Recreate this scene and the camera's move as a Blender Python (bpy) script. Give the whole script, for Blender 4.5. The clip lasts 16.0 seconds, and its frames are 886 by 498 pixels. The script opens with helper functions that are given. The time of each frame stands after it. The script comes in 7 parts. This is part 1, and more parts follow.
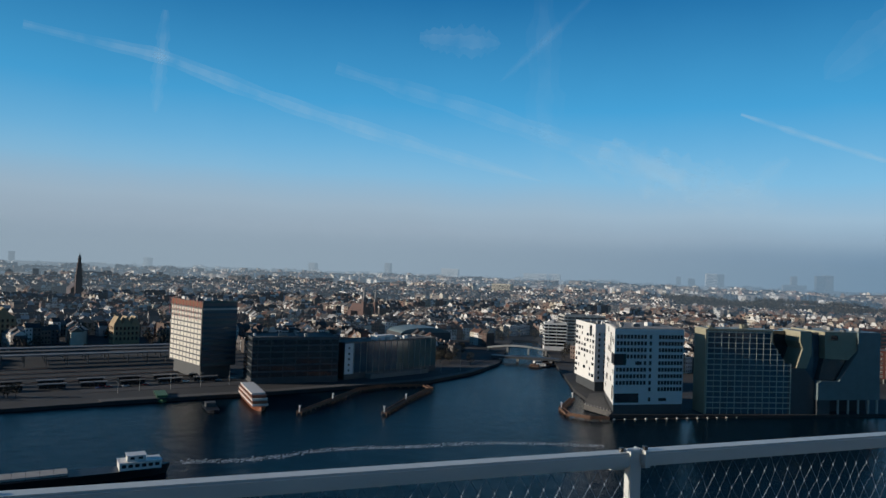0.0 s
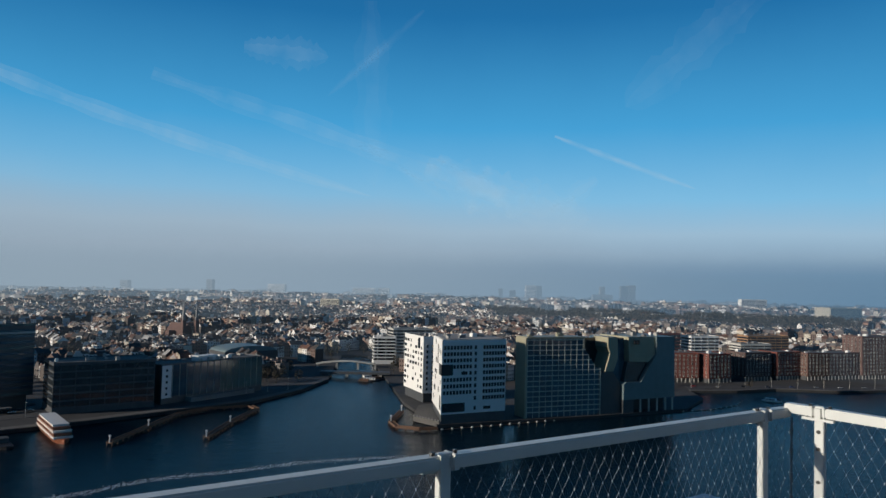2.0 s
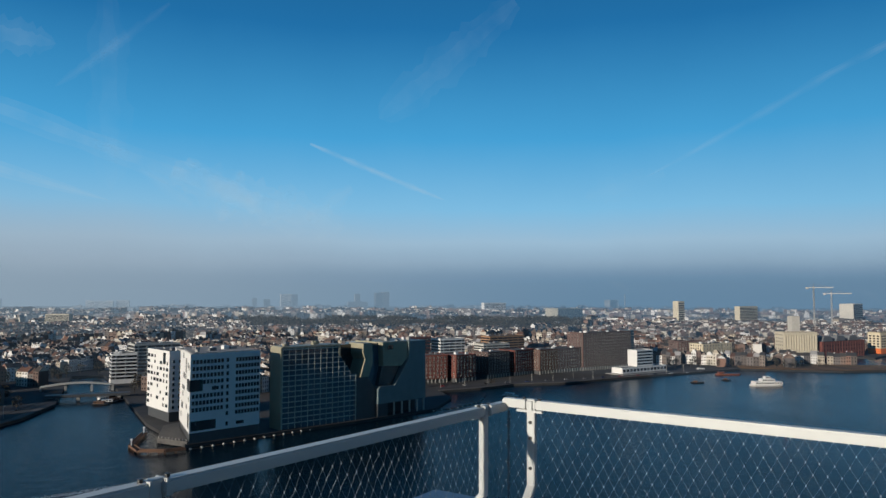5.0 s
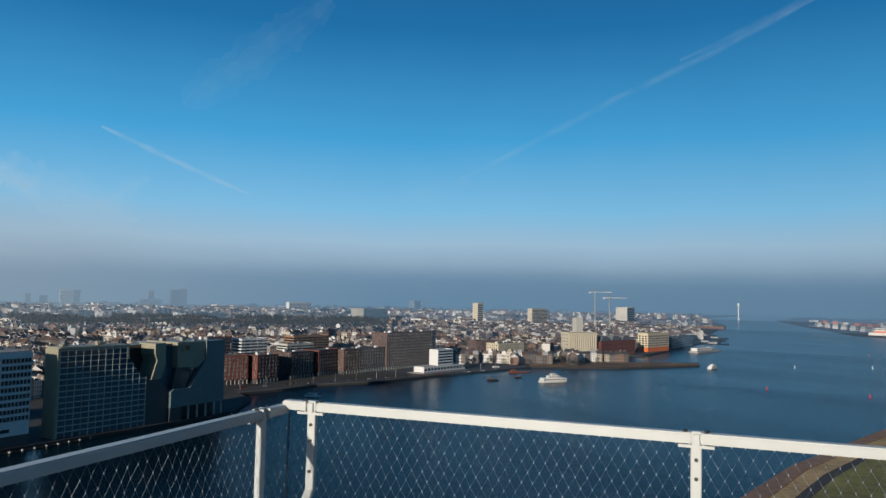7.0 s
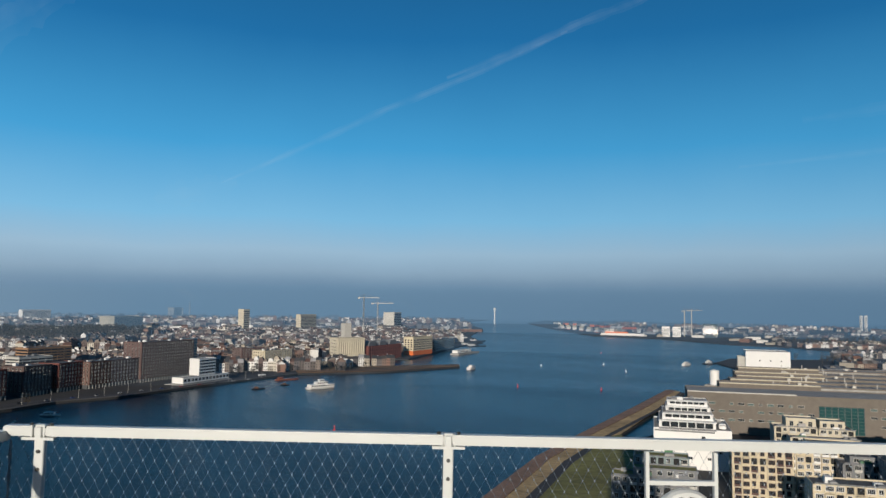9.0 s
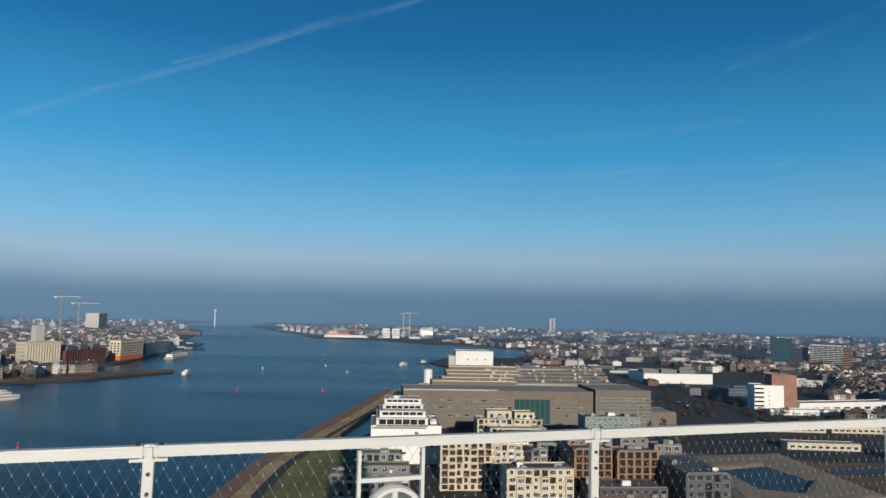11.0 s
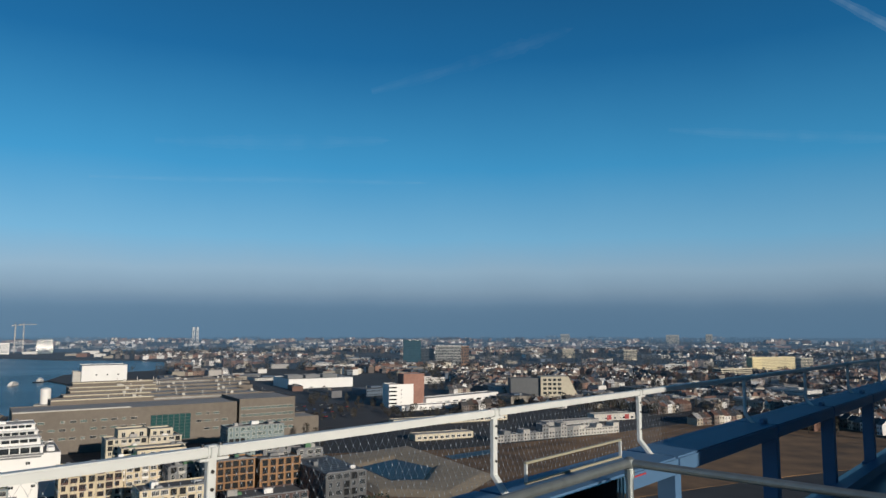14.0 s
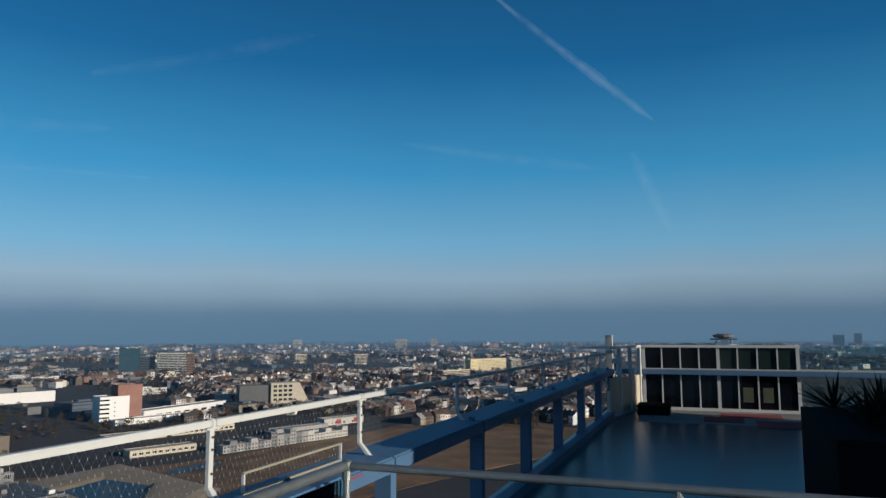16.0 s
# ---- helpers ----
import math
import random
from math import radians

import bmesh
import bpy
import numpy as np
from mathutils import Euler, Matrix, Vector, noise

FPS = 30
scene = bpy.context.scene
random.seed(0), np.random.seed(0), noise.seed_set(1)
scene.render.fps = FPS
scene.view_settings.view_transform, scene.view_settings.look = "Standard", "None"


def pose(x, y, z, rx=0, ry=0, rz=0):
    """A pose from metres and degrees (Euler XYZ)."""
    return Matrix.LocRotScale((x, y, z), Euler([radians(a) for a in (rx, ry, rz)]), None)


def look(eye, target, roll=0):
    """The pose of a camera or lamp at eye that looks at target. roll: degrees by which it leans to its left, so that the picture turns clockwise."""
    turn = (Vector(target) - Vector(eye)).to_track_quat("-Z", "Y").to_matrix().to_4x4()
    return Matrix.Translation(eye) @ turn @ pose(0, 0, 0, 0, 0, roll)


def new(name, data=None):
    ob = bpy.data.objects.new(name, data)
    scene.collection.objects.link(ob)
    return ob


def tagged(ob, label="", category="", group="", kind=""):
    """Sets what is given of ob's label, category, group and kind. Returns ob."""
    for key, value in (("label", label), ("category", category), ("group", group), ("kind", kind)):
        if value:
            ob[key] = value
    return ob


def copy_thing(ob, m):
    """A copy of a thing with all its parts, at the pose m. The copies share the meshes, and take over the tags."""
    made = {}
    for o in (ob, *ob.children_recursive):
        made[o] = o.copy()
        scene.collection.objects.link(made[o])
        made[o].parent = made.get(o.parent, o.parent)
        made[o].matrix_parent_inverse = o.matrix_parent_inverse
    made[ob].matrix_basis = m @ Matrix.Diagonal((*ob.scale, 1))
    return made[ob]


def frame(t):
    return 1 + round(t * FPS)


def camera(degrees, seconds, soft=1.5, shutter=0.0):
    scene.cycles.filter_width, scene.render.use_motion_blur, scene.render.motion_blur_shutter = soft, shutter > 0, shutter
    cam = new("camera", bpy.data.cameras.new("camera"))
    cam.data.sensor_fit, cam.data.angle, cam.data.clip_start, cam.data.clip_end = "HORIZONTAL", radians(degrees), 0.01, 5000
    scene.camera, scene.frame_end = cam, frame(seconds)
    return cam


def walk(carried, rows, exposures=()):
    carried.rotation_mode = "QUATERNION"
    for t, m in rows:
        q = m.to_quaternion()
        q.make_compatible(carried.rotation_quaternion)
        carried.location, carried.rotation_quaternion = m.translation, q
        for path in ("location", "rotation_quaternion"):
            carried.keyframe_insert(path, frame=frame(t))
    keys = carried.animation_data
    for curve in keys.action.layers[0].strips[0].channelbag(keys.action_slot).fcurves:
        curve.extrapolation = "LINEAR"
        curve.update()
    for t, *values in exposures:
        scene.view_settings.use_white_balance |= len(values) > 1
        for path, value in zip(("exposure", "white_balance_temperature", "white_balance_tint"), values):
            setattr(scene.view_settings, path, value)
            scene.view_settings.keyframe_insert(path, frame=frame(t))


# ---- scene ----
cam = camera(63.2, 16.0)
PATH = [
    (0, (-0.029, -0.261, 92.012), (-97.45, -22.75, 94.03), 2.18),
    (0.5, (-0.029, -0.252, 92.007), (-98.54, -17.26, 94.39), 1.80),
    (1, (-0.037, -0.229, 92.005), (-99.28, -12.10, 95.11), 1.52),
    (1.5, (-0.046, -0.226, 92.0), (-2.041, -0.338, 92.077), 1.6),
    (2, (-0.026, -0.219, 92.003), (-2.024, -0.201, 92.098), 1.4),
    (2.5, (-0.01, -0.204, 92.007), (-2.003, -0.067, 92.116), 1.0),
    (3, (-0.01, -0.196, 92.01), (-1.99, 0.059, 92.128), 0.8),
    (3.5, (-0.011, -0.195, 92.011), (-1.971, 0.181, 92.133), 0.8),
    (4, (-0.021, -0.196, 92.006), (-1.955, 0.297, 92.127), 0.8),
    (6.3, (-0.043, -0.047, 92.005), (-1.786, 0.926, 92.127), 0.7),
    (6.5, (-0.054, -0.055, 92.002), (-1.761, 0.98, 92.122), 1.1),
    (7, (-0.017, -0.051, 92.008), (-1.652, 1.094, 92.14), 1.1),
    (7.5, (-0.003, -0.063, 92.015), (-1.547, 1.2, 92.155), 1.2),
    (8, (-0.012, -0.042, 92.013), (-1.456, 1.333, 92.16), 1.1),
    (8.5, (-0.012, -0.032, 92.015), (-1.343, 1.453, 92.169), 1.0),
    (9, (-0.004, -0.029, 92.02), (-1.199, 1.567, 92.178), 0.8),
    (9.5, (-0.019, -0.024, 92.02), (-1.048, 1.683, 92.182), 0.7),
    (10, (-0.026, -0.03, 92.02), (-0.865, 1.778, 92.183), 0.7),
    (10.2, (-0.026, -0.037, 92.022), (-0.786, 1.805, 92.185), 0.8),
    (12.3, (0.036, 0.149, 91.998), (-0.178, 2.128, 92.199), 1.0),
    (12.5, (0.036, 0.167, 91.997), (-0.11, 2.151, 92.202), 0.8),
    (13, (0.077, 0.313, 91.987), (0.125, 2.301, 92.197), 0.3),
    (13.5, (0.051, 0.245, 91.997), (0.29, 2.219, 92.208), 0.2),
    (14, (0.066, 0.254, 91.999), (0.488, 2.198, 92.207), 0.1),
    (14.5, (0.08, 0.257, 91.998), (0.677, 2.154, 92.204), 0.0),
    (15, (0.092, 0.245, 91.998), (0.856, 2.081, 92.208), -0.0),
    (15.5, (0.099, 0.233, 92.002), (1.023, 1.993, 92.217), -0.2),
    (16, (0.094, 0.193, 92.008), (1.181, 1.857, 92.23), -0.2),
]
walk(cam, [(t, look(eye, target, roll)) for t, eye, target, roll in PATH])

# ---- sky, sun ----
SUN_AZ, SUN_EL = 156.5, 12.5
# glowing shells painted in for haze: radius, opacity, top; then their glow colours
HAZE_SHELLS = ((850, 0.04, 160), (1500, 0.12, 190), (2600, 0.30, 235), (4000, 0.58, 285))
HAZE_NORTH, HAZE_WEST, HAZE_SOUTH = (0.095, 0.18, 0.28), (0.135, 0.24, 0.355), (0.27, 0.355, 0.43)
world = bpy.data.worlds.new("sky")
scene.world = world
world.use_nodes = True
wt = world.node_tree
wt.nodes.clear()


def wnode(kind, **kw):
    n = wt.nodes.new(kind)
    for k, v in kw.items():
        n.inputs[k].default_value = v
    return n


sky = wt.nodes.new("ShaderNodeTexSky")
sky.sky_type = "NISHITA"
sky.sun_disc = False
sky.sun_elevation = radians(SUN_EL)
sky.sun_rotation = radians(SUN_AZ)
sky.air_density, sky.dust_density, sky.ozone_density = 1.0, 0.4, 3.0
grade = wnode("ShaderNodeHueSaturation", Saturation=1.3, Value=0.45)
wt.links.new(sky.outputs[0], grade.inputs["Color"])
geo = wt.nodes.new("ShaderNodeTexCoord")
sep = wt.nodes.new("ShaderNodeSeparateXYZ")
wt.links.new(geo.outputs["Generated"], sep.inputs[0])
# smog layer on the horizon: a soft edge that wavers along the skyline
smog_noise = wnode("ShaderNodeTexNoise", Scale=9.0, Detail=5.0)
wt.links.new(geo.outputs["Generated"], smog_noise.inputs["Vector"])
wave = wt.nodes.new("ShaderNodeMath")
wave.operation = "MULTIPLY_ADD"
wt.links.new(smog_noise.outputs[0], wave.inputs[0])
wave.inputs[1].default_value = 0.016
wt.links.new(sep.outputs["Z"], wave.inputs[2])
ramp = wt.nodes.new("ShaderNodeValToRGB")
wt.links.new(wave.outputs[0], ramp.inputs[0])
SMOG = [(0.0, (0.13, 0.24, 0.365), 1.0), (0.028, (0.16, 0.275, 0.405), 1.0), (0.05, (0.26, 0.385, 0.51), 1.0), (0.08, (0.33, 0.50, 0.65), 1.0),
        (0.125, (0.21, 0.51, 0.77), 0.97), (0.22, (0.064, 0.372, 0.705), 0.93), (0.36, (0.016, 0.175, 0.43), 0.88), (0.6, (0.008, 0.06, 0.18), 0.7)]
while len(ramp.color_ramp.elements) < len(SMOG):
    ramp.color_ramp.elements.new(0.5)
for e, (p, c, a) in zip(ramp.color_ramp.elements, SMOG):
    e.position, e.color = p, (*c, a)
gain = wnode("ShaderNodeVectorMath")
gain.operation = "SCALE"
gain.inputs["Scale"].default_value = 10.0
wt.links.new(ramp.outputs["Color"], gain.inputs[0])
mixs = wt.nodes.new("ShaderNodeMix")
mixs.data_type = "RGBA"
wt.links.new(ramp.outputs["Alpha"], mixs.inputs["Factor"])
wt.links.new(grade.outputs[0], mixs.inputs["A"])
wt.links.new(gain.outputs[0], mixs.inputs["B"])
# the sky is clearer and deeper to the north-east than over the smoky city
side = wnode("ShaderNodeVectorMath")
side.operation = "DOT_PRODUCT"
side.inputs[1].default_value = (-0.985, 0.174, 0)
wt.links.new(geo.outputs["Generated"], side.inputs[0])
depth = wnode("ShaderNodeMapRange")
for key, value in (("From Min", -1.0), ("From Max", 1.0), ("To Min", 0.67), ("To Max", 1.0)):
    depth.inputs[key].default_value = value
wt.links.new(side.outputs["Value"], depth.inputs["Value"])
deepen = wnode("ShaderNodeVectorMath")
deepen.operation = "SCALE"
wt.links.new(mixs.outputs["Result"], deepen.inputs[0])
wt.links.new(depth.outputs[0], deepen.inputs["Scale"])
# paler, greyer smog low over the old city
toward = wnode("ShaderNodeVectorMath")
toward.operation = "DOT_PRODUCT"
toward.inputs[1].default_value = (-0.766, -0.643, 0)
wt.links.new(geo.outputs["Generated"], toward.inputs[0])
turn = wnode("ShaderNodeMapRange")
turn.interpolation_type = "SMOOTHSTEP"
turn.inputs["From Min"].default_value, turn.inputs["From Max"].default_value = 0.35, 1.0
wt.links.new(toward.outputs["Value"], turn.inputs["Value"])
low = wnode("ShaderNodeMapRange")
low.interpolation_type = "SMOOTHSTEP"
low.inputs["From Min"].default_value, low.inputs["From Max"].default_value = 0.17, 0.04
low.inputs["To Max"].default_value = 0.75
wt.links.new(wave.outputs[0], low.inputs["Value"])
both_ = wt.nodes.new("ShaderNodeMath")
both_.operation = "MULTIPLY"
wt.links.new(turn.outputs[0], both_.inputs[0])
wt.links.new(low.outputs[0], both_.inputs[1])
pale = wt.nodes.new("ShaderNodeMix")
pale.data_type = "RGBA"
wt.links.new(both_.outputs[0], pale.inputs["Factor"])
wt.links.new(deepen.outputs[0], pale.inputs["A"])
pale.inputs["B"].default_value = (3.3, 4.1, 4.9, 1)
bg = wnode("ShaderNodeBackground", Strength=0.1)
wt.links.new(pale.outputs["Result"], bg.inputs["Color"])
wt.links.new(bg.outputs[0], wt.nodes.new("ShaderNodeOutputWorld").inputs["Surface"])

sun = new("sun", bpy.data.lights.new("sun", "SUN"))
sun.data.energy, sun.data.angle, sun.data.color = 5.0, radians(0.6), (1.0, 0.90, 0.77)
sa, se = radians(SUN_AZ), radians(SUN_EL)
sun.matrix_basis = look((0, 0, 0), (-math.sin(sa) * math.cos(se), -math.cos(sa) * math.cos(se), -math.sin(se)))


# ---- materials ----
def mat(name, color, rough=0.8, var=0.25, scale=1.0, bump=0.0, metal=0.0, rand="", palette=None, spec=0.5, detail=6.0):
    """A surface with a fine grain and broad stains; rand: 'piece' or 'island' varies it from piece to piece."""
    m = bpy.data.materials.new(name)
    m.use_nodes = True
    nt = m.node_tree
    b = nt.nodes["Principled BSDF"]
    b.inputs["Roughness"].default_value = rough
    b.inputs["Metallic"].default_value = metal
    b.inputs["Specular IOR Level"].default_value = spec
    tc = nt.nodes.new("ShaderNodeNewGeometry")
    fine = nt.nodes.new("ShaderNodeTexNoise")
    broad = nt.nodes.new("ShaderNodeTexNoise")
    fine.inputs["Scale"].default_value, fine.inputs["Detail"].default_value = scale, detail
    broad.inputs["Scale"].default_value, broad.inputs["Detail"].default_value = scale * 0.11, 3.0
    for n in (fine, broad):
        nt.links.new(tc.outputs["Position"], n.inputs["Vector"])
    add = nt.nodes.new("ShaderNodeMath")
    add.operation = "ADD"
    nt.links.new(fine.outputs[0], add.inputs[0])
    nt.links.new(broad.outputs[0], add.inputs[1])
    rng = nt.nodes.new("ShaderNodeMapRange")
    rng.inputs["From Min"].default_value, rng.inputs["From Max"].default_value = 0.6, 1.4
    rng.inputs["To Min"].default_value, rng.inputs["To Max"].default_value = 0.76 * (1 - var), 0.76 * (1 + var)
    nt.links.new(add.outputs[0], rng.inputs["Value"])
    mul = nt.nodes.new("ShaderNodeVectorMath")
    mul.operation = "SCALE"
    nt.links.new(rng.outputs[0], mul.inputs["Scale"])
    if palette:
        src = nt.nodes.new("ShaderNodeValToRGB")
        src.color_ramp.interpolation = "CONSTANT"
        while len(src.color_ramp.elements) < len(palette):
            src.color_ramp.elements.new(0.5)
        for i, (e, c) in enumerate(zip(src.color_ramp.elements, palette)):
            e.position, e.color = i / len(palette), (*c, 1)
        if rand == "piece":
            nt.links.new(nt.nodes.new("ShaderNodeObjectInfo").outputs["Random"], src.inputs[0])
        else:
            nt.links.new(tc.outputs["Random Per Island"], src.inputs[0])
        nt.links.new(src.outputs[0], mul.inputs[0])
    else:
        mul.inputs[0].default_value = color
    b.inputs["Coat Weight"].default_value = 0.0
    nt.links.new(mul.outputs[0], b.inputs["Base Color"])
    if bump:
        bp = nt.nodes.new("ShaderNodeBump")
        bp.inputs["Strength"].default_value, bp.inputs["Distance"].default_value = bump, 0.3 / scale
        nt.links.new(fine.outputs[0], bp.inputs["Height"])
        nt.links.new(bp.outputs[0], b.inputs["Normal"])
    return m


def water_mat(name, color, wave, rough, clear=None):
    """Rippled water; clear: a darker body colour painted in towards the south, with weaker reflection."""
    m = mat(name, color, rough, 0.2, 0.02, spec=0.2)
    nt = m.node_tree
    b = nt.nodes["Principled BSDF"]
    b.inputs["IOR"].default_value = 1.33
    g = nt.nodes.new("ShaderNodeNewGeometry")
    last = None
    for scale, dist in ((0.9, 0.10 * wave), (0.12, 0.35 * wave)):
        n = nt.nodes.new("ShaderNodeTexNoise")
        n.inputs["Scale"].default_value, n.inputs["Detail"].default_value = scale, 4.0
        nt.links.new(g.outputs["Position"], n.inputs["Vector"])
        bp = nt.nodes.new("ShaderNodeBump")
        bp.inputs["Strength"].default_value, bp.inputs["Distance"].default_value = 1.0, dist
        nt.links.new(n.outputs[0], bp.inputs["Height"])
        if last:
            nt.links.new(last.outputs[0], bp.inputs["Normal"])
        last = bp
    nt.links.new(last.outputs[0], b.inputs["Normal"])
    # long wind lanes: smoother and rougher streaks
    n = nt.nodes.new("ShaderNodeTexNoise")
    mp = nt.nodes.new("ShaderNodeMapping")
    mp.inputs["Rotation"].default_value = (0, 0, 0.9)
    mp.inputs["Scale"].default_value = (0.0025, 0.011, 1)
    nt.links.new(g.outputs["Position"], mp.inputs["Vector"])
    nt.links.new(mp.outputs[0], n.inputs["Vector"])
    n.inputs["Scale"].default_value, n.inputs["Detail"].default_value = 1.0, 3.0
    r = nt.nodes.new("ShaderNodeMapRange")
    r.inputs["From Min"].default_value, r.inputs["From Max"].default_value = 0.35, 0.65
    r.inputs["To Min"].default_value, r.inputs["To Max"].default_value = rough * 0.88, rough * 1.14
    nt.links.new(n.outputs[0], r.inputs["Value"])
    nt.links.new(r.outputs[0], b.inputs["Roughness"])
    # southern darkness is painted: body colour and reflection both drop with y
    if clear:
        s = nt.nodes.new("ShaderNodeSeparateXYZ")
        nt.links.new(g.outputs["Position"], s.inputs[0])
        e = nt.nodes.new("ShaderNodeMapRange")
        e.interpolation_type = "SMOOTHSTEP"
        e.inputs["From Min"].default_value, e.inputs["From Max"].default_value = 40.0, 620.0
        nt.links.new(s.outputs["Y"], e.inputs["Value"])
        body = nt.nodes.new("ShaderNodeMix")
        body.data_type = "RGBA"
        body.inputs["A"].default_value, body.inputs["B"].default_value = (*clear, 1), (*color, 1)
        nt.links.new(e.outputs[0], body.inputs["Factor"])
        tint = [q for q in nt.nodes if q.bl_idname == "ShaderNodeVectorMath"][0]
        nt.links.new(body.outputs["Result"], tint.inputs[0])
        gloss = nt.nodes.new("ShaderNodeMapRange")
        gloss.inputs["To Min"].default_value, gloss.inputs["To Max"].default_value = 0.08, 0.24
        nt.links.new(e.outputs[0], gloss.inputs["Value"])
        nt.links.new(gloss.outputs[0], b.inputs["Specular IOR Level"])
    return m


# last colour darkens the southern water by paint
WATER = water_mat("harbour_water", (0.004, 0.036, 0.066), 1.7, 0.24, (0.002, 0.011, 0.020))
POND = water_mat("pond_water", (0.012, 0.022, 0.03), 0.6, 0.3)
CITY = mat("city_ground", (0.032, 0.032, 0.033), 0.9, 0.5, 0.08)
QUAY = mat("quay_stone", (0.10, 0.095, 0.09), 0.9, 0.35, 0.5)
ASPHALT = mat("asphalt", (0.045, 0.046, 0.05), 0.9, 0.3, 0.4)
GRASS = mat("winter_grass", (0.21, 0.20, 0.055), 0.95, 0.55, 0.25)
REED = mat("dry_reed", (0.52, 0.36, 0.17), 0.95, 0.5, 0.3)
HEATH = mat("brown_field", (0.19, 0.105, 0.045), 0.95, 0.85, 0.05)
SAND = mat("sand", (0.33, 0.265, 0.18), 0.95, 0.25, 0.2)
ROCK = mat("dike_stone", (0.30, 0.18, 0.12), 0.95, 0.4, 0.8)
GOLDSTONE = mat("gold_brown_stone", (0.36, 0.27, 0.16), 0.85, 0.3, 0.4)
WHITE = mat("white_panel", (0.80, 0.79, 0.76), 0.6, 0.05, 0.15)
OFFWHITE = mat("cream_render", (0.62, 0.53, 0.37), 0.8, 0.12, 0.3)
CREAM = mat("pale_stone", (0.55, 0.49, 0.37), 0.8, 0.15, 0.3)
CONCRETE = mat("concrete", (0.36, 0.35, 0.33), 0.85, 0.2, 0.4)
PALECON = mat("pale_concrete", (0.52, 0.50, 0.45), 0.85, 0.18, 0.3)
DARKCON = mat("dark_cladding", (0.07, 0.075, 0.08), 0.5, 0.2, 0.3)
SLATE = mat("slate_grey_panel", (0.17, 0.175, 0.18), 0.7, 0.15, 0.3)
ROOFING = mat("roofing_felt", (0.10, 0.10, 0.10), 0.9, 0.4, 0.3)
ROOFGREY = mat("pale_roof", (0.33, 0.32, 0.30), 0.9, 0.3, 0.2)
BRICKRED = mat("red_brick", (0.16, 0.05, 0.038), 0.9, 0.3, 0.6)
BRICKBROWN = mat("brown_brick", (0.12, 0.068, 0.056), 0.9, 0.3, 0.6)
BRICKDARK = mat("dark_brick", (0.085, 0.055, 0.05), 0.9, 0.3, 0.6)
BRICKORANGE = mat("orange_brick", (0.34, 0.19, 0.095), 0.9, 0.25, 0.6)
TAUPE = mat("taupe_brick", (0.165, 0.142, 0.118), 0.9, 0.15, 0.3)
BRONZE = mat("bronze_panel", (0.36, 0.33, 0.23), 0.45, 0.12, 0.2)
GREENGREY = mat("green_grey_panel", (0.17, 0.225, 0.23), 0.5, 0.15, 0.2)
PALEGRID = mat("pale_green_grid", (0.52, 0.56, 0.48), 0.6, 0.1, 0.3)
WORNRED = mat("worn_red_paint", (0.34, 0.05, 0.05), 0.8, 0.4, 2.0)
SCREENGLASS = mat("black_screen_glass", (0.006, 0.008, 0.011), 0.1, 0.3, 0.6, spec=0.35)
DARKGREENGLASS = mat("dark_green_glass", (0.02, 0.035, 0.035), 0.1, 0.5, 1.5, spec=0.4)
OLIVEPANEL = mat("olive_panel", (0.09, 0.10, 0.055), 0.5, 0.2, 2.0)
GLASS = mat("dark_window_glass", (0.02, 0.028, 0.035), 0.12, 0.3, 0.3, spec=0.8)
BLUEGLASS = mat("blue_curtain_glass", (0.045, 0.09, 0.125), 0.08, 0.4, 0.12, spec=0.9)
PALEGLASS = mat("pale_glazing", (0.07, 0.12, 0.12), 0.12, 0.3, 0.3, spec=0.8)
TEALGLASS = mat("teal_glass", (0.02, 0.07, 0.07), 0.12, 0.3, 0.2, spec=0.8)
RUST = mat("rusty_steel", (0.20, 0.075, 0.04), 0.8, 0.3, 0.5)
TIMBER = mat("weathered_timber", (0.14, 0.075, 0.045), 0.9, 0.3, 0.5)
BOATWHITE = mat("boat_white", (0.78, 0.76, 0.72), 0.4, 0.05, 0.5)
BOATBROWN = mat("varnished_brown", (0.25, 0.08, 0.035), 0.4, 0.15, 0.5)
# near-black: the shade of a deep recess put into the colour
LOGGIASHADE = mat("loggia_shade_glass", (0.012, 0.014, 0.016), 0.25, 0.3, 0.5)
HULL = mat("black_hull", (0.015, 0.016, 0.02), 0.5, 0.2, 0.5)
REDPAINT = mat("red_paint", (0.55, 0.03, 0.035), 0.5, 0.1, 0.5)
ORANGEPAINT = mat("orange_paint", (0.7, 0.16, 0.03), 0.5, 0.1, 0.5)
GREENPAINT = mat("green_paint", (0.05, 0.16, 0.07), 0.6, 0.15, 0.5)
FOAM = mat("foam", (0.72, 0.76, 0.78), 0.7, 0.2, 0.2)
TWIGS = mat("bare_twigs", (0.085, 0.065, 0.045), 0.95, 0.4, 0.5, rand="island",
            palette=[(0.05, 0.042, 0.032), (0.035, 0.033, 0.028), (0.065, 0.05, 0.033), (0.035, 0.038, 0.026)])
EVERGREEN = mat("dark_evergreen", (0.022, 0.032, 0.018), 0.95, 0.5, 0.6)
BARK = mat("bark", (0.06, 0.05, 0.042), 0.95, 0.3, 2.0)
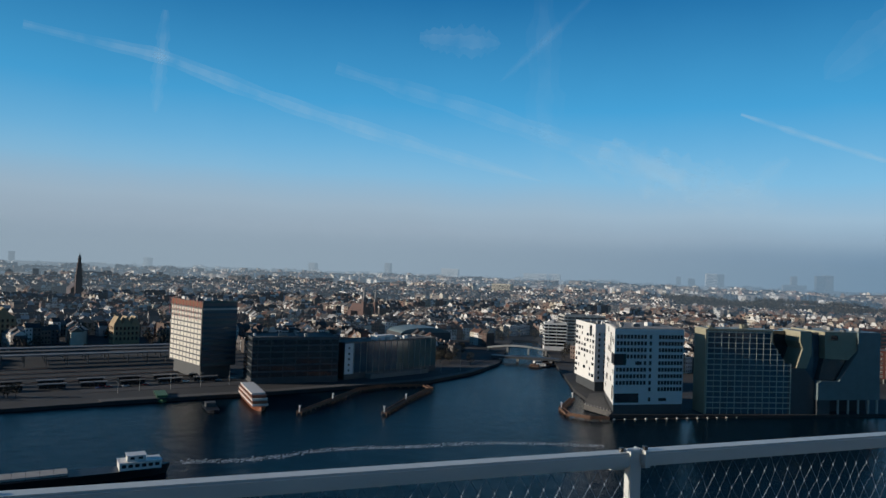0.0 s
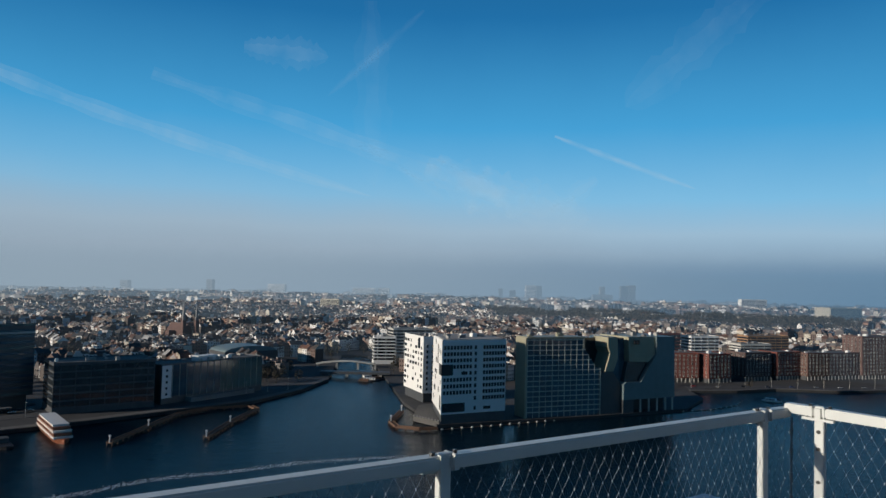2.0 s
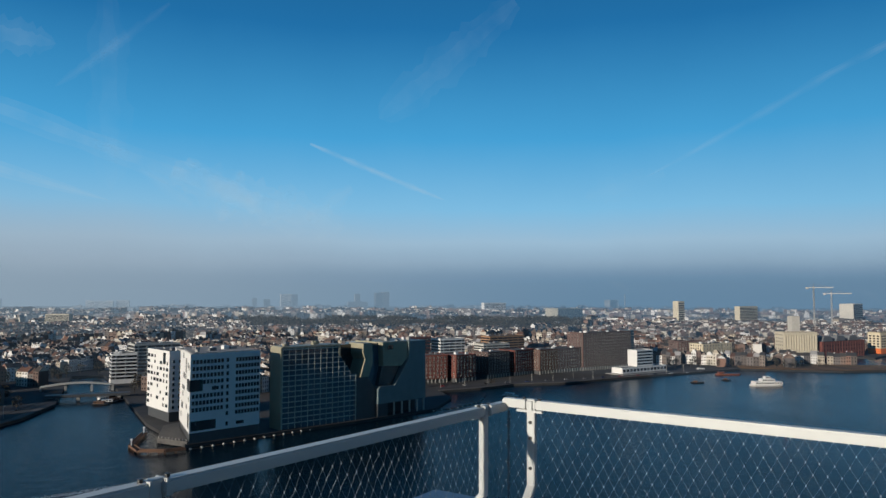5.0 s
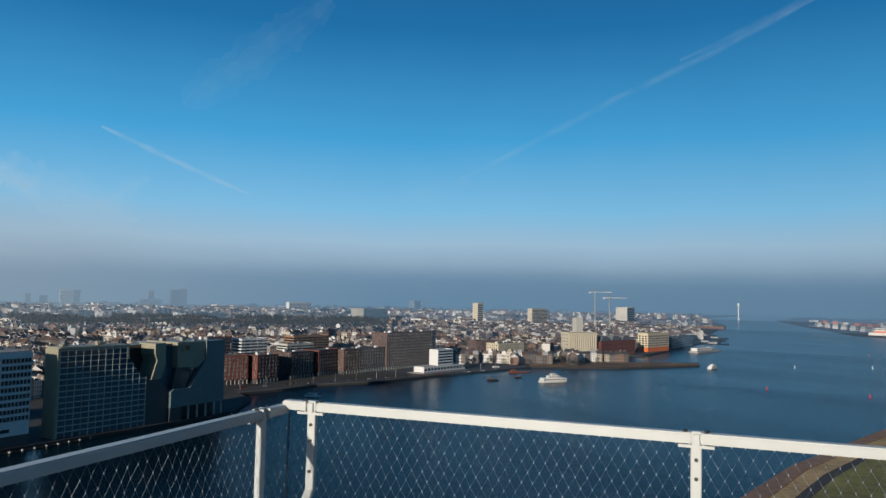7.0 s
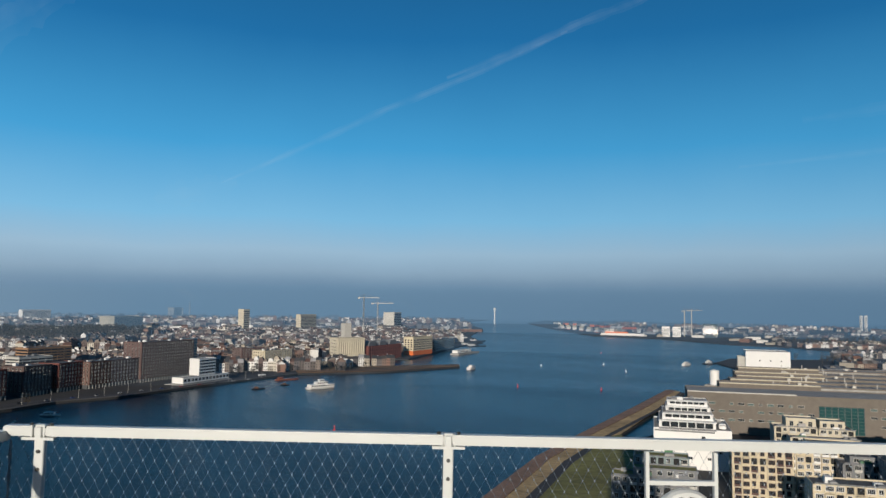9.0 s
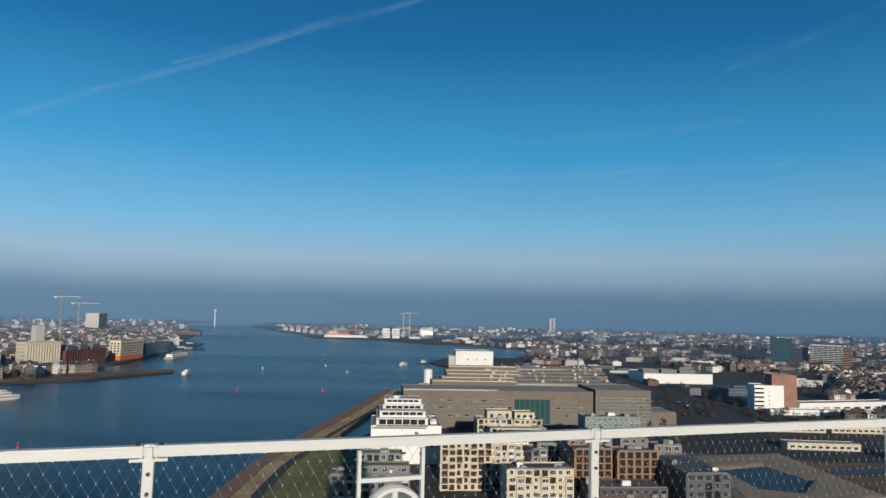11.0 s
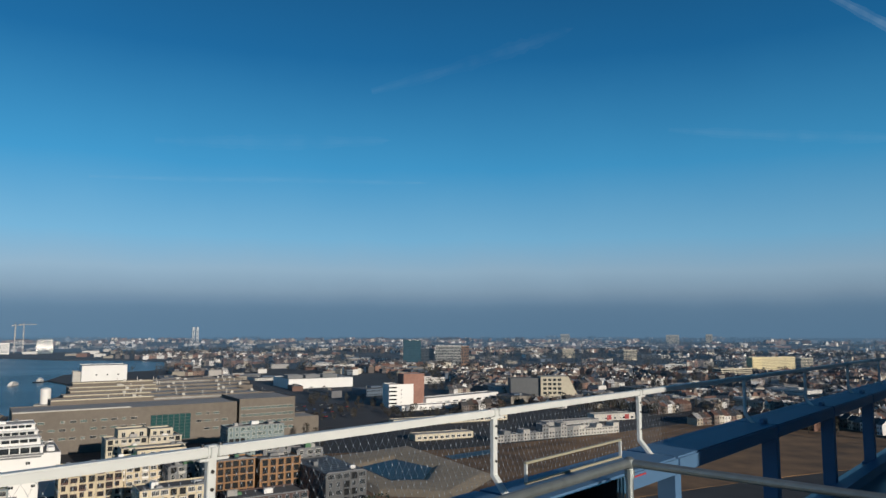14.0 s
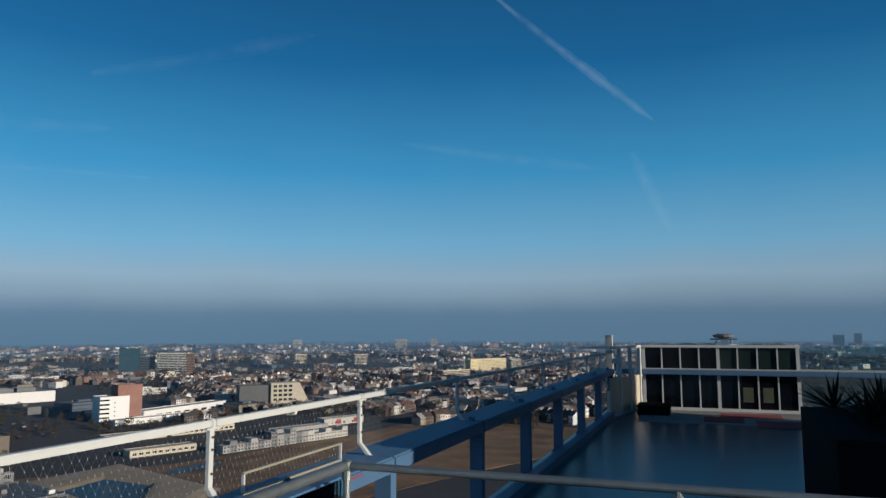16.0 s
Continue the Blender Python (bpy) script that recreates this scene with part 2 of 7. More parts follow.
HOUSEWALL = mat("house_walls", (0.3, 0.2, 0.15), 0.9, 0.15, 0.3, rand="island",
                palette=[(0.17, 0.115, 0.095), (0.11, 0.09, 0.08), (0.76, 0.74, 0.70), (0.21, 0.145, 0.115), (0.11, 0.10, 0.10), (0.44, 0.38, 0.30),
                         (0.15, 0.10, 0.085), (0.80, 0.78, 0.75), (0.17, 0.15, 0.14), (0.25, 0.145, 0.105), (0.60, 0.55, 0.46), (0.14, 0.10, 0.085), (0.70, 0.69, 0.66), (0.22, 0.18, 0.15)])
HOUSEROOF = mat("house_roofs", (0.1, 0.07, 0.06), 0.9, 0.25, 0.3, rand="island",
                palette=[(0.065, 0.065, 0.068), (0.12, 0.062, 0.045), (0.065, 0.062, 0.062), (0.15, 0.075, 0.052), (0.045, 0.046, 0.05), (0.42, 0.41, 0.40), (0.10, 0.055, 0.04), (0.07, 0.062, 0.058), (0.16, 0.15, 0.145), (0.05, 0.05, 0.052)])
SHEDWALL = mat("shed_walls", (0.4, 0.4, 0.38), 0.8, 0.12, 0.3, rand="island",
               palette=[(0.40, 0.38, 0.35), (0.16, 0.16, 0.165), (0.66, 0.64, 0.60), (0.16, 0.085, 0.06), (0.22, 0.20, 0.17), (0.09, 0.12, 0.16), (0.30, 0.27, 0.22)])
SHEDROOF = mat("shed_roofs", (0.3, 0.3, 0.3), 0.9, 0.25, 0.15, rand="island",
               palette=[(0.12, 0.12, 0.12), (0.24, 0.235, 0.23), (0.07, 0.07, 0.075), (0.42, 0.41, 0.395), (0.10, 0.095, 0.09)])
RAILWHITE = mat("white_powder_coat", (0.64, 0.66, 0.64), 0.38, 0.06, 9.0, bump=0.02)
GALV = mat("galvanised_steel", (0.24, 0.27, 0.27), 0.45, 0.2, 20.0, metal=0.6)
WIRE = mat("stainless_wire", (0.13, 0.17, 0.21), 0.4, 0.1, 40.0, metal=0.5)
FERRULE = mat("bright_ferrule", (0.50, 0.54, 0.58), 0.35, 0.1, 40.0, metal=0.3)
BOLT = mat("black_bolt", (0.02, 0.02, 0.02), 0.4, 0.1, 20.0)
# blue is the pale metal's look in shade, put into the base colour
COPING = mat("shaded_aluminium_coping", (0.08, 0.17, 0.30), 0.5, 0.12, 3.0)
# dark blue holds the terrace's shade in the floor colour
DECK = mat("shaded_deck_coating", (0.035, 0.06, 0.09), 0.30, 0.35, 1.2)
DARKPLANT = mat("dark_yucca_leaf", (0.012, 0.02, 0.012), 0.9, 0.3, 8.0, spec=0.1)
# sunlit copy of the deck, paler to show sun on the floor
SUNLITDECK = mat("sunlit_deck_paint", (0.27, 0.27, 0.25), 0.7, 0.35, 3.0)
POTBLACK = mat("black_planter", (0.008, 0.008, 0.009), 0.9, 0.2, 3.0, spec=0.05)
CAR = mat("car_paint", (0.3, 0.3, 0.3), 0.3, 0.05, 1.0, rand="piece", palette=[(0.6, 0.6, 0.6), (0.03, 0.03, 0.035), (0.12, 0.12, 0.13), (0.7, 0.7, 0.7), (0.05, 0.08, 0.2), (0.35, 0.04, 0.04), (0.25, 0.26, 0.27)])
CLEAR = bpy.data.materials.new("clear_glass")
CLEAR.use_nodes = True
_nt = CLEAR.node_tree
_p = _nt.nodes["Principled BSDF"]
_tr, _mx, _lw = _nt.nodes.new("ShaderNodeBsdfTransparent"), _nt.nodes.new("ShaderNodeMixShader"), _nt.nodes.new("ShaderNodeFresnel")
_tr.inputs[0].default_value = (0.80, 0.88, 0.87, 1)
_gl = _nt.nodes.new("ShaderNodeBsdfGlossy")
_gl.inputs["Roughness"].default_value = 0.02
_lw.inputs["IOR"].default_value = 1.5
_nt.links.new(_lw.outputs[0], _mx.inputs[0])
_nt.links.new(_tr.outputs[0], _mx.inputs[1])
_nt.links.new(_gl.outputs[0], _mx.inputs[2])
_nt.links.new(_mx.outputs[0], _nt.nodes["Material Output"].inputs["Surface"])


# ---- mesh helpers ----
def part(name, bm, material, parent=None, label="", m=None):
    me = bpy.data.meshes.new(name)
    bm.to_mesh(me)
    bm.free()
    for x in material if isinstance(material, (list, tuple)) else [material]:
        me.materials.append(x)
    ob = new(name, me)
    if parent:
        ob.parent = parent
    if m is not None:
        ob.matrix_basis = m
    if label:
        tagged(ob, label)
    return ob


def shared(name, me, parent, m):
    ob = new(name, me)
    ob.parent = parent
    ob.matrix_basis = m
    return ob


def box(bm, x0, x1, y0, y1, z0, z1, mi=0, m=None):
    v = [bm.verts.new(p) for p in ((x0, y0, z0), (x1, y0, z0), (x1, y1, z0), (x0, y1, z0), (x0, y0, z1), (x1, y0, z1), (x1, y1, z1), (x0, y1, z1))]
    if m is not None:
        for q in v:
            q.co = m @ q.co
    for f in ((3, 2, 1, 0), (4, 5, 6, 7), (0, 1, 5, 4), (1, 2, 6, 5), (2, 3, 7, 6), (3, 0, 4, 7)):
        bm.faces.new([v[i] for i in f]).material_index = mi
    return v


def prism(bm, pts, y0, y1, mi=0):
    """A profile in x and z, drawn out along y."""
    a = [bm.verts.new((x, y0, z)) for x, z in pts]
    b = [bm.verts.new((x, y1, z)) for x, z in pts]
    n = len(pts)
    bm.faces.new(a).material_index = mi
    bm.faces.new(b[::-1]).material_index = mi
    for i in range(n):
        bm.faces.new((a[i], b[i], b[(i + 1) % n], a[(i + 1) % n])).material_index = mi
    bmesh.ops.recalc_face_normals(bm, faces=bm.faces[:])


def slab(bm, pts, z0, z1, mi=0):
    """A plan outline, drawn out upwards."""
    a = [bm.verts.new((x, y, z0)) for x, y in pts]
    b = [bm.verts.new((x, y, z1)) for x, y in pts]
    n = len(pts)
    fs = [bm.faces.new(a[::-1]), bm.faces.new(b)]
    for i in range(n):
        fs.append(bm.faces.new((a[i], a[(i + 1) % n], b[(i + 1) % n], b[i])))
    bmesh.ops.recalc_face_normals(bm, faces=fs)
    for f in fs:
        f.material_index = mi


def tube(bm, a, b, r0, r1=None, n=8, mi=0):
    a, b = Vector(a), Vector(b)
    r1 = r0 if r1 is None else r1
    q = (b - a).to_track_quat("Z", "Y")
    ring = [[bm.verts.new(c + q @ Vector((r * math.cos(2 * math.pi * i / n), r * math.sin(2 * math.pi * i / n), 0))) for i in range(n)] for c, r in ((a, r0), (b, r1))]
    for i in range(n):
        bm.faces.new((ring[0][i], ring[0][(i + 1) % n], ring[1][(i + 1) % n], ring[1][i])).material_index = mi
    bm.faces.new(ring[0][::-1]).material_index = mi
    bm.faces.new(ring[1]).material_index = mi


def lathe(bm, prof, n=16, m=None, mi=0):
    rings = [[bm.verts.new((r * math.cos(2 * math.pi * i / n), r * math.sin(2 * math.pi * i / n), z)) for i in range(n)] for r, z in prof]
    if m is not None:
        for ring in rings:
            for v in ring:
                v.co = m @ v.co
    for a, b in zip(rings, rings[1:]):
        for i in range(n):
            bm.faces.new((a[i], a[(i + 1) % n], b[(i + 1) % n], b[i])).material_index = mi
    bm.faces.new(rings[0][::-1]).material_index = mi
    bm.faces.new(rings[-1]).material_index = mi


def flat_mesh(name, verts, faces, mats, index=None):
    me = bpy.data.meshes.new(name)
    me.from_pydata(verts, [], faces)
    for x in mats:
        me.materials.append(x)
    if index is not None:
        me.polygons.foreach_set("material_index", np.array(index, dtype=np.int32))
    me.update()
    return me


def thing(name, label, category, x=0, y=0, z=2.0, rz=0, group="", kind=""):
    ob = new(name)
    ob.matrix_basis = pose(x, y, z, 0, 0, rz)
    return tagged(ob, label, category, group, kind)


_windows = {}


def window_mesh(w, h, frame_m, glass_m, depth=0.14, bars=0):
    """A window that stands a little proud: frame ring, set-back pane, mullions. Its foot is at the origin, it looks along -y."""
    key = (round(w, 2), round(h, 2), frame_m.name, glass_m.name, bars)
    if key not in _windows:
        bm = bmesh.new()
        t = min(0.16, w * 0.1)
        box(bm, -w / 2, w / 2, -depth, 0, 0, t)
        box(bm, -w / 2, w / 2, -depth, 0, h - t, h)
        box(bm, -w / 2, -w / 2 + t, -depth, 0, t, h - t)
        box(bm, w / 2 - t, w / 2, -depth, 0, t, h - t)
        for i in range(bars):
            x = -w / 2 + w * (i + 1) / (bars + 1)
            box(bm, x - t / 3, x + t / 3, -depth * 0.8, -0.05, t, h - t)
        v = [bm.verts.new(p) for p in ((-w / 2 + t, -0.04, t), (w / 2 - t, -0.04, t), (w / 2 - t, -0.04, h - t), (-w / 2 + t, -0.04, h - t))]
        bm.faces.new(v).material_index = 1
        me = bpy.data.meshes.new("window")
        bm.to_mesh(me)
        bm.free()
        me.materials.append(frame_m)
        me.materials.append(glass_m)
        _windows[key] = me
    return _windows[key]


def windows(root, face, size, xs, zs, ww, wh, frame_m=WHITE, glass_m=GLASS, bars=0, skip=None, name="window"):
    """A grid of windows on one face ('front', 'left', 'right', 'back') of a building of that (width, depth)."""
    me = window_mesh(ww, wh, frame_m, glass_m, bars=bars)
    w, d = size
    for i, x in enumerate(xs):
        for j, z in enumerate(zs):
            if skip and skip(i, j):
                continue
            m = {"front": pose(x, 0, z), "left": pose(0, d - x, z, 0, 0, -90), "right": pose(w, x, z, 0, 0, 90), "back": pose(w - x, d, z, 0, 0, 180)}[face]
            shared(name, me, root, m)


def spread(a, b, n):
    return [a + (b - a) * (i + 0.5) / n for i in range(n)]


def parapet_box(name, root, w, d, h, wall_m, roof_m=ROOFING, x0=0, y0=0, z0=0, rim=0.7, t=0.35):
    """A volume with a sunken flat roof behind a parapet."""
    bm = bmesh.new()
    box(bm, x0, x0 + w, y0, y0 + d, z0, h - rim)
    for a, b, c, e in ((x0, x0 + w, y0, y0 + t), (x0, x0 + w, y0 + d - t, y0 + d), (x0, x0 + t, y0 + t, y0 + d - t), (x0 + w - t, x0 + w, y0 + t, y0 + d - t)):
        box(bm, a, b, c, e, h - rim, h)
    part(name, bm, wall_m, root)
    bm = bmesh.new()
    box(bm, x0 + t, x0 + w - t, y0 + t, y0 + d - t, h - rim, h - rim + 0.06)
    part("roof", bm, roof_m, root)


def roof_plant(root, rng, x0, x1, y0, y1, z, n=5, mats=(CONCRETE, SLATE, WHITE)):
    for _ in range(n):
        bm = bmesh.new()
        w, d, h = rng.uniform(1.5, 5), rng.uniform(1.5, 4), rng.uniform(0.8, 2.6)
        x, y = rng.uniform(x0, x1 - w), rng.uniform(y0, y1 - d)
        box(bm, x, x + w, y, y + d, z, z + h)
        box(bm, x + 0.2, x + w - 0.2, y + 0.2, y + d - 0.2, z + h, z + h + 0.15)
        part("roof_unit", bm, rng.choice(mats), root)


# ---- water and land ----
bm = bmesh.new()
ring = [bm.verts.new((6000 * math.cos(2 * math.pi * i / 64), 6000 * math.sin(2 * math.pi * i / 64), 0)) for i in range(64)]
bm.faces.new(ring)
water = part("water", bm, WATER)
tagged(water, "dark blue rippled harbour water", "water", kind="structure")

SOUTH = [(3000, -3300), (300, -720), (0, -560), (-150, -480), (-260, -400), (-373, -291), (-444, -217), (-483, -182), (-536, -132), (-595, -108), (-663, -96),
         (-880, -112), (-880, -80), (-676, -44), (-546, -22), (-462, 3), (-486, 60), (-510, 118), (-545, 190), (-600, 224), (-641, 228),
         (-648, 272), (-666, 316), (-660, 376), (-675, 427), (-701, 549), (-717, 647), (-655, 745), (-632, 890), (-650, 912), (-706, 810),
         (-770, 772), (-855, 770), (-862, 875), (-782, 951), (-848, 1110), (-956, 1347), (-1010, 1523), (-1242, 1801), (-1664, 2505), (-2336, 3292),
         (-2900, 4600), (-6000, 4600), (-6000, -5000), (3000, -5000)]
NORTH = [(-30, 60), (-120, 170), (-190, 285), (-218, 388), (-234, 485), (-258, 640), (-284, 796), (-262, 790), (-238, 650), (-212, 500), (-196, 470),
         (-192, 520), (-200, 600), (-255, 811), (-274, 961), (-274, 1123), (-370, 1276), (-380, 1400), (-250, 1500), (-220, 1800),
         (-383, 1963), (-541, 1985), (-767, 2144), (-1020, 2184), (-1474, 2740), (-2077, 3570), (-2500, 4600), (6000, 4600), (6000, -2500),
         (1500, -1400), (300, -330), (60, -90), (0, -30)]
for side, pts, words in (("ground_south", SOUTH, "grey brown built-up city ground on the far bank"), ("ground_north", NORTH, "grey brown low ground of the near bank")):
    bm = bmesh.new()
    slab(bm, pts, -4, 2.0)
    tagged(part(side, bm, CITY), words, "ground", kind="structure")


def patch(name, pts, z, material, label, cat="ground", thick=0.4):
    bm = bmesh.new()
    slab(bm, pts, z - thick, z)
    return tagged(part(name, bm, material), label, cat, kind="structure")


# quay edges
patch("quay_1", [(-373, -291), (-444, -217), (-483, -182), (-536, -132), (-595, -108), (-663, -96), (-664, -101), (-597, -114), (-540, -139), (-487, -189), (-448, -224), (-378, -297)], 2.5, QUAY, "stone quay edge along the city bank", "quay")
patch("quay_2", [(-641, 228), (-648, 272), (-666, 316), (-660, 376), (-675, 427), (-701, 549), (-717, 647), (-722, 646), (-706, 548), (-680, 427), (-665, 377), (-671, 316), (-653, 273), (-646, 228)], 2.5, QUAY, "stone quay edge below the brick row", "quay")
patch("road_1", [(-392, -320), (-500, -205), (-600, -128), (-668, -112), (-672, -122), (-606, -142), (-510, -220), (-402, -330)], 2.15, ASPHALT, "asphalt quay road", "road")
patch("road_2", [(-655, 232), (-674, 316), (-668, 377), (-684, 427), (-712, 548), (-730, 646), (-742, 644), (-724, 546), (-696, 427), (-680, 377), (-688, 316), (-672, 232)], 2.15, ASPHALT, "asphalt road along the brick row", "road")
patch("spit", [(-717, 647), (-655, 745), (-632, 890), (-650, 912), (-706, 812), (-768, 776), (-790, 700)], 3.0, HEATH, "low breakwater with dry brown grass", "breakwater")
# grassy tongue on the near bank: stone dike, reed strip, path, lawn
patch("dike", [(-190, 285), (-218, 388), (-234, 485), (-258, 640), (-284, 796), (-274, 796), (-248, 640), (-226, 485), (-209, 388), (-180, 285)], 3.2, ROCK, "reddish stone dike along the water", "dike")
patch("reed_strip", [(-180, 285), (-209, 388), (-226, 485), (-248, 640), (-274, 796), (-268, 794), (-238, 640), (-217, 485), (-200, 388), (-171, 285)], 2.6, REED, "strip of dry yellow-brown reed", "reed")
patch("path", [(-171, 285), (-200, 388), (-217, 485), (-238, 640), (-266, 788), (-263, 786), (-234, 640), (-213, 485), (-194, 388), (-165, 285)], 2.4, ASPHALT, "dark asphalt footpath", "path")
patch("reed_strip_far", [(-213, 485), (-234, 640), (-263, 786), (-238, 650), (-212, 500)], 2.3, REED, "dry reed bank beside the inner harbour", "reed")
patch("lawn", [(-165, 285), (-194, 388), (-213, 485), (-211, 498), (-197, 472), (-170, 430), (-150, 360), (-130, 300), (-110, 240), (-150, 240)], 2.3, GRASS, "green winter lawn", "lawn")
# building site: sand dike round a pond, brown waste land
patch("waste_land", [(20, 300), (120, 340), (260, 380), (420, 470), (380, 620), (250, 560), (120, 520), (30, 520), (0, 480)], 2.2, HEATH, "brown waste land of a building site", "field")
patch("field_east", [(260, 380), (700, 470), (900, 640), (640, 700), (400, 560)], 2.28, HEATH, "brown rough field", "field")
patch("car_park", [(-20, 690), (60, 640), (140, 760), (60, 900), (-10, 860)], 2.25, ASPHALT, "dark car park", "car park")
patch("avenue", [(0, 470), (20, 460), (40, 700), (10, 1000), (-60, 1300), (-80, 1300), (-20, 1000), (10, 700)], 2.3, ASPHALT, "asphalt road", "road")

# sand dike with sloping sides
PIT = [(44, 468), (74, 494), (96, 456), (82, 416), (60, 418)]
OUT = [(26, 500), (89, 535), (122, 425), (88, 378), (50, 392)]
cx, cy = 70, 450
bm = bmesh.new()
rows_ = []
for k, z in ((0.74, 1.6), (1.0, 3.6), (1.14, 3.9)):
    rows_.append([bm.verts.new((cx + (x - cx) * k, cy + (y - cy) * k, z)) for x, y in PIT])
for k, z in ((0.90, 3.9), (1.06, 2.25)):
    rows_.append([bm.verts.new((cx + (x - cx) * k, cy + (y - cy) * k, z)) for x, y in OUT])
for a, b in zip(rows_, rows_[1:]):
    for i in range(5):
        bm.faces.new((a[i], a[(i + 1) % 5], b[(i + 1) % 5], b[i]))
bmesh.ops.recalc_face_normals(bm, faces=bm.faces[:])
tagged(part("sand_bank", bm, SAND), "sloping sand bank round a water basin", "sand bank", kind="structure")
bm = bmesh.new()
slab(bm, [(cx + (x - cx) * 0.84, cy + (y - cy) * 0.84) for x, y in PIT], 2.05, 2.7)
tagged(part("pond", bm, POND), "still blue water in a sand basin", "pond", kind="structure")
patch("ditch", [(112, 480), (150, 500), (146, 512), (108, 494)], 2.35, POND, "water-filled ditch on the building site", "ditch")
patch("ditch_east", [(165, 420), (230, 445), (226, 455), (160, 430)], 2.35, POND, "water-filled ditch on the building site", "ditch")


# ---- the tower's terrace ----
TERRACE = pose(0, 0, 92, 0, 0, 36.16)   # x runs along the long parapet, y outwards
FLOOR, CAP, RAIL, EDGE = -1.70, -0.85, -0.434, 2.458
X_END = 16.5


def local(ob):
    ob.matrix_basis = TERRACE
    return ob


def terrace_thing(name, label, category, x, y, z=FLOOR, rz=0, group=""):
    ob = new(name)
    ob.matrix_basis = TERRACE @ pose(x, y, z, 0, 0, rz)
    return tagged(ob, label, category, group)


bm = bmesh.new()
box(bm, -1.95, X_END + 0.4, -9.0, EDGE - 0.10, FLOOR - 0.5, FLOOR)
tagged(local(part("floor", bm, DECK)), "glossy coated roof terrace floor, its blue shade put into the colour", "floor", kind="structure")
bm = bmesh.new()
box(bm, -1.9, X_END + 0.35, -8.9, EDGE - 0.15, -88.5, FLOOR - 0.5)
for k in range(22):
    z = -88 + k * 3.9
    box(bm, -2.0, X_END + 0.45, -9.0, EDGE - 0.11, z, z + 1.2, 1)
tagged(local(part("wall_tower", bm, [GLASS, PALECON])), "high-rise tower shaft with pale floor bands", "tower", kind="structure")
# sunlight near the screen, painted as a paler strip of the same floor
bm = bmesh.new()
box(bm, 14.2, 16.4, -6.0, 1.55, FLOOR + 0.001, FLOOR + 0.005)
tagged(local(part("floor_strip", bm, SUNLITDECK)), "paler floor strip along the glass screen, sunlight put into its colour", "floor", kind="structure")
bm = bmesh.new()
box(bm, 15.4, 16.0, -1.0, 0.1, FLOOR + 0.006, FLOOR + 0.012)
box(bm, 14.5, 15.3, -0.3, 0.4, FLOOR + 0.006, FLOOR + 0.012)
box(bm, 13.9, 14.9, -1.9, -0.5, FLOOR + 0.006, FLOOR + 0.012)
tagged(local(part("floor_marking", bm, WORNRED)), "worn red paint bars on the terrace floor", "floor marking", kind="structure")

# upper storey of the tower, out of view; stretched tall to shade the terrace
bm = bmesh.new()
box(bm, 3.9, 13.6, -9.0, -3.1, FLOOR, 26.0)
box(bm, 3.85, 13.65, -9.05, -3.05, 26.0, 26.4)
for k in range(5):
    box(bm, 4.4 + k * 1.8, 5.8 + k * 1.8, -3.1, -3.06, FLOOR + 0.3, 3.0, 1)
core = local(part("wall_core", bm, [DARKCON, GLASS]))
tagged(core, "dark rooftop storey of the tower, unseen and raised for shade", "wall", kind="structure")


def rail_run(root, x0, x1, joints):
    """Top rail: a flat section with rounded edges, cut at the joints."""
    cuts = [x0] + list(joints) + [x1]
    for a, b in zip(cuts, cuts[1:]):
        bm = bmesh.new()
        g = 0.012
        box(bm, a + (g if a != x0 else 0), b - (g if b != x1 else 0), -0.022, 0.022, -0.034, 0)
        bmesh.ops.bevel(bm, geom=bm.edges[:], offset=0.005, segments=2, affect="EDGES")
        part("top_rail", bm, RAILWHITE, root)


def rail_post(root, x, foot=True):
    """A flat upright with bolts, a clamp under the rail and a cranked foot."""
    bm = bmesh.new()
    box(bm, x - 0.017, x + 0.017, -0.012, 0.012, -0.33 if foot else -0.44, 0.004)
    box(bm, x - 0.012, x + 0.012, -0.024, -0.012, -0.04, -0.002)
    if foot:
        m = Matrix.Translation((x, 0, -0.33)) @ Matrix.Rotation(radians(-42), 4, "X")
        box(bm, -0.017, 0.017, -0.012, 0.012, -0.15, 0.008, 0, m)
    bmesh.ops.bevel(bm, geom=bm.edges[:], offset=0.003, segments=1, affect="EDGES")
    post = part("post", bm, RAILWHITE, root)
    bm = bmesh.new()
    box(bm, x - 0.055, x + 0.055, -0.024, -0.006, -0.046, -0.037)
    box(bm, x - 0.024, x - 0.019, -0.024, 0.024, -0.037, 0.003)
    box(bm, x + 0.019, x + 0.024, -0.024, 0.024, -0.037, 0.003)
    part("clamp", bm, RAILWHITE, post)
    for a, b_ in [((x, -0.018, z), (x, -0.010, z)) for z in (-0.085, -0.145, -0.26)] + [((x + dx, 0, 0), (x + dx, 0, 0.009)) for dx in (-0.034, 0.034)]:
        bm = bmesh.new()
        tube(bm, a, b_, 0.0065, n=8)
        part("bolt", bm, BOLT, post)


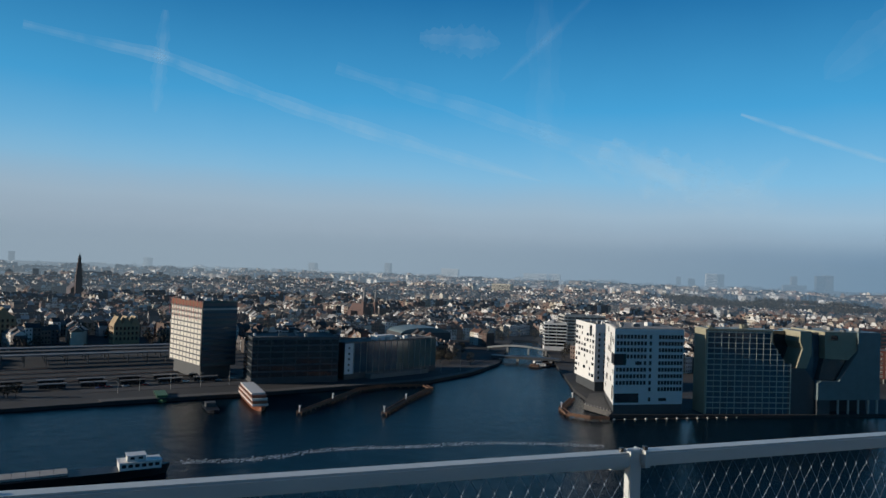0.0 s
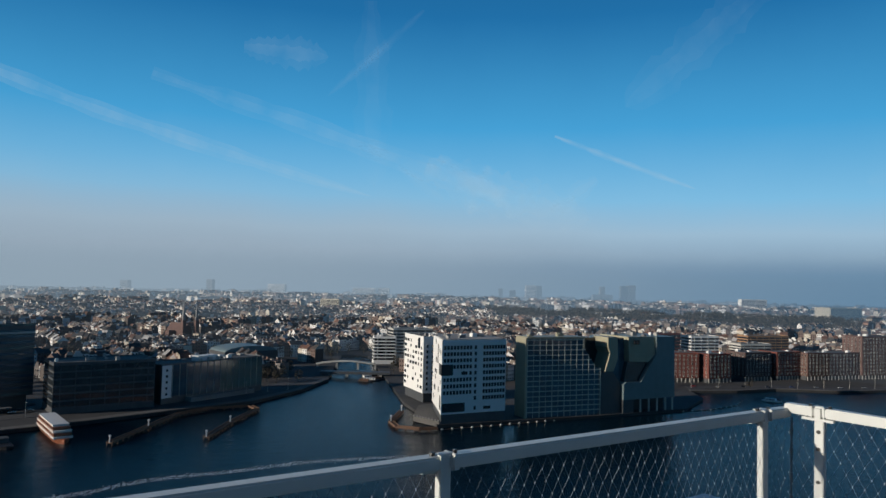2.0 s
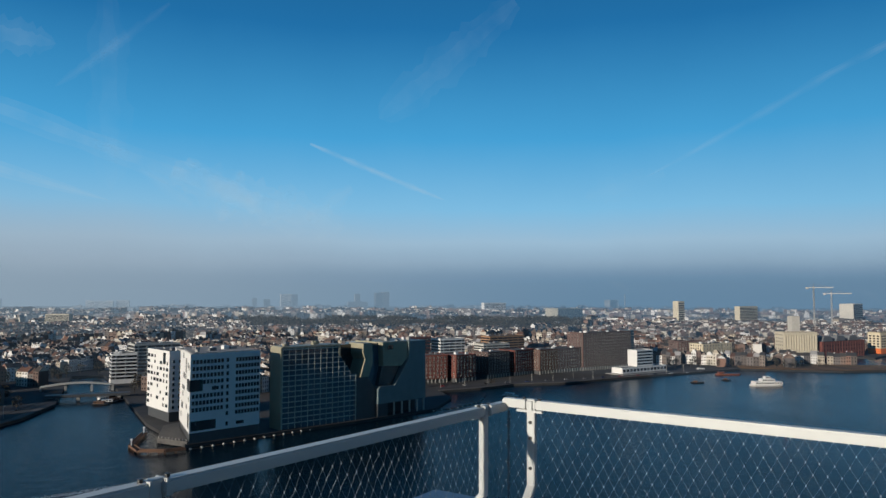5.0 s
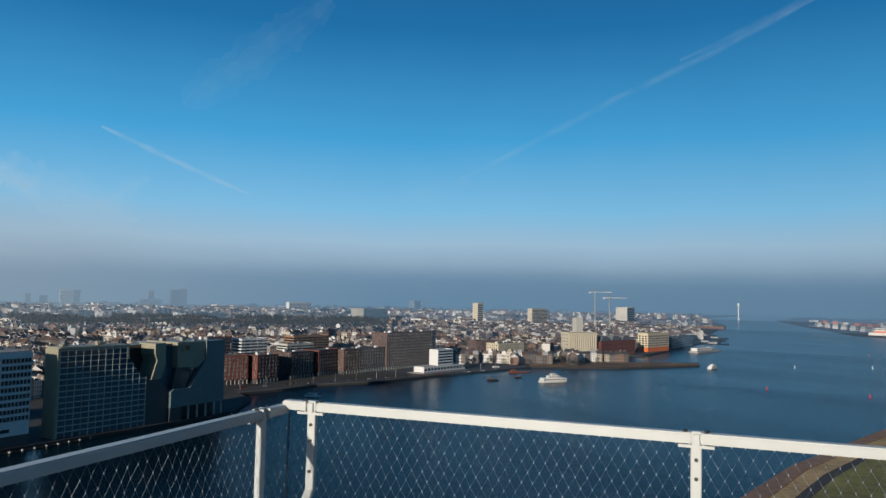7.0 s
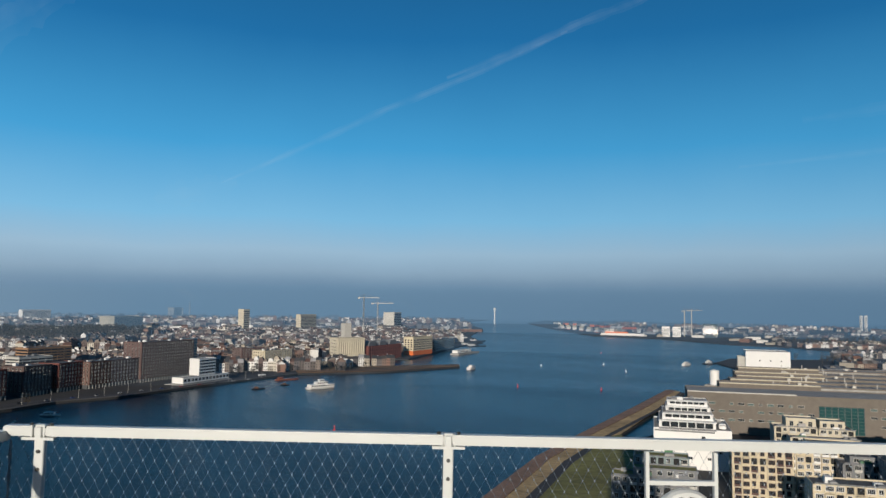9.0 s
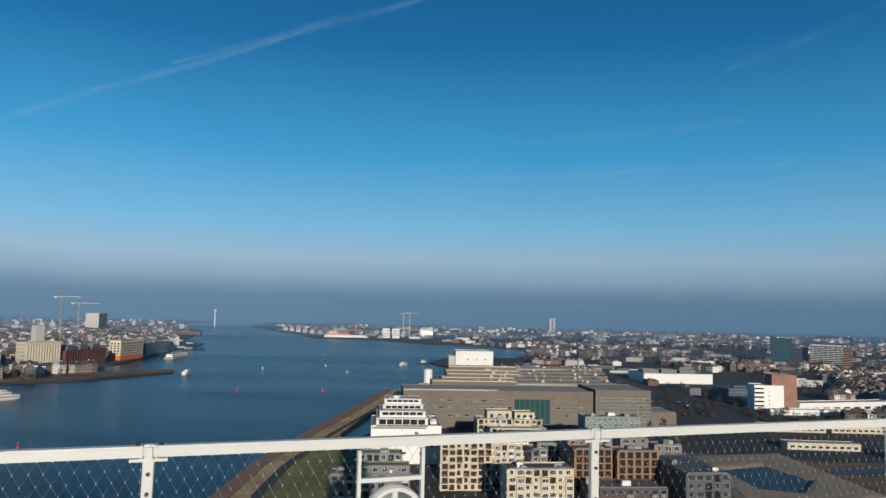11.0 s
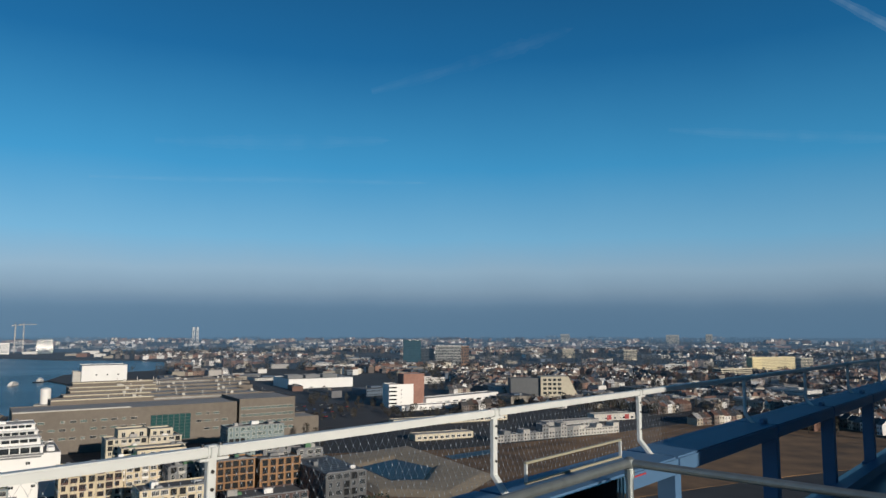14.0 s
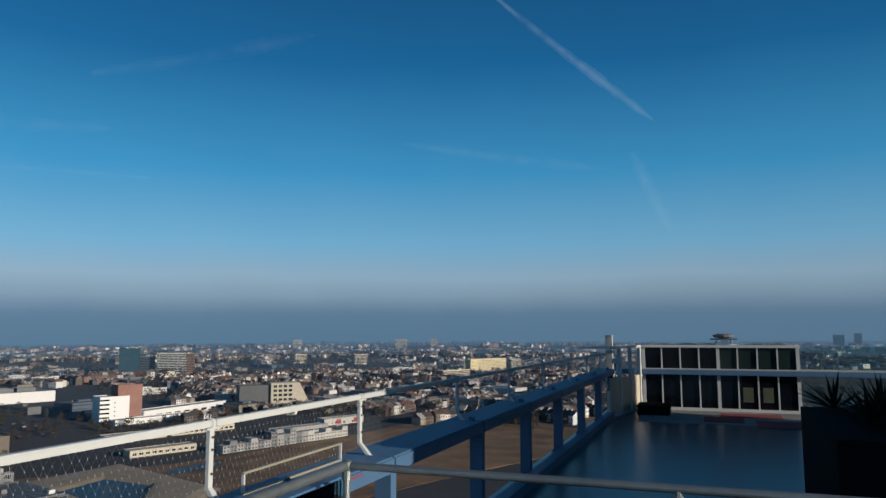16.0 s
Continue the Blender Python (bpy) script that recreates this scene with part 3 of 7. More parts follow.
def net_mesh(w, h, cell=0.0405, tall=0.069, sag=0.004):
    """Diamond rope net: zigzag strands with a ferrule at every crossing."""
    rng = random.Random(7)
    nx, nz = max(2, round(w / cell)), max(2, round(h / (tall / 2)))
    cx_, cz_ = w / nx, h / nz
    verts, faces, kind_ = [], [], []
    r = 0.0005

    def node(i, k):
        rr = random.Random(i * 131 + k)
        return Vector((min(w, max(0, (i + 0.5 * (k % 2)) * cx_ + rr.uniform(-1, 1) * 0.0015)), rr.uniform(-1, 1) * sag, -k * cz_))

    def wire(a, b):
        q = (b - a).to_track_quat("Z", "Y")
        s = len(verts)
        for c in (a, b):
            for t in range(3):
                verts.append(c + q @ Vector((r * math.cos(2.094 * t), r * math.sin(2.094 * t), 0)))
        for t in range(3):
            faces.append((s + t, s + (t + 1) % 3, s + 3 + (t + 1) % 3, s + 3 + t))
            kind_.append(0)

    def knot(c):
        s = len(verts)
        for p in ((0.0019, 0, 0), (0, 0.0019, 0), (-0.0019, 0, 0), (0, -0.0019, 0), (0, 0, 0.005), (0, 0, -0.005)):
            verts.append(c + Vector(p))
        for t in range(4):
            faces.append((s + t, s + (t + 1) % 4, s + 4))
            faces.append((s + (t + 1) % 4, s + t, s + 5))
            kind_.extend((1, 1))

    for k in range(nz):
        for i in range(nx + 1):
            a = node(i, k)
            if k % 2 == 0:
                wire(a, node(i, k + 1))
                if i:
                    wire(a, node(i - 1, k + 1))
            else:
                wire(a, node(i, k + 1))
                if i < nx:
                    wire(a, node(i + 1, k + 1))
            knot(a)
    return flat_mesh("net", verts, faces, [WIRE, FERRULE], kind_)


NET_TOP, NET_H = -0.038, 0.36
P = [-1.407, -0.021, 1.579, 3.179, 4.779]
LONG = P + [6.8, 8.65, 10.5, 12.35, 14.2, 15.9]
rail_b = terrace_thing("railing", "white steel railing with a stainless rope net, on the long parapet", "railing", 0, EDGE, RAIL + 0.022, group="terrace railings")
rail_b.matrix_basis = rail_b.matrix_basis @ pose(0, 0, 0, 0, 0.34, 0)
rail_run(rail_b, -1.53, 15.9, LONG[:-1])
for x in LONG:
    rail_post(rail_b, x)
net16 = net_mesh(1.55, NET_H)
net14 = net_mesh(1.34, NET_H)
net185 = net_mesh(1.80, NET_H)
for a, b in zip(LONG, LONG[1:]):
    me = net14 if b - a < 1.5 else net16 if b - a < 1.7 else net185
    shared("net", me, rail_b, pose(a + 0.025, 0.004, NET_TOP))

rail_a = terrace_thing("railing", "white steel railing with a stainless rope net, in the shade", "railing", -1.53, EDGE, RAIL + 0.014, rz=-92.27, group="terrace railings")
rail_run(rail_a, 0.0, 8.2, [0.152, 1.531, 2.91, 4.29, 5.67, 7.05])
for x in (0.152, 1.531, 2.91, 4.29, 5.67, 7.05):
    rail_post(rail_a, x)
for a in (0.152, 1.531, 2.91, 4.29, 5.67):
    shared("net", net14, rail_a, pose(a + 0.02, 0.004, NET_TOP))
bm = bmesh.new()
tube(bm, (0.02, 0.03, -0.05), (0.02, 0.03, -0.42), 0.004, n=6)
for z in (-0.09, -0.16, -0.25, -0.33):
    tube(bm, (0.02, 0.03, z), (0.02, 0.03, z - 0.03), 0.0065, n=6)
part("corner_rope", bm, WIRE, rail_b, m=pose(-1.53, -0.03, 0))
corner_net = net_mesh(0.115, NET_H)
shared("net", corner_net, rail_b, pose(-1.525, 0.004, NET_TOP))
shared("net", corner_net, rail_a, pose(0.02, 0.004, NET_TOP))

# parapet below the railings: coping, columns, glass
parapet = terrace_thing("parapet", "open parapet of slim columns under a broad coping", "parapet", 0, 0, FLOOR)


def coping(x0, x1, y0, y1):
    bm = bmesh.new()
    h = CAP - FLOOR
    box(bm, x0, x1, y0, y1, h - 0.11, h)
    bmesh.ops.bevel(bm, geom=bm.edges[:], offset=0.012, segments=2, affect="EDGES")
    part("coping", bm, COPING, parapet)


for a, b in zip([-1.6] + P[1:] + [6.8, 8.65, 10.5, 12.35, 14.2], P[1:] + [6.8, 8.65, 10.5, 12.35, 14.2, 16.3]):
    coping(a + 0.006, b - 0.006, EDGE - 0.27, EDGE + 0.12)
coping(-1.95, -1.53, -8.0, EDGE + 0.12)
coping(16.3, 16.75, -8.0, EDGE + 0.12)
for x in LONG:
    bm = bmesh.new()
    box(bm, x - 0.045, x + 0.045, EDGE - 0.26, EDGE - 0.14, 0, CAP - FLOOR - 0.11)
    box(bm, x - 0.07, x + 0.07, EDGE - 0.28, EDGE - 0.12, 0, 0.03)
    part("column", bm, COPING, parapet)
    if x > P[-1]:
        bm = bmesh.new()
        tube(bm, (x, EDGE - 0.15, 0.85), (x, EDGE - 0.15, 0.875), 0.03, n=10)
        tube(bm, (x - 0.05, EDGE - 0.15, 0.875), (x + 0.05, EDGE - 0.15, 0.875), 0.02, n=8)
        part("clip", bm, COPING, parapet)
bm = bmesh.new()
box(bm, -1.6, 16.3, EDGE - 0.42, EDGE - 0.29, 0, 0.1)
part("kerb", bm, COPING, parapet)
for x0, x1, i in ((2.35, 2.52, 0), (2.9, 3.06, 1), (4.05, 4.3, 0), (3.45, 3.7, 1)):
    bm = bmesh.new()
    box(bm, x0, x1, EDGE - 0.275, EDGE - 0.271, 0.815, 0.823)
    part("label_strip", bm, SLATE if i else REDPAINT, parapet, "unreadable warning print on the coping edge")

# low name frame on the coping
frame_ = terrace_thing("sign_frame", "low slender white frame standing on the coping", "sign frame", 3.45, EDGE, CAP)
for a, b, c, d in ((0, 1.06, 0.105, 0.117), (0, 1.06, 0, 0.012), (0, 0.012, 0.012, 0.105), (1.048, 1.06, 0.012, 0.105)):
    bm = bmesh.new()
    box(bm, a, b, -0.008, 0.008, c, d)
    # bronze on the long bars puts the frame's shaded silhouette into the colour
    part("bar", bm, BRONZE if a == 0 and b > 1 else RAILWHITE, frame_)

# galvanised pipe barrier across the terrace, with glass
barrier = terrace_thing("pipe_barrier", "galvanised pipe barrier with a glass panel below the handrail", "barrier", 3.74, 2.0, FLOOR)
H = -0.72 - FLOOR
bm = bmesh.new()
tube(bm, (-1.9, 0, H), (0, 0, H), 0.024, n=12)
part("handrail", bm, GALV, barrier)
bm = bmesh.new()
tube(bm, (0, 0, H), (0, -4.6, H), 0.021, n=12)
part("handrail", bm, GALV, barrier)
bm = bmesh.new()
lathe(bm, [(0.012, -0.03), (0.03, -0.02), (0.034, 0), (0.03, 0.02), (0.012, 0.032)], 14, Matrix.Translation((0, 0, H)))
part("elbow_joint", bm, GALV, barrier)
for x, y in ((0, 0), (-1.7, 0), (0, -1.7), (0, -3.4)):
    bm = bmesh.new()
    tube(bm, (x, y, 0), (x, y, H), 0.02, n=10)
    tube(bm, (x, y, 0), (x, y, 0.015), 0.06, n=12)
    part("post", bm, GALV, barrier)
    bm = bmesh.new()
    tube(bm, (x, y, H - 0.075), (x, y, H - 0.03), 0.027, n=10)
    part("collar", bm, GALV, barrier)
bm = bmesh.new()
box(bm, -1.68, -0.05, -0.005, 0.005, 0.1, H - 0.06)
pane = part("pane", bm, CLEAR, barrier)
pane.visible_shadow = False

# hatch frame on the railing with a round fitting
hatch = terrace_thing("railing_gate", "white gate frame clipped to the railing with a round fitting", "gate", 0.745, EDGE - 0.05, CAP, 0)
for a, b, c, d in ((-0.118, -0.106, 0, 0.40), (0.106, 0.118, 0, 0.40), (-0.106, 0.106, 0.295, 0.309), (-0.106, 0.106, 0.0, 0.012)):
    bm = bmesh.new()
    box(bm, a, b, -0.01, 0.01, c, d)
    part("frame_bar", bm, RAILWHITE, hatch)
lay = pose(0, -0.03, 0.188, 90, 0, 0)
bm = bmesh.new()
for r0, r1, z0, z1 in ((0.082, 0.104, 0.0, 0.035),):
    n = 40
    rr = [[bm.verts.new(lay @ Vector((r * math.cos(2 * math.pi * i / n), r * math.sin(2 * math.pi * i / n), z))) for i in range(n)] for r, z in ((r0, z0), (r1, z0), (r1, z1 * 0.6), (r1 - 0.006, z1), (r0 + 0.004, z1), (r0, z1 * 0.6))]
    for k in range(6):
        for i in range(n):
            bm.faces.new((rr[k][i], rr[k][(i + 1) % n], rr[(k + 1) % 6][(i + 1) % n], rr[(k + 1) % 6][i]))
bmesh.ops.recalc_face_normals(bm, faces=bm.faces[:])
part("ring", bm, RAILWHITE, hatch, "white round rim")
bm = bmesh.new()
lathe(bm, [(0.08, 0.0), (0.078, 0.012), (0.05, 0.03), (0.02, 0.036), (0.0005, 0.037)], 32, lay)
part("dome", bm, GALV, hatch, "grey metal dome")
bm = bmesh.new()
tube(bm, lay @ Vector((0, 0.045, 0.02)), lay @ Vector((0, 0.085, 0.02)), 0.012, n=10)
part("stud", bm, RAILWHITE, hatch)

# glazed screen at the far end
screen = terrace_thing("glass_screen", "white framed glass screen closing the end of the terrace", "screen", X_END, 0, FLOOR)
top = -0.36 - FLOOR


def post_box(root, name, x0, x1, y0, y1, z0, z1, m_=RAILWHITE):
    bm = bmesh.new()
    box(bm, x0, x1, y0, y1, z0, z1)
    return part(name, bm, m_, root)


ys = [1.61 - i * 0.37625 for i in range(9)]
for i, y in enumerate(ys):
    wide = 0.032 if i in (0, 4, 8) else 0.014
    post_box(screen, "mullion", -0.075, -0.03, y - wide, y + wide, 0, top)
for k, (y0, y1) in enumerate(zip(ys, ys[1:])):
    for z0, z1 in ((0.06, 0.745), (0.87, top - 0.03)):
        bm = bmesh.new()
        box(bm, -0.05, -0.04, y1 + 0.014, y0 - 0.014, z0, z1)
        pane_ = part("pane", bm, SCREENGLASS if z0 < 0.5 or k < 4 else DARKGREENGLASS, screen)
        if z0 < 0.5 and k in (5, 6):
            bm = bmesh.new()
            box(bm, -0.056, -0.05, y1 + 0.10, y0 - 0.08, 0.20, 0.50)
            part("lit_panel", bm, OLIVEPANEL, pane_, "dull olive panel behind the glass")
post_box(screen, "top_bar", -0.11, -0.01, -1.45, 1.66, top - 0.03, top + 0.02)
post_box(screen, "sill", -0.12, 0.0, -1.45, 1.66, 0.0, 0.06)
post_box(screen, "band", -0.13, 0.3, -1.45, 1.66, 0.745, 0.87, PALECON)
post_box(screen, "band", -0.13, 0.3, -7.5, -1.46, 0.745, 0.87, PALECON)
post_box(screen, "sill", -0.12, 0.0, -7.5, -1.46, 0.0, 0.06)
for z0, z1 in ((0.06, 0.74), (0.87, top)):
    bm = bmesh.new()
    box(bm, -0.05, -0.035, -7.5, -1.46, z0, z1)
    part("pane", bm, CLEAR, screen).visible_shadow = False
side = terrace_thing("glass_screen", "short glazed return of the screen in pale timber and white", "screen", X_END - 1.8, 2.12, FLOOR, -16.0)
for x in (0, 0.55, 1.1, 1.6):
    post_box(side, "mullion", x - 0.03, x + 0.03, -0.03, 0.04, 0, top + (0.0 if x else -0.85))
for a in (0, 0.55, 1.1):
    post_box(side, "pane", a + 0.03, a + 0.5, -0.005, 0.01, 0.06, 0.74, CREAM)
post_box(side, "top_bar", 0, 1.60, -0.04, 0.05, top - 0.03, top + 0.02)
post_box(side, "sill", 0, 1.65, -0.05, 0.05, 0.0, 0.06)
for a in (0, 0.5, 1.0):
    post_box(side, "link", a, a + 0.04, 0.04, 0.8, top - 0.02, top)

mast = terrace_thing("vent_mast", "square pale metal mast behind the parapet corner", "mast", 16.2, 2.30, CAP)
post_box(mast, "shaft", -0.07, 0.07, -0.07, 0.07, 0, 0.70, PALECON)
post_box(mast, "cap", -0.08, 0.08, -0.08, 0.08, 0.70, 0.72, PALECON)
flood = terrace_thing("floodlight", "small white floodlight bracketed to the corner post", "lamp", 15.3, 2.1, CAP)
bm = bmesh.new()
box(bm, -0.1, 0.1, -0.12, 0.02, 0.16, 0.26)
part("housing", bm, RAILWHITE, flood)
bm = bmesh.new()
tube(bm, (0, -0.04, 0), (0, -0.04, 0.17), 0.015)
part("bracket", bm, SLATE, flood)
cam_head = terrace_thing("camera_rig", "small dark metal rig on top of the screen", "rig", X_END - 0.05, -0.02, FLOOR + top + 0.02)
for x in (-0.12, 0.12):
    bm = bmesh.new()
    tube(bm, (0, x * 1.6, 0), (0, x, 0.12), 0.012, n=6)
    part("leg", bm, GALV, cam_head)
bm = bmesh.new()
box(bm, -0.08, 0.08, -0.26, 0.26, 0.11, 0.14)
part("tray", bm, GALV, cam_head)
bm = bmesh.new()
lathe(bm, [(0.09, 0.14), (0.2, 0.17), (0.21, 0.21), (0.12, 0.24)], 12)
part("head", bm, SLATE, cam_head)
for y in (1.2, 0.7, 0.3, -0.6, -1.0):
    rod = terrace_thing("cable_bundle", "loose silvery bundle lying along the screen top", "cable", X_END - 0.05, y, FLOOR + top + 0.02)
    bm = bmesh.new()
    tube(bm, (0, -0.16, 0.012), (0.02, 0.0, 0.03), 0.014, n=6)
    tube(bm, (0.02, 0.0, 0.03), (0, 0.17, 0.012), 0.012, n=6)
    part("wrap", bm, GALV, rod)
crate = terrace_thing("crate", "low dark crate on the floor by the screen corner", "crate", 15.6, 1.35, FLOOR)
post_box(crate, "tub", -0.35, 0.35, -0.3, 0.3, 0, 0.16, POTBLACK)
post_box(crate, "lid", -0.37, 0.37, -0.32, 0.32, 0.16, 0.19, POTBLACK)

planter = terrace_thing("planter", "tall black planter wall with spiky dark yuccas", "planter", 6.6, -3.05, FLOOR)
post_box(planter, "trough", -1.0, 1.2, 0.02, 2.45, 0, 0.98, POTBLACK)
rng = random.Random(4)
for k in range(6):
    bm = bmesh.new()
    cx_, cy_ = -0.8 + 0.36 * k, 1.1 + 1.2 * rng.random()
    for _ in range(34):
        a, e, l = rng.uniform(0, 6.283), rng.uniform(0.15, 1.3), rng.uniform(0.2, 0.42)
        d = Vector((math.cos(a) * math.cos(e), math.sin(a) * math.cos(e), math.sin(e)))
        s = Vector((-math.sin(a), math.cos(a), 0)) * 0.014
        o = Vector((cx_, cy_, 0.99))
        v = [bm.verts.new(o - s * 0.6), bm.verts.new(o + s * 0.6), bm.verts.new(o + d * l * 0.55 + s), bm.verts.new(o + d * l + Vector((0, 0, -0.05 * l))), bm.verts.new(o + d * l * 0.55 - s)]
        bm.faces.new(v)
    part("yucca", bm, DARKPLANT, planter)


# ---- landmark buildings on the city bank ----
RNG = random.Random(11)
# pale panes: the sun's reflection, with curtains, put into the colour
SUNPANES = mat("sunlit_window_panes", (0.88, 0.82, 0.70), 0.3, 0.1, 0.3, spec=0.7)


def ribbon(root, face, size, x0, x1, z, h, m_, out=0.12, name="band"):
    """A long strip on one face: a floor band or a ribbon window."""
    w, d = size
    bm = bmesh.new()
    box(bm, x0, x1, -out, 0.0, z, z + h)
    mm = {"front": pose(0, 0, 0), "left": pose(0, d, 0, 0, 0, -90), "right": pose(w, 0, 0, 0, 0, 90)}[face]
    return part(name, bm, m_, root, m=mm)


def harbour_tower():
    w, d, h = 30.0, 27.0, 56.0
    r = thing("office_tower", "office tower with white-framed windows and rust-coloured top storey", "office tower", -496, -328, rz=56.5)
    W = 54.0
    parapet_box("wall", r, W, d, h, DARKCON, z0=9.0)
    parapet_box("podium", r, W - 8, d - 4, 9.0, DARKCON, x0=4, y0=2)
    xs = spread(0.8, W - 0.8, 9)
    zs = [10.2 + i * 3.75 for i in range(11)]
    windows(r, "front", (W, d), xs, zs, 5.2, 2.75, WHITE, SUNPANES, bars=1)
    for x in [0.4] + [0.8 + (W - 1.6) / 9 * (i + 1) for i in range(9)]:
        bm = bmesh.new()
        box(bm, x - 0.3, x + 0.3, -0.25, 0, 9.4, 51.6)
        part("pier", bm, DARKCON, r)
    for i in range(12):
        ribbon(r, "front", (W, d), 0.2, W - 0.2, 9.3 + i * 3.75, 0.75, DARKCON, 0.16, "spandrel")
    ribbon(r, "front", (W, d), 0, W, 51.8, 4.0, RUST, 0.2)
    windows(r, "front", (W, d), xs, [52.4], 3.6, 2.4, RUST, SUNPANES)
    # scaffold round the top storeys
    for i in range(10):
        bm = bmesh.new()
        x = 0.3 + i * 5.93
        tube(bm, (x, -1.4, 42), (x, -1.4, h + 1.2), 0.13, n=5)
        part("scaffold_pole", bm, REDPAINT, r)
    for z in (44.5, 48.2, 52.0, 55.6):
        bm = bmesh.new()
        box(bm, 0, W, -1.6, -0.9, z, z + 0.18)
        part("scaffold_deck", bm, RUST, r)
    for i in range(13):
        ribbon(r, "right", (W, d), 0.5, d - 0.5, 10 + i * 3.75, 1.6, BLUEGLASS if i % 4 else PALEGLASS, 0.1, "ribbon_window")
    ribbon(r, "right", (W, d), 0, d, 50, 1.2, PALECON, 0.2)
    roof_plant(r, RNG, 4, W - 4, 3, d - 3, h - 0.6, 12)
    for x in (8, 20, 30, 44):
        bm = bmesh.new()
        tube(bm, (x, 10, h - 0.6), (x, 10, h + 6), 0.18, 0.06, n=5)
        part("antenna", bm, SLATE, r)


def slab_office(name, label, x, y, rot, w, d, h, floors, wall_m, glass_m, base=4.5, plant=6, band=1.3):
    r = thing(name, label, "office building", x, y, rz=rot)
    parapet_box("wall", r, w, d, h, wall_m)
    step = (h - base - 0.8) / floors
    for i in range(floors):
        for face, l in (("front", w), ("left", d), ("right", d)):
            ribbon(r, face, (w, d), 0.4, l - 0.4, base + i * step, step - band, glass_m, 0.1, "ribbon_window")
    for k in range(int(w // 9)):
        bm = bmesh.new()
        box(bm, k * 9 + 4, k * 9 + 4.4, -0.25, 0, 0.3, h - 1)
        part("pier", bm, wall_m, r)
    roof_plant(r, RNG, 2, w - 2, 2, d - 2, h - 0.6, plant)
    return r


def curtain_office():
    r = thing("glass_office", "long blue glass curtain-wall office with white end panel", "office building", -512, -191, rz=146.8)
    w, d, h = 94.0, 24.0, 28.0
    parapet_box("wall", r, w, d, h, DARKCON)
    ribbon(r, "front", (w, d), 0.0, 8.0, 4.0, 23.0, WHITE, 0.12, "end_panel")
    for i in range(5):
        bm = bmesh.new()
        box(bm, 3.2, 4.8, -0.2, -0.12, 6 + i * 4.2, 7.6 + i * 4.2)
        part("window", bm, GLASS, r)
    for k in range(14):
        for j in range(3):
            bm = bmesh.new()
            x0 = 8.6 + k * 6.1
            box(bm, x0 + 0.12, x0 + 5.98, -0.1, 0, 5 + j * 7.3, 12.1 + j * 7.3)
            part("pane", bm, BLUEGLASS if k < 7 else PALEGLASS, r)
        bm = bmesh.new()
        box(bm, x0 - 0.14, x0 + 0.10, -0.45, 0, 4, 27.2)
        part("mullion", bm, PALECON, r)
    parapet_box("low_wing", r, 60, 7, 3.4, SLATE, x0=20, y0=-7)
    roof_plant(r, RNG, 30, w - 2, 2, d - 2, h - 0.6, 14, (WHITE, PALECON, CONCRETE))
    bm = bmesh.new()
    box(bm, 34, 52, 4, 12, h - 0.6, h + 3.2)
    part("penthouse", bm, WHITE, r)


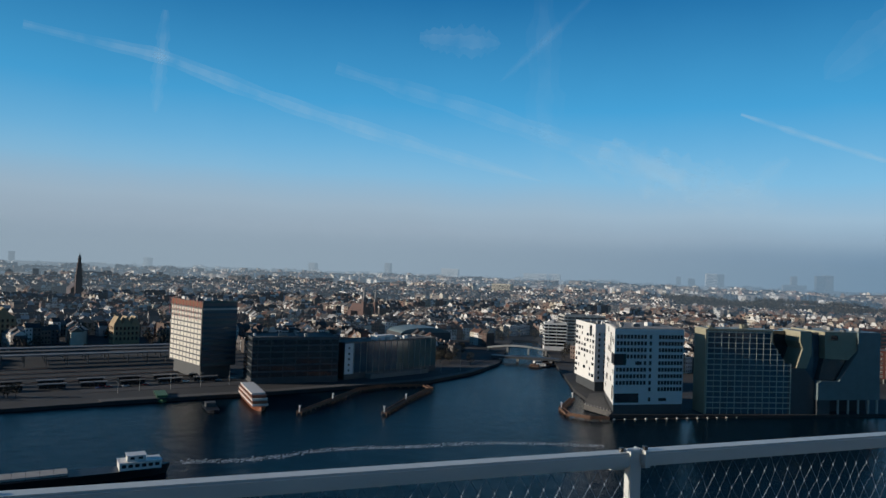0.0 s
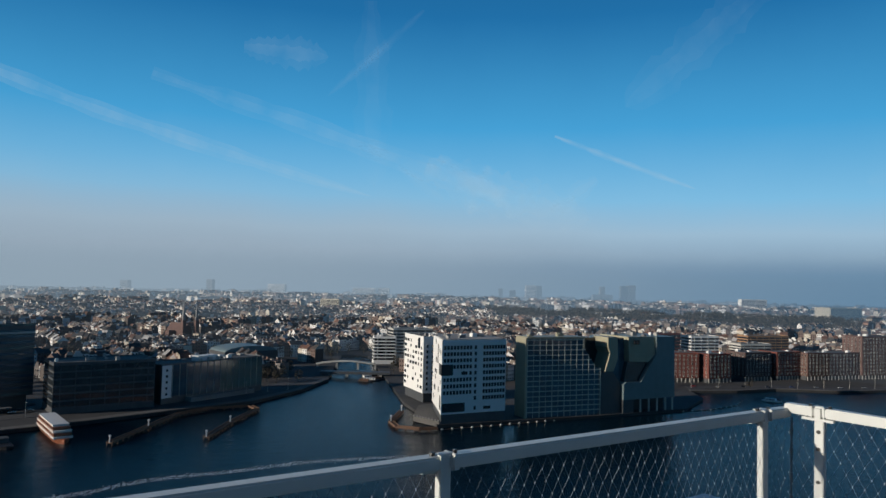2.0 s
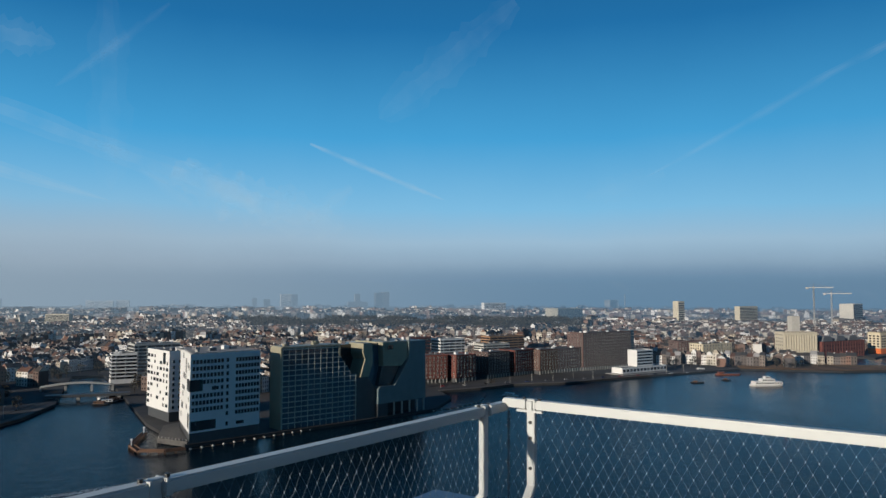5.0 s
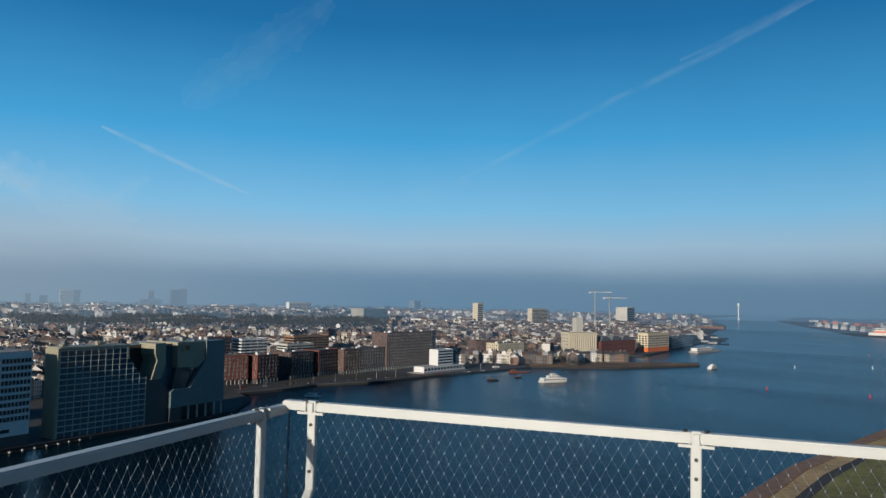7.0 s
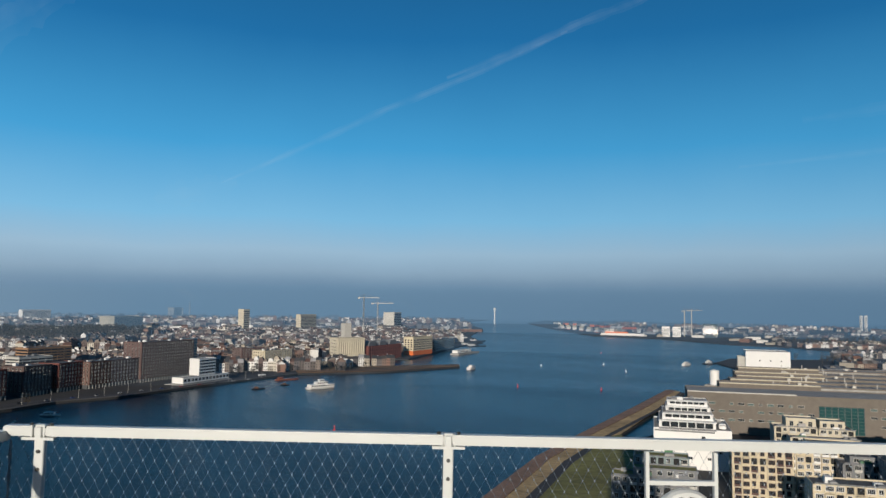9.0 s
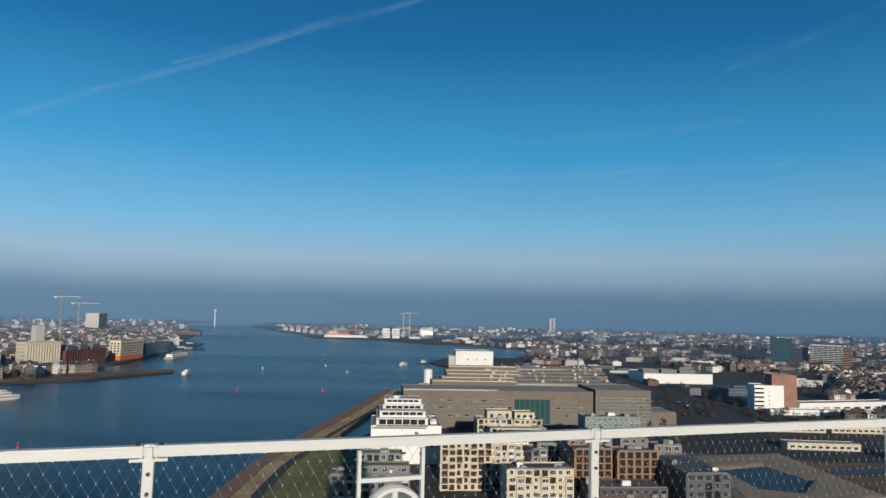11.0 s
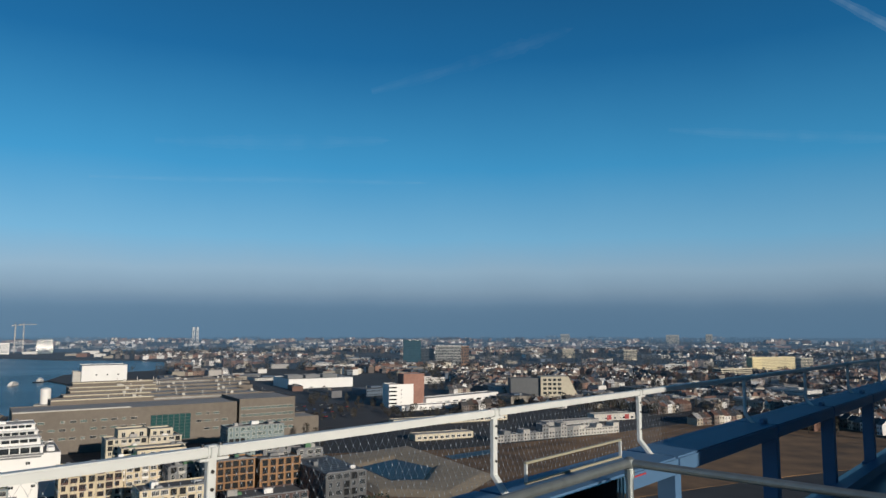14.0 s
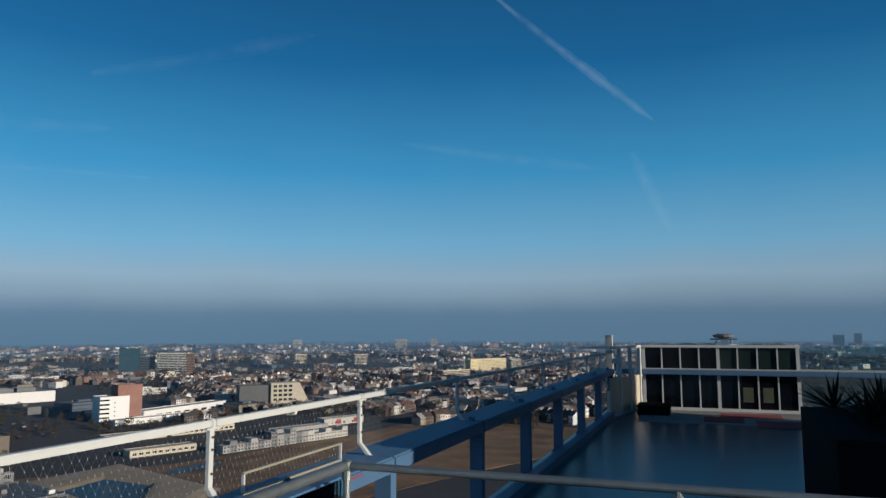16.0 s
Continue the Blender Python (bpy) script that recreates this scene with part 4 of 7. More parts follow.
def punched_block():
    """White waterside block on a skewed plan: bright end wall, regular front windows, dark plinth, black box as a
    shaded loggia.
    """
    r = thing("white_courthouse_block", "white office block with square windows on a dark plinth", "office block", -464, 5, 0.4, 117.0)
    w, d, h = 48.5, 42.0, 55.0
    plan = [(0, 0), (w, 0), (w + 6, 46), (20, 52)]
    bm = bmesh.new()
    slab(bm, [(0.4, 0.3), (w - 0.3, 0.3), (w + 5.5, 45), (20.2, 51)], 0, 7.6)
    part("plinth", bm, DARKCON, r)
    bm = bmesh.new()
    slab(bm, plan, 7.6, h)
    part("wall", bm, WHITE, r)
    bm = bmesh.new()
    slab(bm, [(1.2, 0.8), (w - 0.6, 0.8), (w + 5, 45), (20.6, 50.6)], h, h + 0.5)
    part("roof", bm, ROOFGREY, r)
    zs = [20 + i * 4.13 for i in range(8)]
    cols = spread(1.0, 22.5, 9)
    windows(r, "front", (w, d), cols, zs, 1.75, 2.5, SLATE, GLASS, skip=lambda i, j: j == 3 and i < 8 and i != 6)
    windows(r, "front", (w, d), spread(30.5, 48.0, 8), [15.9] + zs, 1.75, 2.5, SLATE, GLASS)
    windows(r, "front", (w, d), [25.0], [9.5, 15.9] + zs, 1.75, 2.5, SLATE, GLASS)
    for x0, x1, z0, z1 in ((0.8, 17.5, 8.8, 14.6), (31.5, 37.0, 9.6, 11.6), (14.5, 19.0, 32.6, 34.6)):
        ribbon(r, "front", (w, d), x0, x1, z0, z1 - z0, GLASS, 0.1, "ribbon_window")
    # black box set proud of the wall; its colour stands for the opening's shade
    bm = bmesh.new()
    slab(bm, [(-0.3, -0.3), (8.0, -0.3), (8.0, 10), (3.2, 10)], 32.4, 39.4)
    part("loggia", bm, HULL, r)
    bm = bmesh.new()
    box(bm, 6.2, 8.1, -0.42, -0.3, 33, 39)
    part("loggia_pane", bm, TEALGLASS, r)
    L = math.hypot(20, 52)
    for s, z, ww, wh in ((0.9, 10, 6, 9), (0.62, 42, 5, 9), (0.35, 50, 4, 3.4), (0.8, 46, 3, 3), (0.5, 38, 4, 3.4), (0.62, 38, 3, 3.4), (0.4, 38, 3, 3.4), (0.4, 30.5, 14, 2.6), (0.35, 26, 3, 3.2), (0.7, 20, 4, 3.2), (0.3, 18, 8, 4), (0.9, 26, 3, 3), (0.2, 12, 3, 3), (0.9, 45, 3, 3)):
        shared("window", window_mesh(ww, wh, SLATE, GLASS), r, pose(20 * (1 - s), 52 * (1 - s), z, 0, 0, math.degrees(math.atan2(-52, -20))))
    roof_plant(r, RNG, 8, w - 4, 6, d - 4, h + 0.4, 9)
    # quay terrace below the end wall
    bm = bmesh.new()
    slab(bm, [(-1, 0), (0.2, 0.2), (20, 52), (30, 66), (14, 62), (-8, 24)], 0, 3.2)
    part("quay_terrace", bm, QUAY, r)
    for k in range(9):
        bm = bmesh.new()
        box(bm, -1.2 - 0.85 * k, -0.8 - 0.85 * k, 1 + 2.7 * k, 1.4 + 2.7 * k, 3.2, 4.4)
        part("baluster", bm, PALECON, r)


def second_block():
    r = thing("white_tower_block", "white block with scattered windows beside the courthouse", "office block", -585, -24, rz=21.6)
    w, d, h = 43.0, 24.0, 49.5
    bm = bmesh.new()
    box(bm, 1, w - 1, 1, d - 1, 0, 7)
    part("plinth", bm, DARKCON, r)
    parapet_box("wall", r, w, d, h, WHITE, z0=7)
    rng = random.Random(3)
    for i in range(7):
        for j in range(9):
            if rng.random() < 0.68:
                windows(r, "front", (w, d), [3.2 + i * 6.0], [10 + j * 4.2], rng.choice((2.2, 2.2, 4.4)), 2.3, SLATE, GLASS)
    ribbon(r, "front", (w, d), 31, 36, 40, 8, GLASS, 0.1, "ribbon_window")
    windows(r, "right", (w, d), spread(1, 23, 5), [9 + i * 4 for i in range(9)], 1.6, 2.3, SLATE, GLASS)
    roof_plant(r, RNG, 2, w - 3, 2, d - 3, h - 0.6, 4)


def grid_block():
    """Dark glazed block with pale grid and a slanting upper corner."""
    r = thing("grid_office", "dark glass office with pale grid and slanting corner", "office building", -492, 63, 0.4, 111.7)
    w, h, d = 60.0, 55.0, 14
    bm = bmesh.new()
    prism(bm, [(0, 0), (w, 0), (w, 34.6), (56, 34.6), (45, 49.3), (45, h), (0, h)], 0, d)
    part("wall", bm, BLUEGLASS, r)
    for i in range(15):
        z = 5.0 + i * 3.5
        x1 = w if z < 34.2 else 56 - (z - 34.6) * 11 / 14.7 if z < 49.3 else 45
        ribbon(r, "front", (w, d), 0.0, x1, z, 0.62, PALEGRID, 0.3, "floor_band")
    for k in range(7):
        x = 0.3 + k * 9.85
        for q, wide in ((0, 0.2), (4.9, 0.07)):
            xx = x + q
            if xx > w:
                continue
            z1 = h if xx < 45 else 34.6 + max(0, 56 - xx) * 14.7 / 11
            bm = bmesh.new()
            box(bm, xx - wide, xx + wide, -0.4, 0, 1.5, z1)
            part("pier", bm, PALEGRID, r)
    for a, b, z0, z1 in ((-1.2, 0, 0, h + 0.8), (0, 45, h, h + 1.4), (45, 46, 48, h + 1.4)):
        bm = bmesh.new()
        box(bm, a, b, -0.5, d, z0, z1)
        part("roof_edge", bm, BRONZE, r)
    roof_plant(r, RNG, 4, 40, 2, d - 2, h + 1.4, 5, (BRONZE, SLATE))


def cleft_block():
    """Twin slabs with funnel-shaped clefts between them, lined in bronze."""
    r = thing("cleft_office", "dark green-grey office split by funnel-shaped bronze-lined clefts", "office building", -512, 121, 0.4, 116.0)
    h = 56.0
    for name, m_, pts, y0, y1 in (
            ("recess", GLASS, [(-16, 30), (6, 30), (6, 55), (-16, 55)], 16, 20),
            ("chamfer", BRONZE, [(1.6, 31.8), (9.2, 31.7), (12.8, 40.6), (12.5, h), (4, h), (4, 49), (6.1, 44.5)], 1.5, 18),
            ("lower_wall", DARKCON, [(-3.5, 0), (17.2, 0), (17.2, 22), (9.2, 31.6), (-3.5, 31.6)], 3, 34),
            ("inner_wall", BLUEGLASS, [(9, 22), (24, 22), (24, h - 1), (12.6, h - 1), (12.8, 40.6)], 7, 34),
            ("chamfer", BRONZE, [(22.6, h), (23.4, 38.3), (41.5, 37.5), (47.9, 43), (47.7, h)], 1.5, 34),
            ("recess", GLASS, [(19.8, 23.7), (33.4, 23.4), (41.4, 37.3), (23.4, 38.2)], 3, 30),
            ("wall", GREENGREY, [(17.2, 11), (66, 11), (65.3, h), (47.8, h), (48, 43), (33.4, 23.3), (19.8, 23.6), (17.2, 22)], 0, 34),
            ("foot", DARKCON, [(17.2, 0), (27, 0), (27, 11), (17.2, 11)], 0.5, 30)):
        bm = bmesh.new()
        prism(bm, pts, y0, y1)
        part(name, bm, m_, r)
    for x in (34, 42, 50, 58, 65):
        bm = bmesh.new()
        box(bm, x - 0.5, x + 0.5, 0.8, 1.8, 0, 11)
        part("column", bm, PALECON, r)
    bm = bmesh.new()
    box(bm, 29, 64, 10, 30, 0, 11)
    part("recessed_base", bm, HULL, r)
    windows(r, "front", (66, 34), [29], [50.5], 5.5, 3.4, DARKCON, GLASS)
    roof_plant(r, RNG, 26, 60, 6, 30, h, 6)


def brick_block(x, y, rot, w, d, h, wall_m, gap_label, floors=7, pitch=4.2):
    r = thing("brick_apartments", gap_label, "apartment block", x, y, rz=rot, group="brick blocks along the quay")
    parapet_box("wall", r, w, d, h, wall_m, z0=4.2)
    n = max(3, int(w / pitch))
    step = (h - 5.5) / (floors - 1)
    windows(r, "front", (w, d), spread(0.6, w - 0.6, n), [5.2 + i * step for i in range(floors - 1)], 1.8, step * 0.62, PALECON, GLASS, bars=1)
    windows(r, "left", (w, d), spread(1, d - 1, 5), [5.2 + i * step for i in range(floors - 1)], 1.5, step * 0.6, PALECON, GLASS)
    windows(r, "right", (w, d), spread(1, d - 1, 4), [5.2 + i * step for i in range(floors - 1)], 1.5, step * 0.6, PALECON, GLASS)
    bm = bmesh.new()
    box(bm, 0.6, w - 0.6, 2.5, d - 0.5, 0, 4.2)
    part("recessed_base", bm, DARKCON, r)
    for k in range(n + 1):
        bm = bmesh.new()
        xx = 0.4 + (w - 0.8) * k / n
        box(bm, xx - 0.3, xx + 0.3, 0.1, 0.7, 0, 4.2)
        part("column", bm, PALECON, r)
    roof_plant(r, RNG, 1, w - 2, 2, d - 3, h - 0.6, max(2, int(w / 12)))
    return r


harbour_tower()
slab_office("dark_office", "dark low office with horizontal window bands beside the tower", -466, -243, 127.3, 63, 34, 33, 6, DARKCON, GLASS)
curtain_office()
punched_block()
second_block()
grid_block()
cleft_block()
brick_block(-698, 231, 95, 26, 26, 28.5, BRICKRED, "dark red brick apartment block on the quay")
brick_block(-696, 265, 112, 28, 26, 28, BRICKRED, "dark red brick apartment block on the quay")
brick_block(-716, 309, 112, 34, 26, 28.5, BRICKDARK, "dark brown brick apartment block on the quay", 7, 3.8)
brick_block(-731, 348, 113, 34, 24, 28.5, BRICKRED, "red brick apartment block with white window frames")
brick_block(-735, 381, 108.9, 70, 22, 28, BRICKBROWN, "long brown brick apartment block on the quay", 7, 4.4)
brick_block(-755, 449, 106, 86, 26, 45, BRICKBROWN, "tall long brown brick apartment slab with many windows", 12, 4.3)
r = thing("glass_stair_tower", "narrow blue glass stair tower at the end of the brick slab", "stair tower", -779, 532, rz=106)
parapet_box("wall", r, 6, 18, 46, BLUEGLASS)
for i in range(12):
    ribbon(r, "front", (6, 18), 0, 6, 3 + i * 3.6, 0.35, PALECON, 0.2, "floor_band")
for x, y, w, h, m_, lab in ((-812, 250, 30, 40, BRICKRED, "red brick block behind the quay row"), (-820, 292, 36, 37, WHITE, "white banded block behind the quay row"), (-885, 385, 60, 35, BRICKORANGE, "orange brick block behind the quay row"), (-800, 340, 40, 31, PALECON, "pale block with square windows behind the quay row")):
    slab_office("back_block", lab, x, y, 105, w, 20, h, 9, m_, GLASS, 4, 3, 1.5)


def pier_house():
    r = thing("pier_office", "white pier building with glazed hall and square tower", "pier building", -699, 466, 0.3, 105)
    bm = bmesh.new()
    box(bm, -2, 80, -2, 24, 0, 2.4)
    part("pier_deck", bm, CONCRETE, r)
    parapet_box("hall", r, 76, 16, 9.6, WHITE, ROOFGREY, x0=1, y0=1, z0=3.2)
    for i in range(13):
        shared("window", window_mesh(4.2, 3.0, SLATE, GLASS, bars=1), r, pose(4 + i * 5.9, 1.0, 4.9))
    parapet_box("tower", r, 28, 14, 28, WHITE, ROOFGREY, x0=34, y0=8, z0=9)
    for i in range(5):
        bm = bmesh.new()
        box(bm, 35, 61, 7.85, 8.0, 11 + i * 3.4, 12.7 + i * 3.4)
        part("ribbon_window", bm, GLASS, r)


pier_house()
brick_block(-798, 658, 101, 60, 22, 25, OFFWHITE, "cream corner apartment block", 6, 5.5)
brick_block(-862, 668, 86, 40, 24, 25, BRICKBROWN, "brown brick warehouse block", 6, 4.5)


def grain_silo():
    r = thing("grain_silo", "pale concrete grain silo with ribbed walls and a head tower", "silo", -806, 806, rz=75)
    w, d, h = 50, 24, 38
    parapet_box("wall", r, w, d, h, CREAM)
    for k in range(13):
        bm = bmesh.new()
        tube(bm, (2 + k * 3.85, 0.3, 5), (2 + k * 3.85, 0.3, h - 4), 1.6, n=10)
        part("silo_rib", bm, CREAM, r)
    windows(r, "left", (w, d), spread(2, 22, 4), [8 + 5 * i for i in range(6)], 1.8, 2.2, PALECON, GLASS)
    windows(r, "front", (w, d), spread(2, 48, 12), [1.2], 2.4, 3.0, WHITE, GLASS)
    parapet_box("head_tower", r, 12, 12, 60, PALECON, x0=28, y0=26)
    parapet_box("base", r, w + 6, 8, 5, WHITE, x0=-3, y0=-5)
    r2 = thing("brick_silo", "red brick warehouse silo with a stepped roof", "warehouse", -792, 862, rz=102)
    parapet_box("wall", r2, 112, 26, 24, BRICKRED)
    for k in range(16):
        bm = bmesh.new()
        box(bm, 2 + k * 7, 3.2 + k * 7, -0.6, 0, 0, 24)
        part("pier", bm, BRICKRED, r2)
    windows(r2, "front", (112, 26), [6.1 + 7 * k for k in range(15)], [4, 10, 16], 1.4, 3.4, BRICKDARK, GLASS)
    for k in range(3):
        bm = bmesh.new()
        prism(bm, [(8 + k * 34, 24), (34 + k * 34, 24), (30 + k * 34, 31), (12 + k * 34, 31)], 4, 22)
        part("roof", bm, SLATE, r2)
    r3 = thing("container_housing", "housing slab on stilts in the water, cream above orange", "apartment block", -828, 1020, 0.3, 99)
    parapet_box("wall", r3, 72, 20, 35, OFFWHITE, z0=10)
    parapet_box("lower", r3, 72, 20, 10, ORANGEPAINT, z0=2)
    windows(r3, "front", (72, 20), spread(2, 70, 14), [12 + i * 4 for i in range(5)], 3.2, 2.2, SLATE, GLASS)
    windows(r3, "left", (72, 20), spread(1, 19, 3), [12 + i * 4 for i in range(5)], 3.2, 2.2, SLATE, GLASS)
    for k in range(12):
        bm = bmesh.new()
        tube(bm, (3 + k * 6, 3, -3), (3 + k * 6, 3, 2), 0.5)
        part("stilt", bm, CONCRETE, r3)
    slab_office("wharf_building", "low grey wharf building on piles", -868, 1136, 110.9, 150, 22, 22, 5, GREENGREY, GLASS)
    r4 = thing("jetty_pavilion", "white pavilion on a jetty", "pavilion", -800, 1120, 0.2, 100)
    parapet_box("wall", r4, 60, 12, 8, WHITE, ROOFGREY, z0=3)
    windows(r4, "front", (60, 12), spread(2, 58, 10), [4], 3.6, 2.4, WHITE, GLASS)
    bm = bmesh.new()
    box(bm, -4, 90, -4, 14, -2, 2.4)
    part("deck", bm, CONCRETE, r4)


grain_silo()

# buildings behind the mouth of the canal
slab_office("pale_office", "pale stone office with long window bands", -859, -49, 110, 50, 24, 35, 8, PALECON, GLASS)
slab_office("white_office", "small white office beside the canal", -792, -66, 100, 24, 18, 30, 7, WHITE, GLASS)
r = thing("arched_bridge", "pale arched bridge over the canal mouth", "bridge", -752, -122, 1.6, 95)
bm = bmesh.new()
pts = [(x, 4.5 + 3.0 * math.sin(math.pi * x / 62)) for x in range(0, 63, 4)]
prism(bm, pts + [(x, z - 1.2) for x, z in reversed(pts)], 0, 7)
part("span", bm, PALECON, r)
for x in (0, 20, 42, 60):
    bm = bmesh.new()
    box(bm, x, x + 2, 0.5, 6.5, -4, 4.6)
    part("pier", bm, CONCRETE, r)
for k in range(15):
    bm = bmesh.new()
    x = 1 + 4 * k
    z = 4.5 + 3.0 * math.sin(math.pi * x / 62)
    box(bm, x, x + 0.2, 0, 0.2, z, z + 1.2)
    part("baluster", bm, PALECON, r)
r = thing("railway_bridge", "dark low railway bridge across the canal mouth", "bridge", -690, -108, 1.0, 92)
bm = bmesh.new()
box(bm, 0, 66, 0, 9, 2.5, 4.6)
part("deck", bm, DARKCON, r)
for x in (8, 24, 40, 56):
    bm = bmesh.new()
    box(bm, x, x + 2.5, 1, 8, -5, 2.5)
    part("pier", bm, CONCRETE, r)

r = thing("market_dome", "low grey domed roof behind the glass office", "hall", -742, -214, rz=130)
parapet_box("wall", r, 60, 40, 14, DARKCON)
bm = bmesh.new()
prism(bm, [(30 - 29 * math.cos(math.pi * k / 16), 13.5 + 6 * math.sin(math.pi * k / 16)) for k in range(17)][::-1], 1, 39)
part("roof", bm, GREENGREY, r)


def spire_church(x, y, rz, label, k=1.0, spires=((0, 0, 50), (9, 14, 54), (18, 0, 50)), m_=BRICKBROWN):
    r = thing("church", label, "church", x, y, rz=rz)
    bm = bmesh.new()
    prism(bm, [(3, 0), (15, 0), (15, 18), (9, 27), (3, 18)], 4, 48)
    part("nave", bm, m_, r)
    for sx, sy, sh in spires:
        bm = bmesh.new()
        box(bm, sx - 2.6, sx + 2.6, sy - 2.6, sy + 2.6, 0, sh * 0.55)
        for ux in (-2.2, 2.2):
            for uy in (-2.2, 2.2):
                tube(bm, (sx + ux, sy + uy, sh * 0.55), (sx + ux, sy + uy, sh * 0.66), 0.7, 0.05, n=4)
        t = part("tower", bm, m_, r)
        bm = bmesh.new()
        tube(bm, (sx, sy, sh * 0.55), (sx, sy, sh), 2.5, 0.1, n=8)
        part("spire", bm, SLATE, t)
        windows(r, "front", (18, 40), [sx], [sh * 0.4], 1.6, 4, BRICKDARK, GLASS) if sy == 0 else None
    bm = bmesh.new()
    box(bm, -6, 24, 26, 36, 0, 17)
    part("transept", bm, m_, r)


spire_church(-971, -336, 140, "brick church with three slender slate spires", spires=((0, 0, 58), (9, 16, 61), (19, 0, 57)))
# tall church tower far off
r = thing("church", "tall dark stepped church tower with a slender crown", "church", -1143, -950, rz=140)
for i, (s, z0, z1) in enumerate(((5.6, 0, 44), (4.6, 44, 56), (3.6, 56, 66), (2.4, 66, 75))):
    bm = bmesh.new()
    box(bm, -s, s, -s, s, z0, z1)
    box(bm, -s - 0.5, s + 0.5, -s - 0.5, s + 0.5, z1 - 0.8, z1)
    part("tower_stage", bm, BRICKDARK, r)
bm = bmesh.new()
lathe(bm, [(2.2, 75), (2.8, 77.5), (1.4, 80), (0.6, 81), (0.2, 87)], 8)
part("crown", bm, SLATE, r)
bm = bmesh.new()
prism(bm, [(-11, 0), (11, 0), (11, 18), (0, 28), (-11, 18)], 6, 52)
part("nave", bm, BRICKDARK, r)

# long railway station wing with gabled head building
r = thing("station_building", "cream and brick gabled station pavilion", "station", -606, -462, rz=142)
parapet_box("wall", r, 24, 16, 19, GOLDSTONE)
for k in range(3):
    bm = bmesh.new()
    prism(bm, [(k * 8, 19), (k * 8 + 8, 19), (k * 8 + 4, 27)], 0, 16)
    part("gable", bm, GOLDSTONE, r)
windows(r, "front", (24, 16), spread(1, 23, 6), [4, 9, 14], 1.8, 3, BRICKRED, GLASS)
windows(r, "left", (24, 16), spread(1, 15, 4), [4, 9, 14], 1.8, 3, BRICKRED, GLASS)
r = thing("station_building", "cream gabled station tower block beside the tracks", "station", -560, -560, rz=142)
parapet_box("wall", r, 22, 16, 24, GOLDSTONE)
windows(r, "front", (22, 16), spread(1, 21, 5), [4, 9, 14, 19], 1.8, 3, BRICKRED, GLASS)
bm = bmesh.new()
prism(bm, [(2, 24), (20, 24), (11, 33)], 0, 16)
part("gable", bm, GOLDSTONE, r)
for k in range(3):
    r = thing("train_shed", "low dark platform roof beside the quay", "platform roof", -500 - 16 * k, -380 - 16 * k, rz=135, group="platform roofs")
    bm = bmesh.new()
    prism(bm, [(-80, 8.5), (90, 8.5), (90, 9.4), (-80, 9.4)], 0, 9)
    part("roof", bm, SLATE if k != 1 else ROOFING, r)
    for i in range(12):
        bm = bmesh.new()
        box(bm, -76 + i * 14.5, -75.4 + i * 14.5, 4, 4.6, 0, 8.5)
        part("column", bm, DARKCON, r)

# low shelters, walls and track beds between the quay and the platforms
for row_ in range(4):
    bed = thing("track_bed", "dark gravel track bed beside the station platforms", "track", -452 - 15 * row_, -322 - 15 * row_, 2.0, 135, group="station tracks")
    bm = bmesh.new()
    prism(bm, [(-110, 0), (70, 0), (70, 0.5), (-110, 0.5)], 0, 5.5)
    part("gravel", bm, ROOFING, bed)
    for y in (1.8, 3.3):
        bm = bmesh.new()
        box(bm, -110, 70, y, y + 0.16, 0.5, 0.68)
        part("rail", bm, RUST, bed)
for k in range(12):
    u, off = (k % 6) * 24 - 70, 24 + 16 * (k // 6)
    sh = thing("bus_shelter", "low dark flat-roofed shelter on the station quay", "shelter", -405 - 0.71 * u - 0.71 * off, -300 + 0.71 * u - 0.71 * off, 2.1, 135, group="quay shelters")
    bm = bmesh.new()
    box(bm, 0, 16, 0, 3.6, 3.0, 3.3)
    box(bm, -0.3, 16.3, -0.3, 3.9, 3.3, 3.5)
    part("roof", bm, SLATE if k % 3 else ROOFING, sh)
    bm = bmesh.new()
    box(bm, 0.3, 15.7, 3.3, 3.5, 0, 3.0)
    part("back_wall", bm, GLASS, sh)
    for x in (0.4, 5.4, 10.4, 15.4):
        bm = bmesh.new()
        box(bm, x - 0.1, x + 0.1, 0.3, 0.5, 0, 3.0)
        part("post", bm, DARKCON, sh)

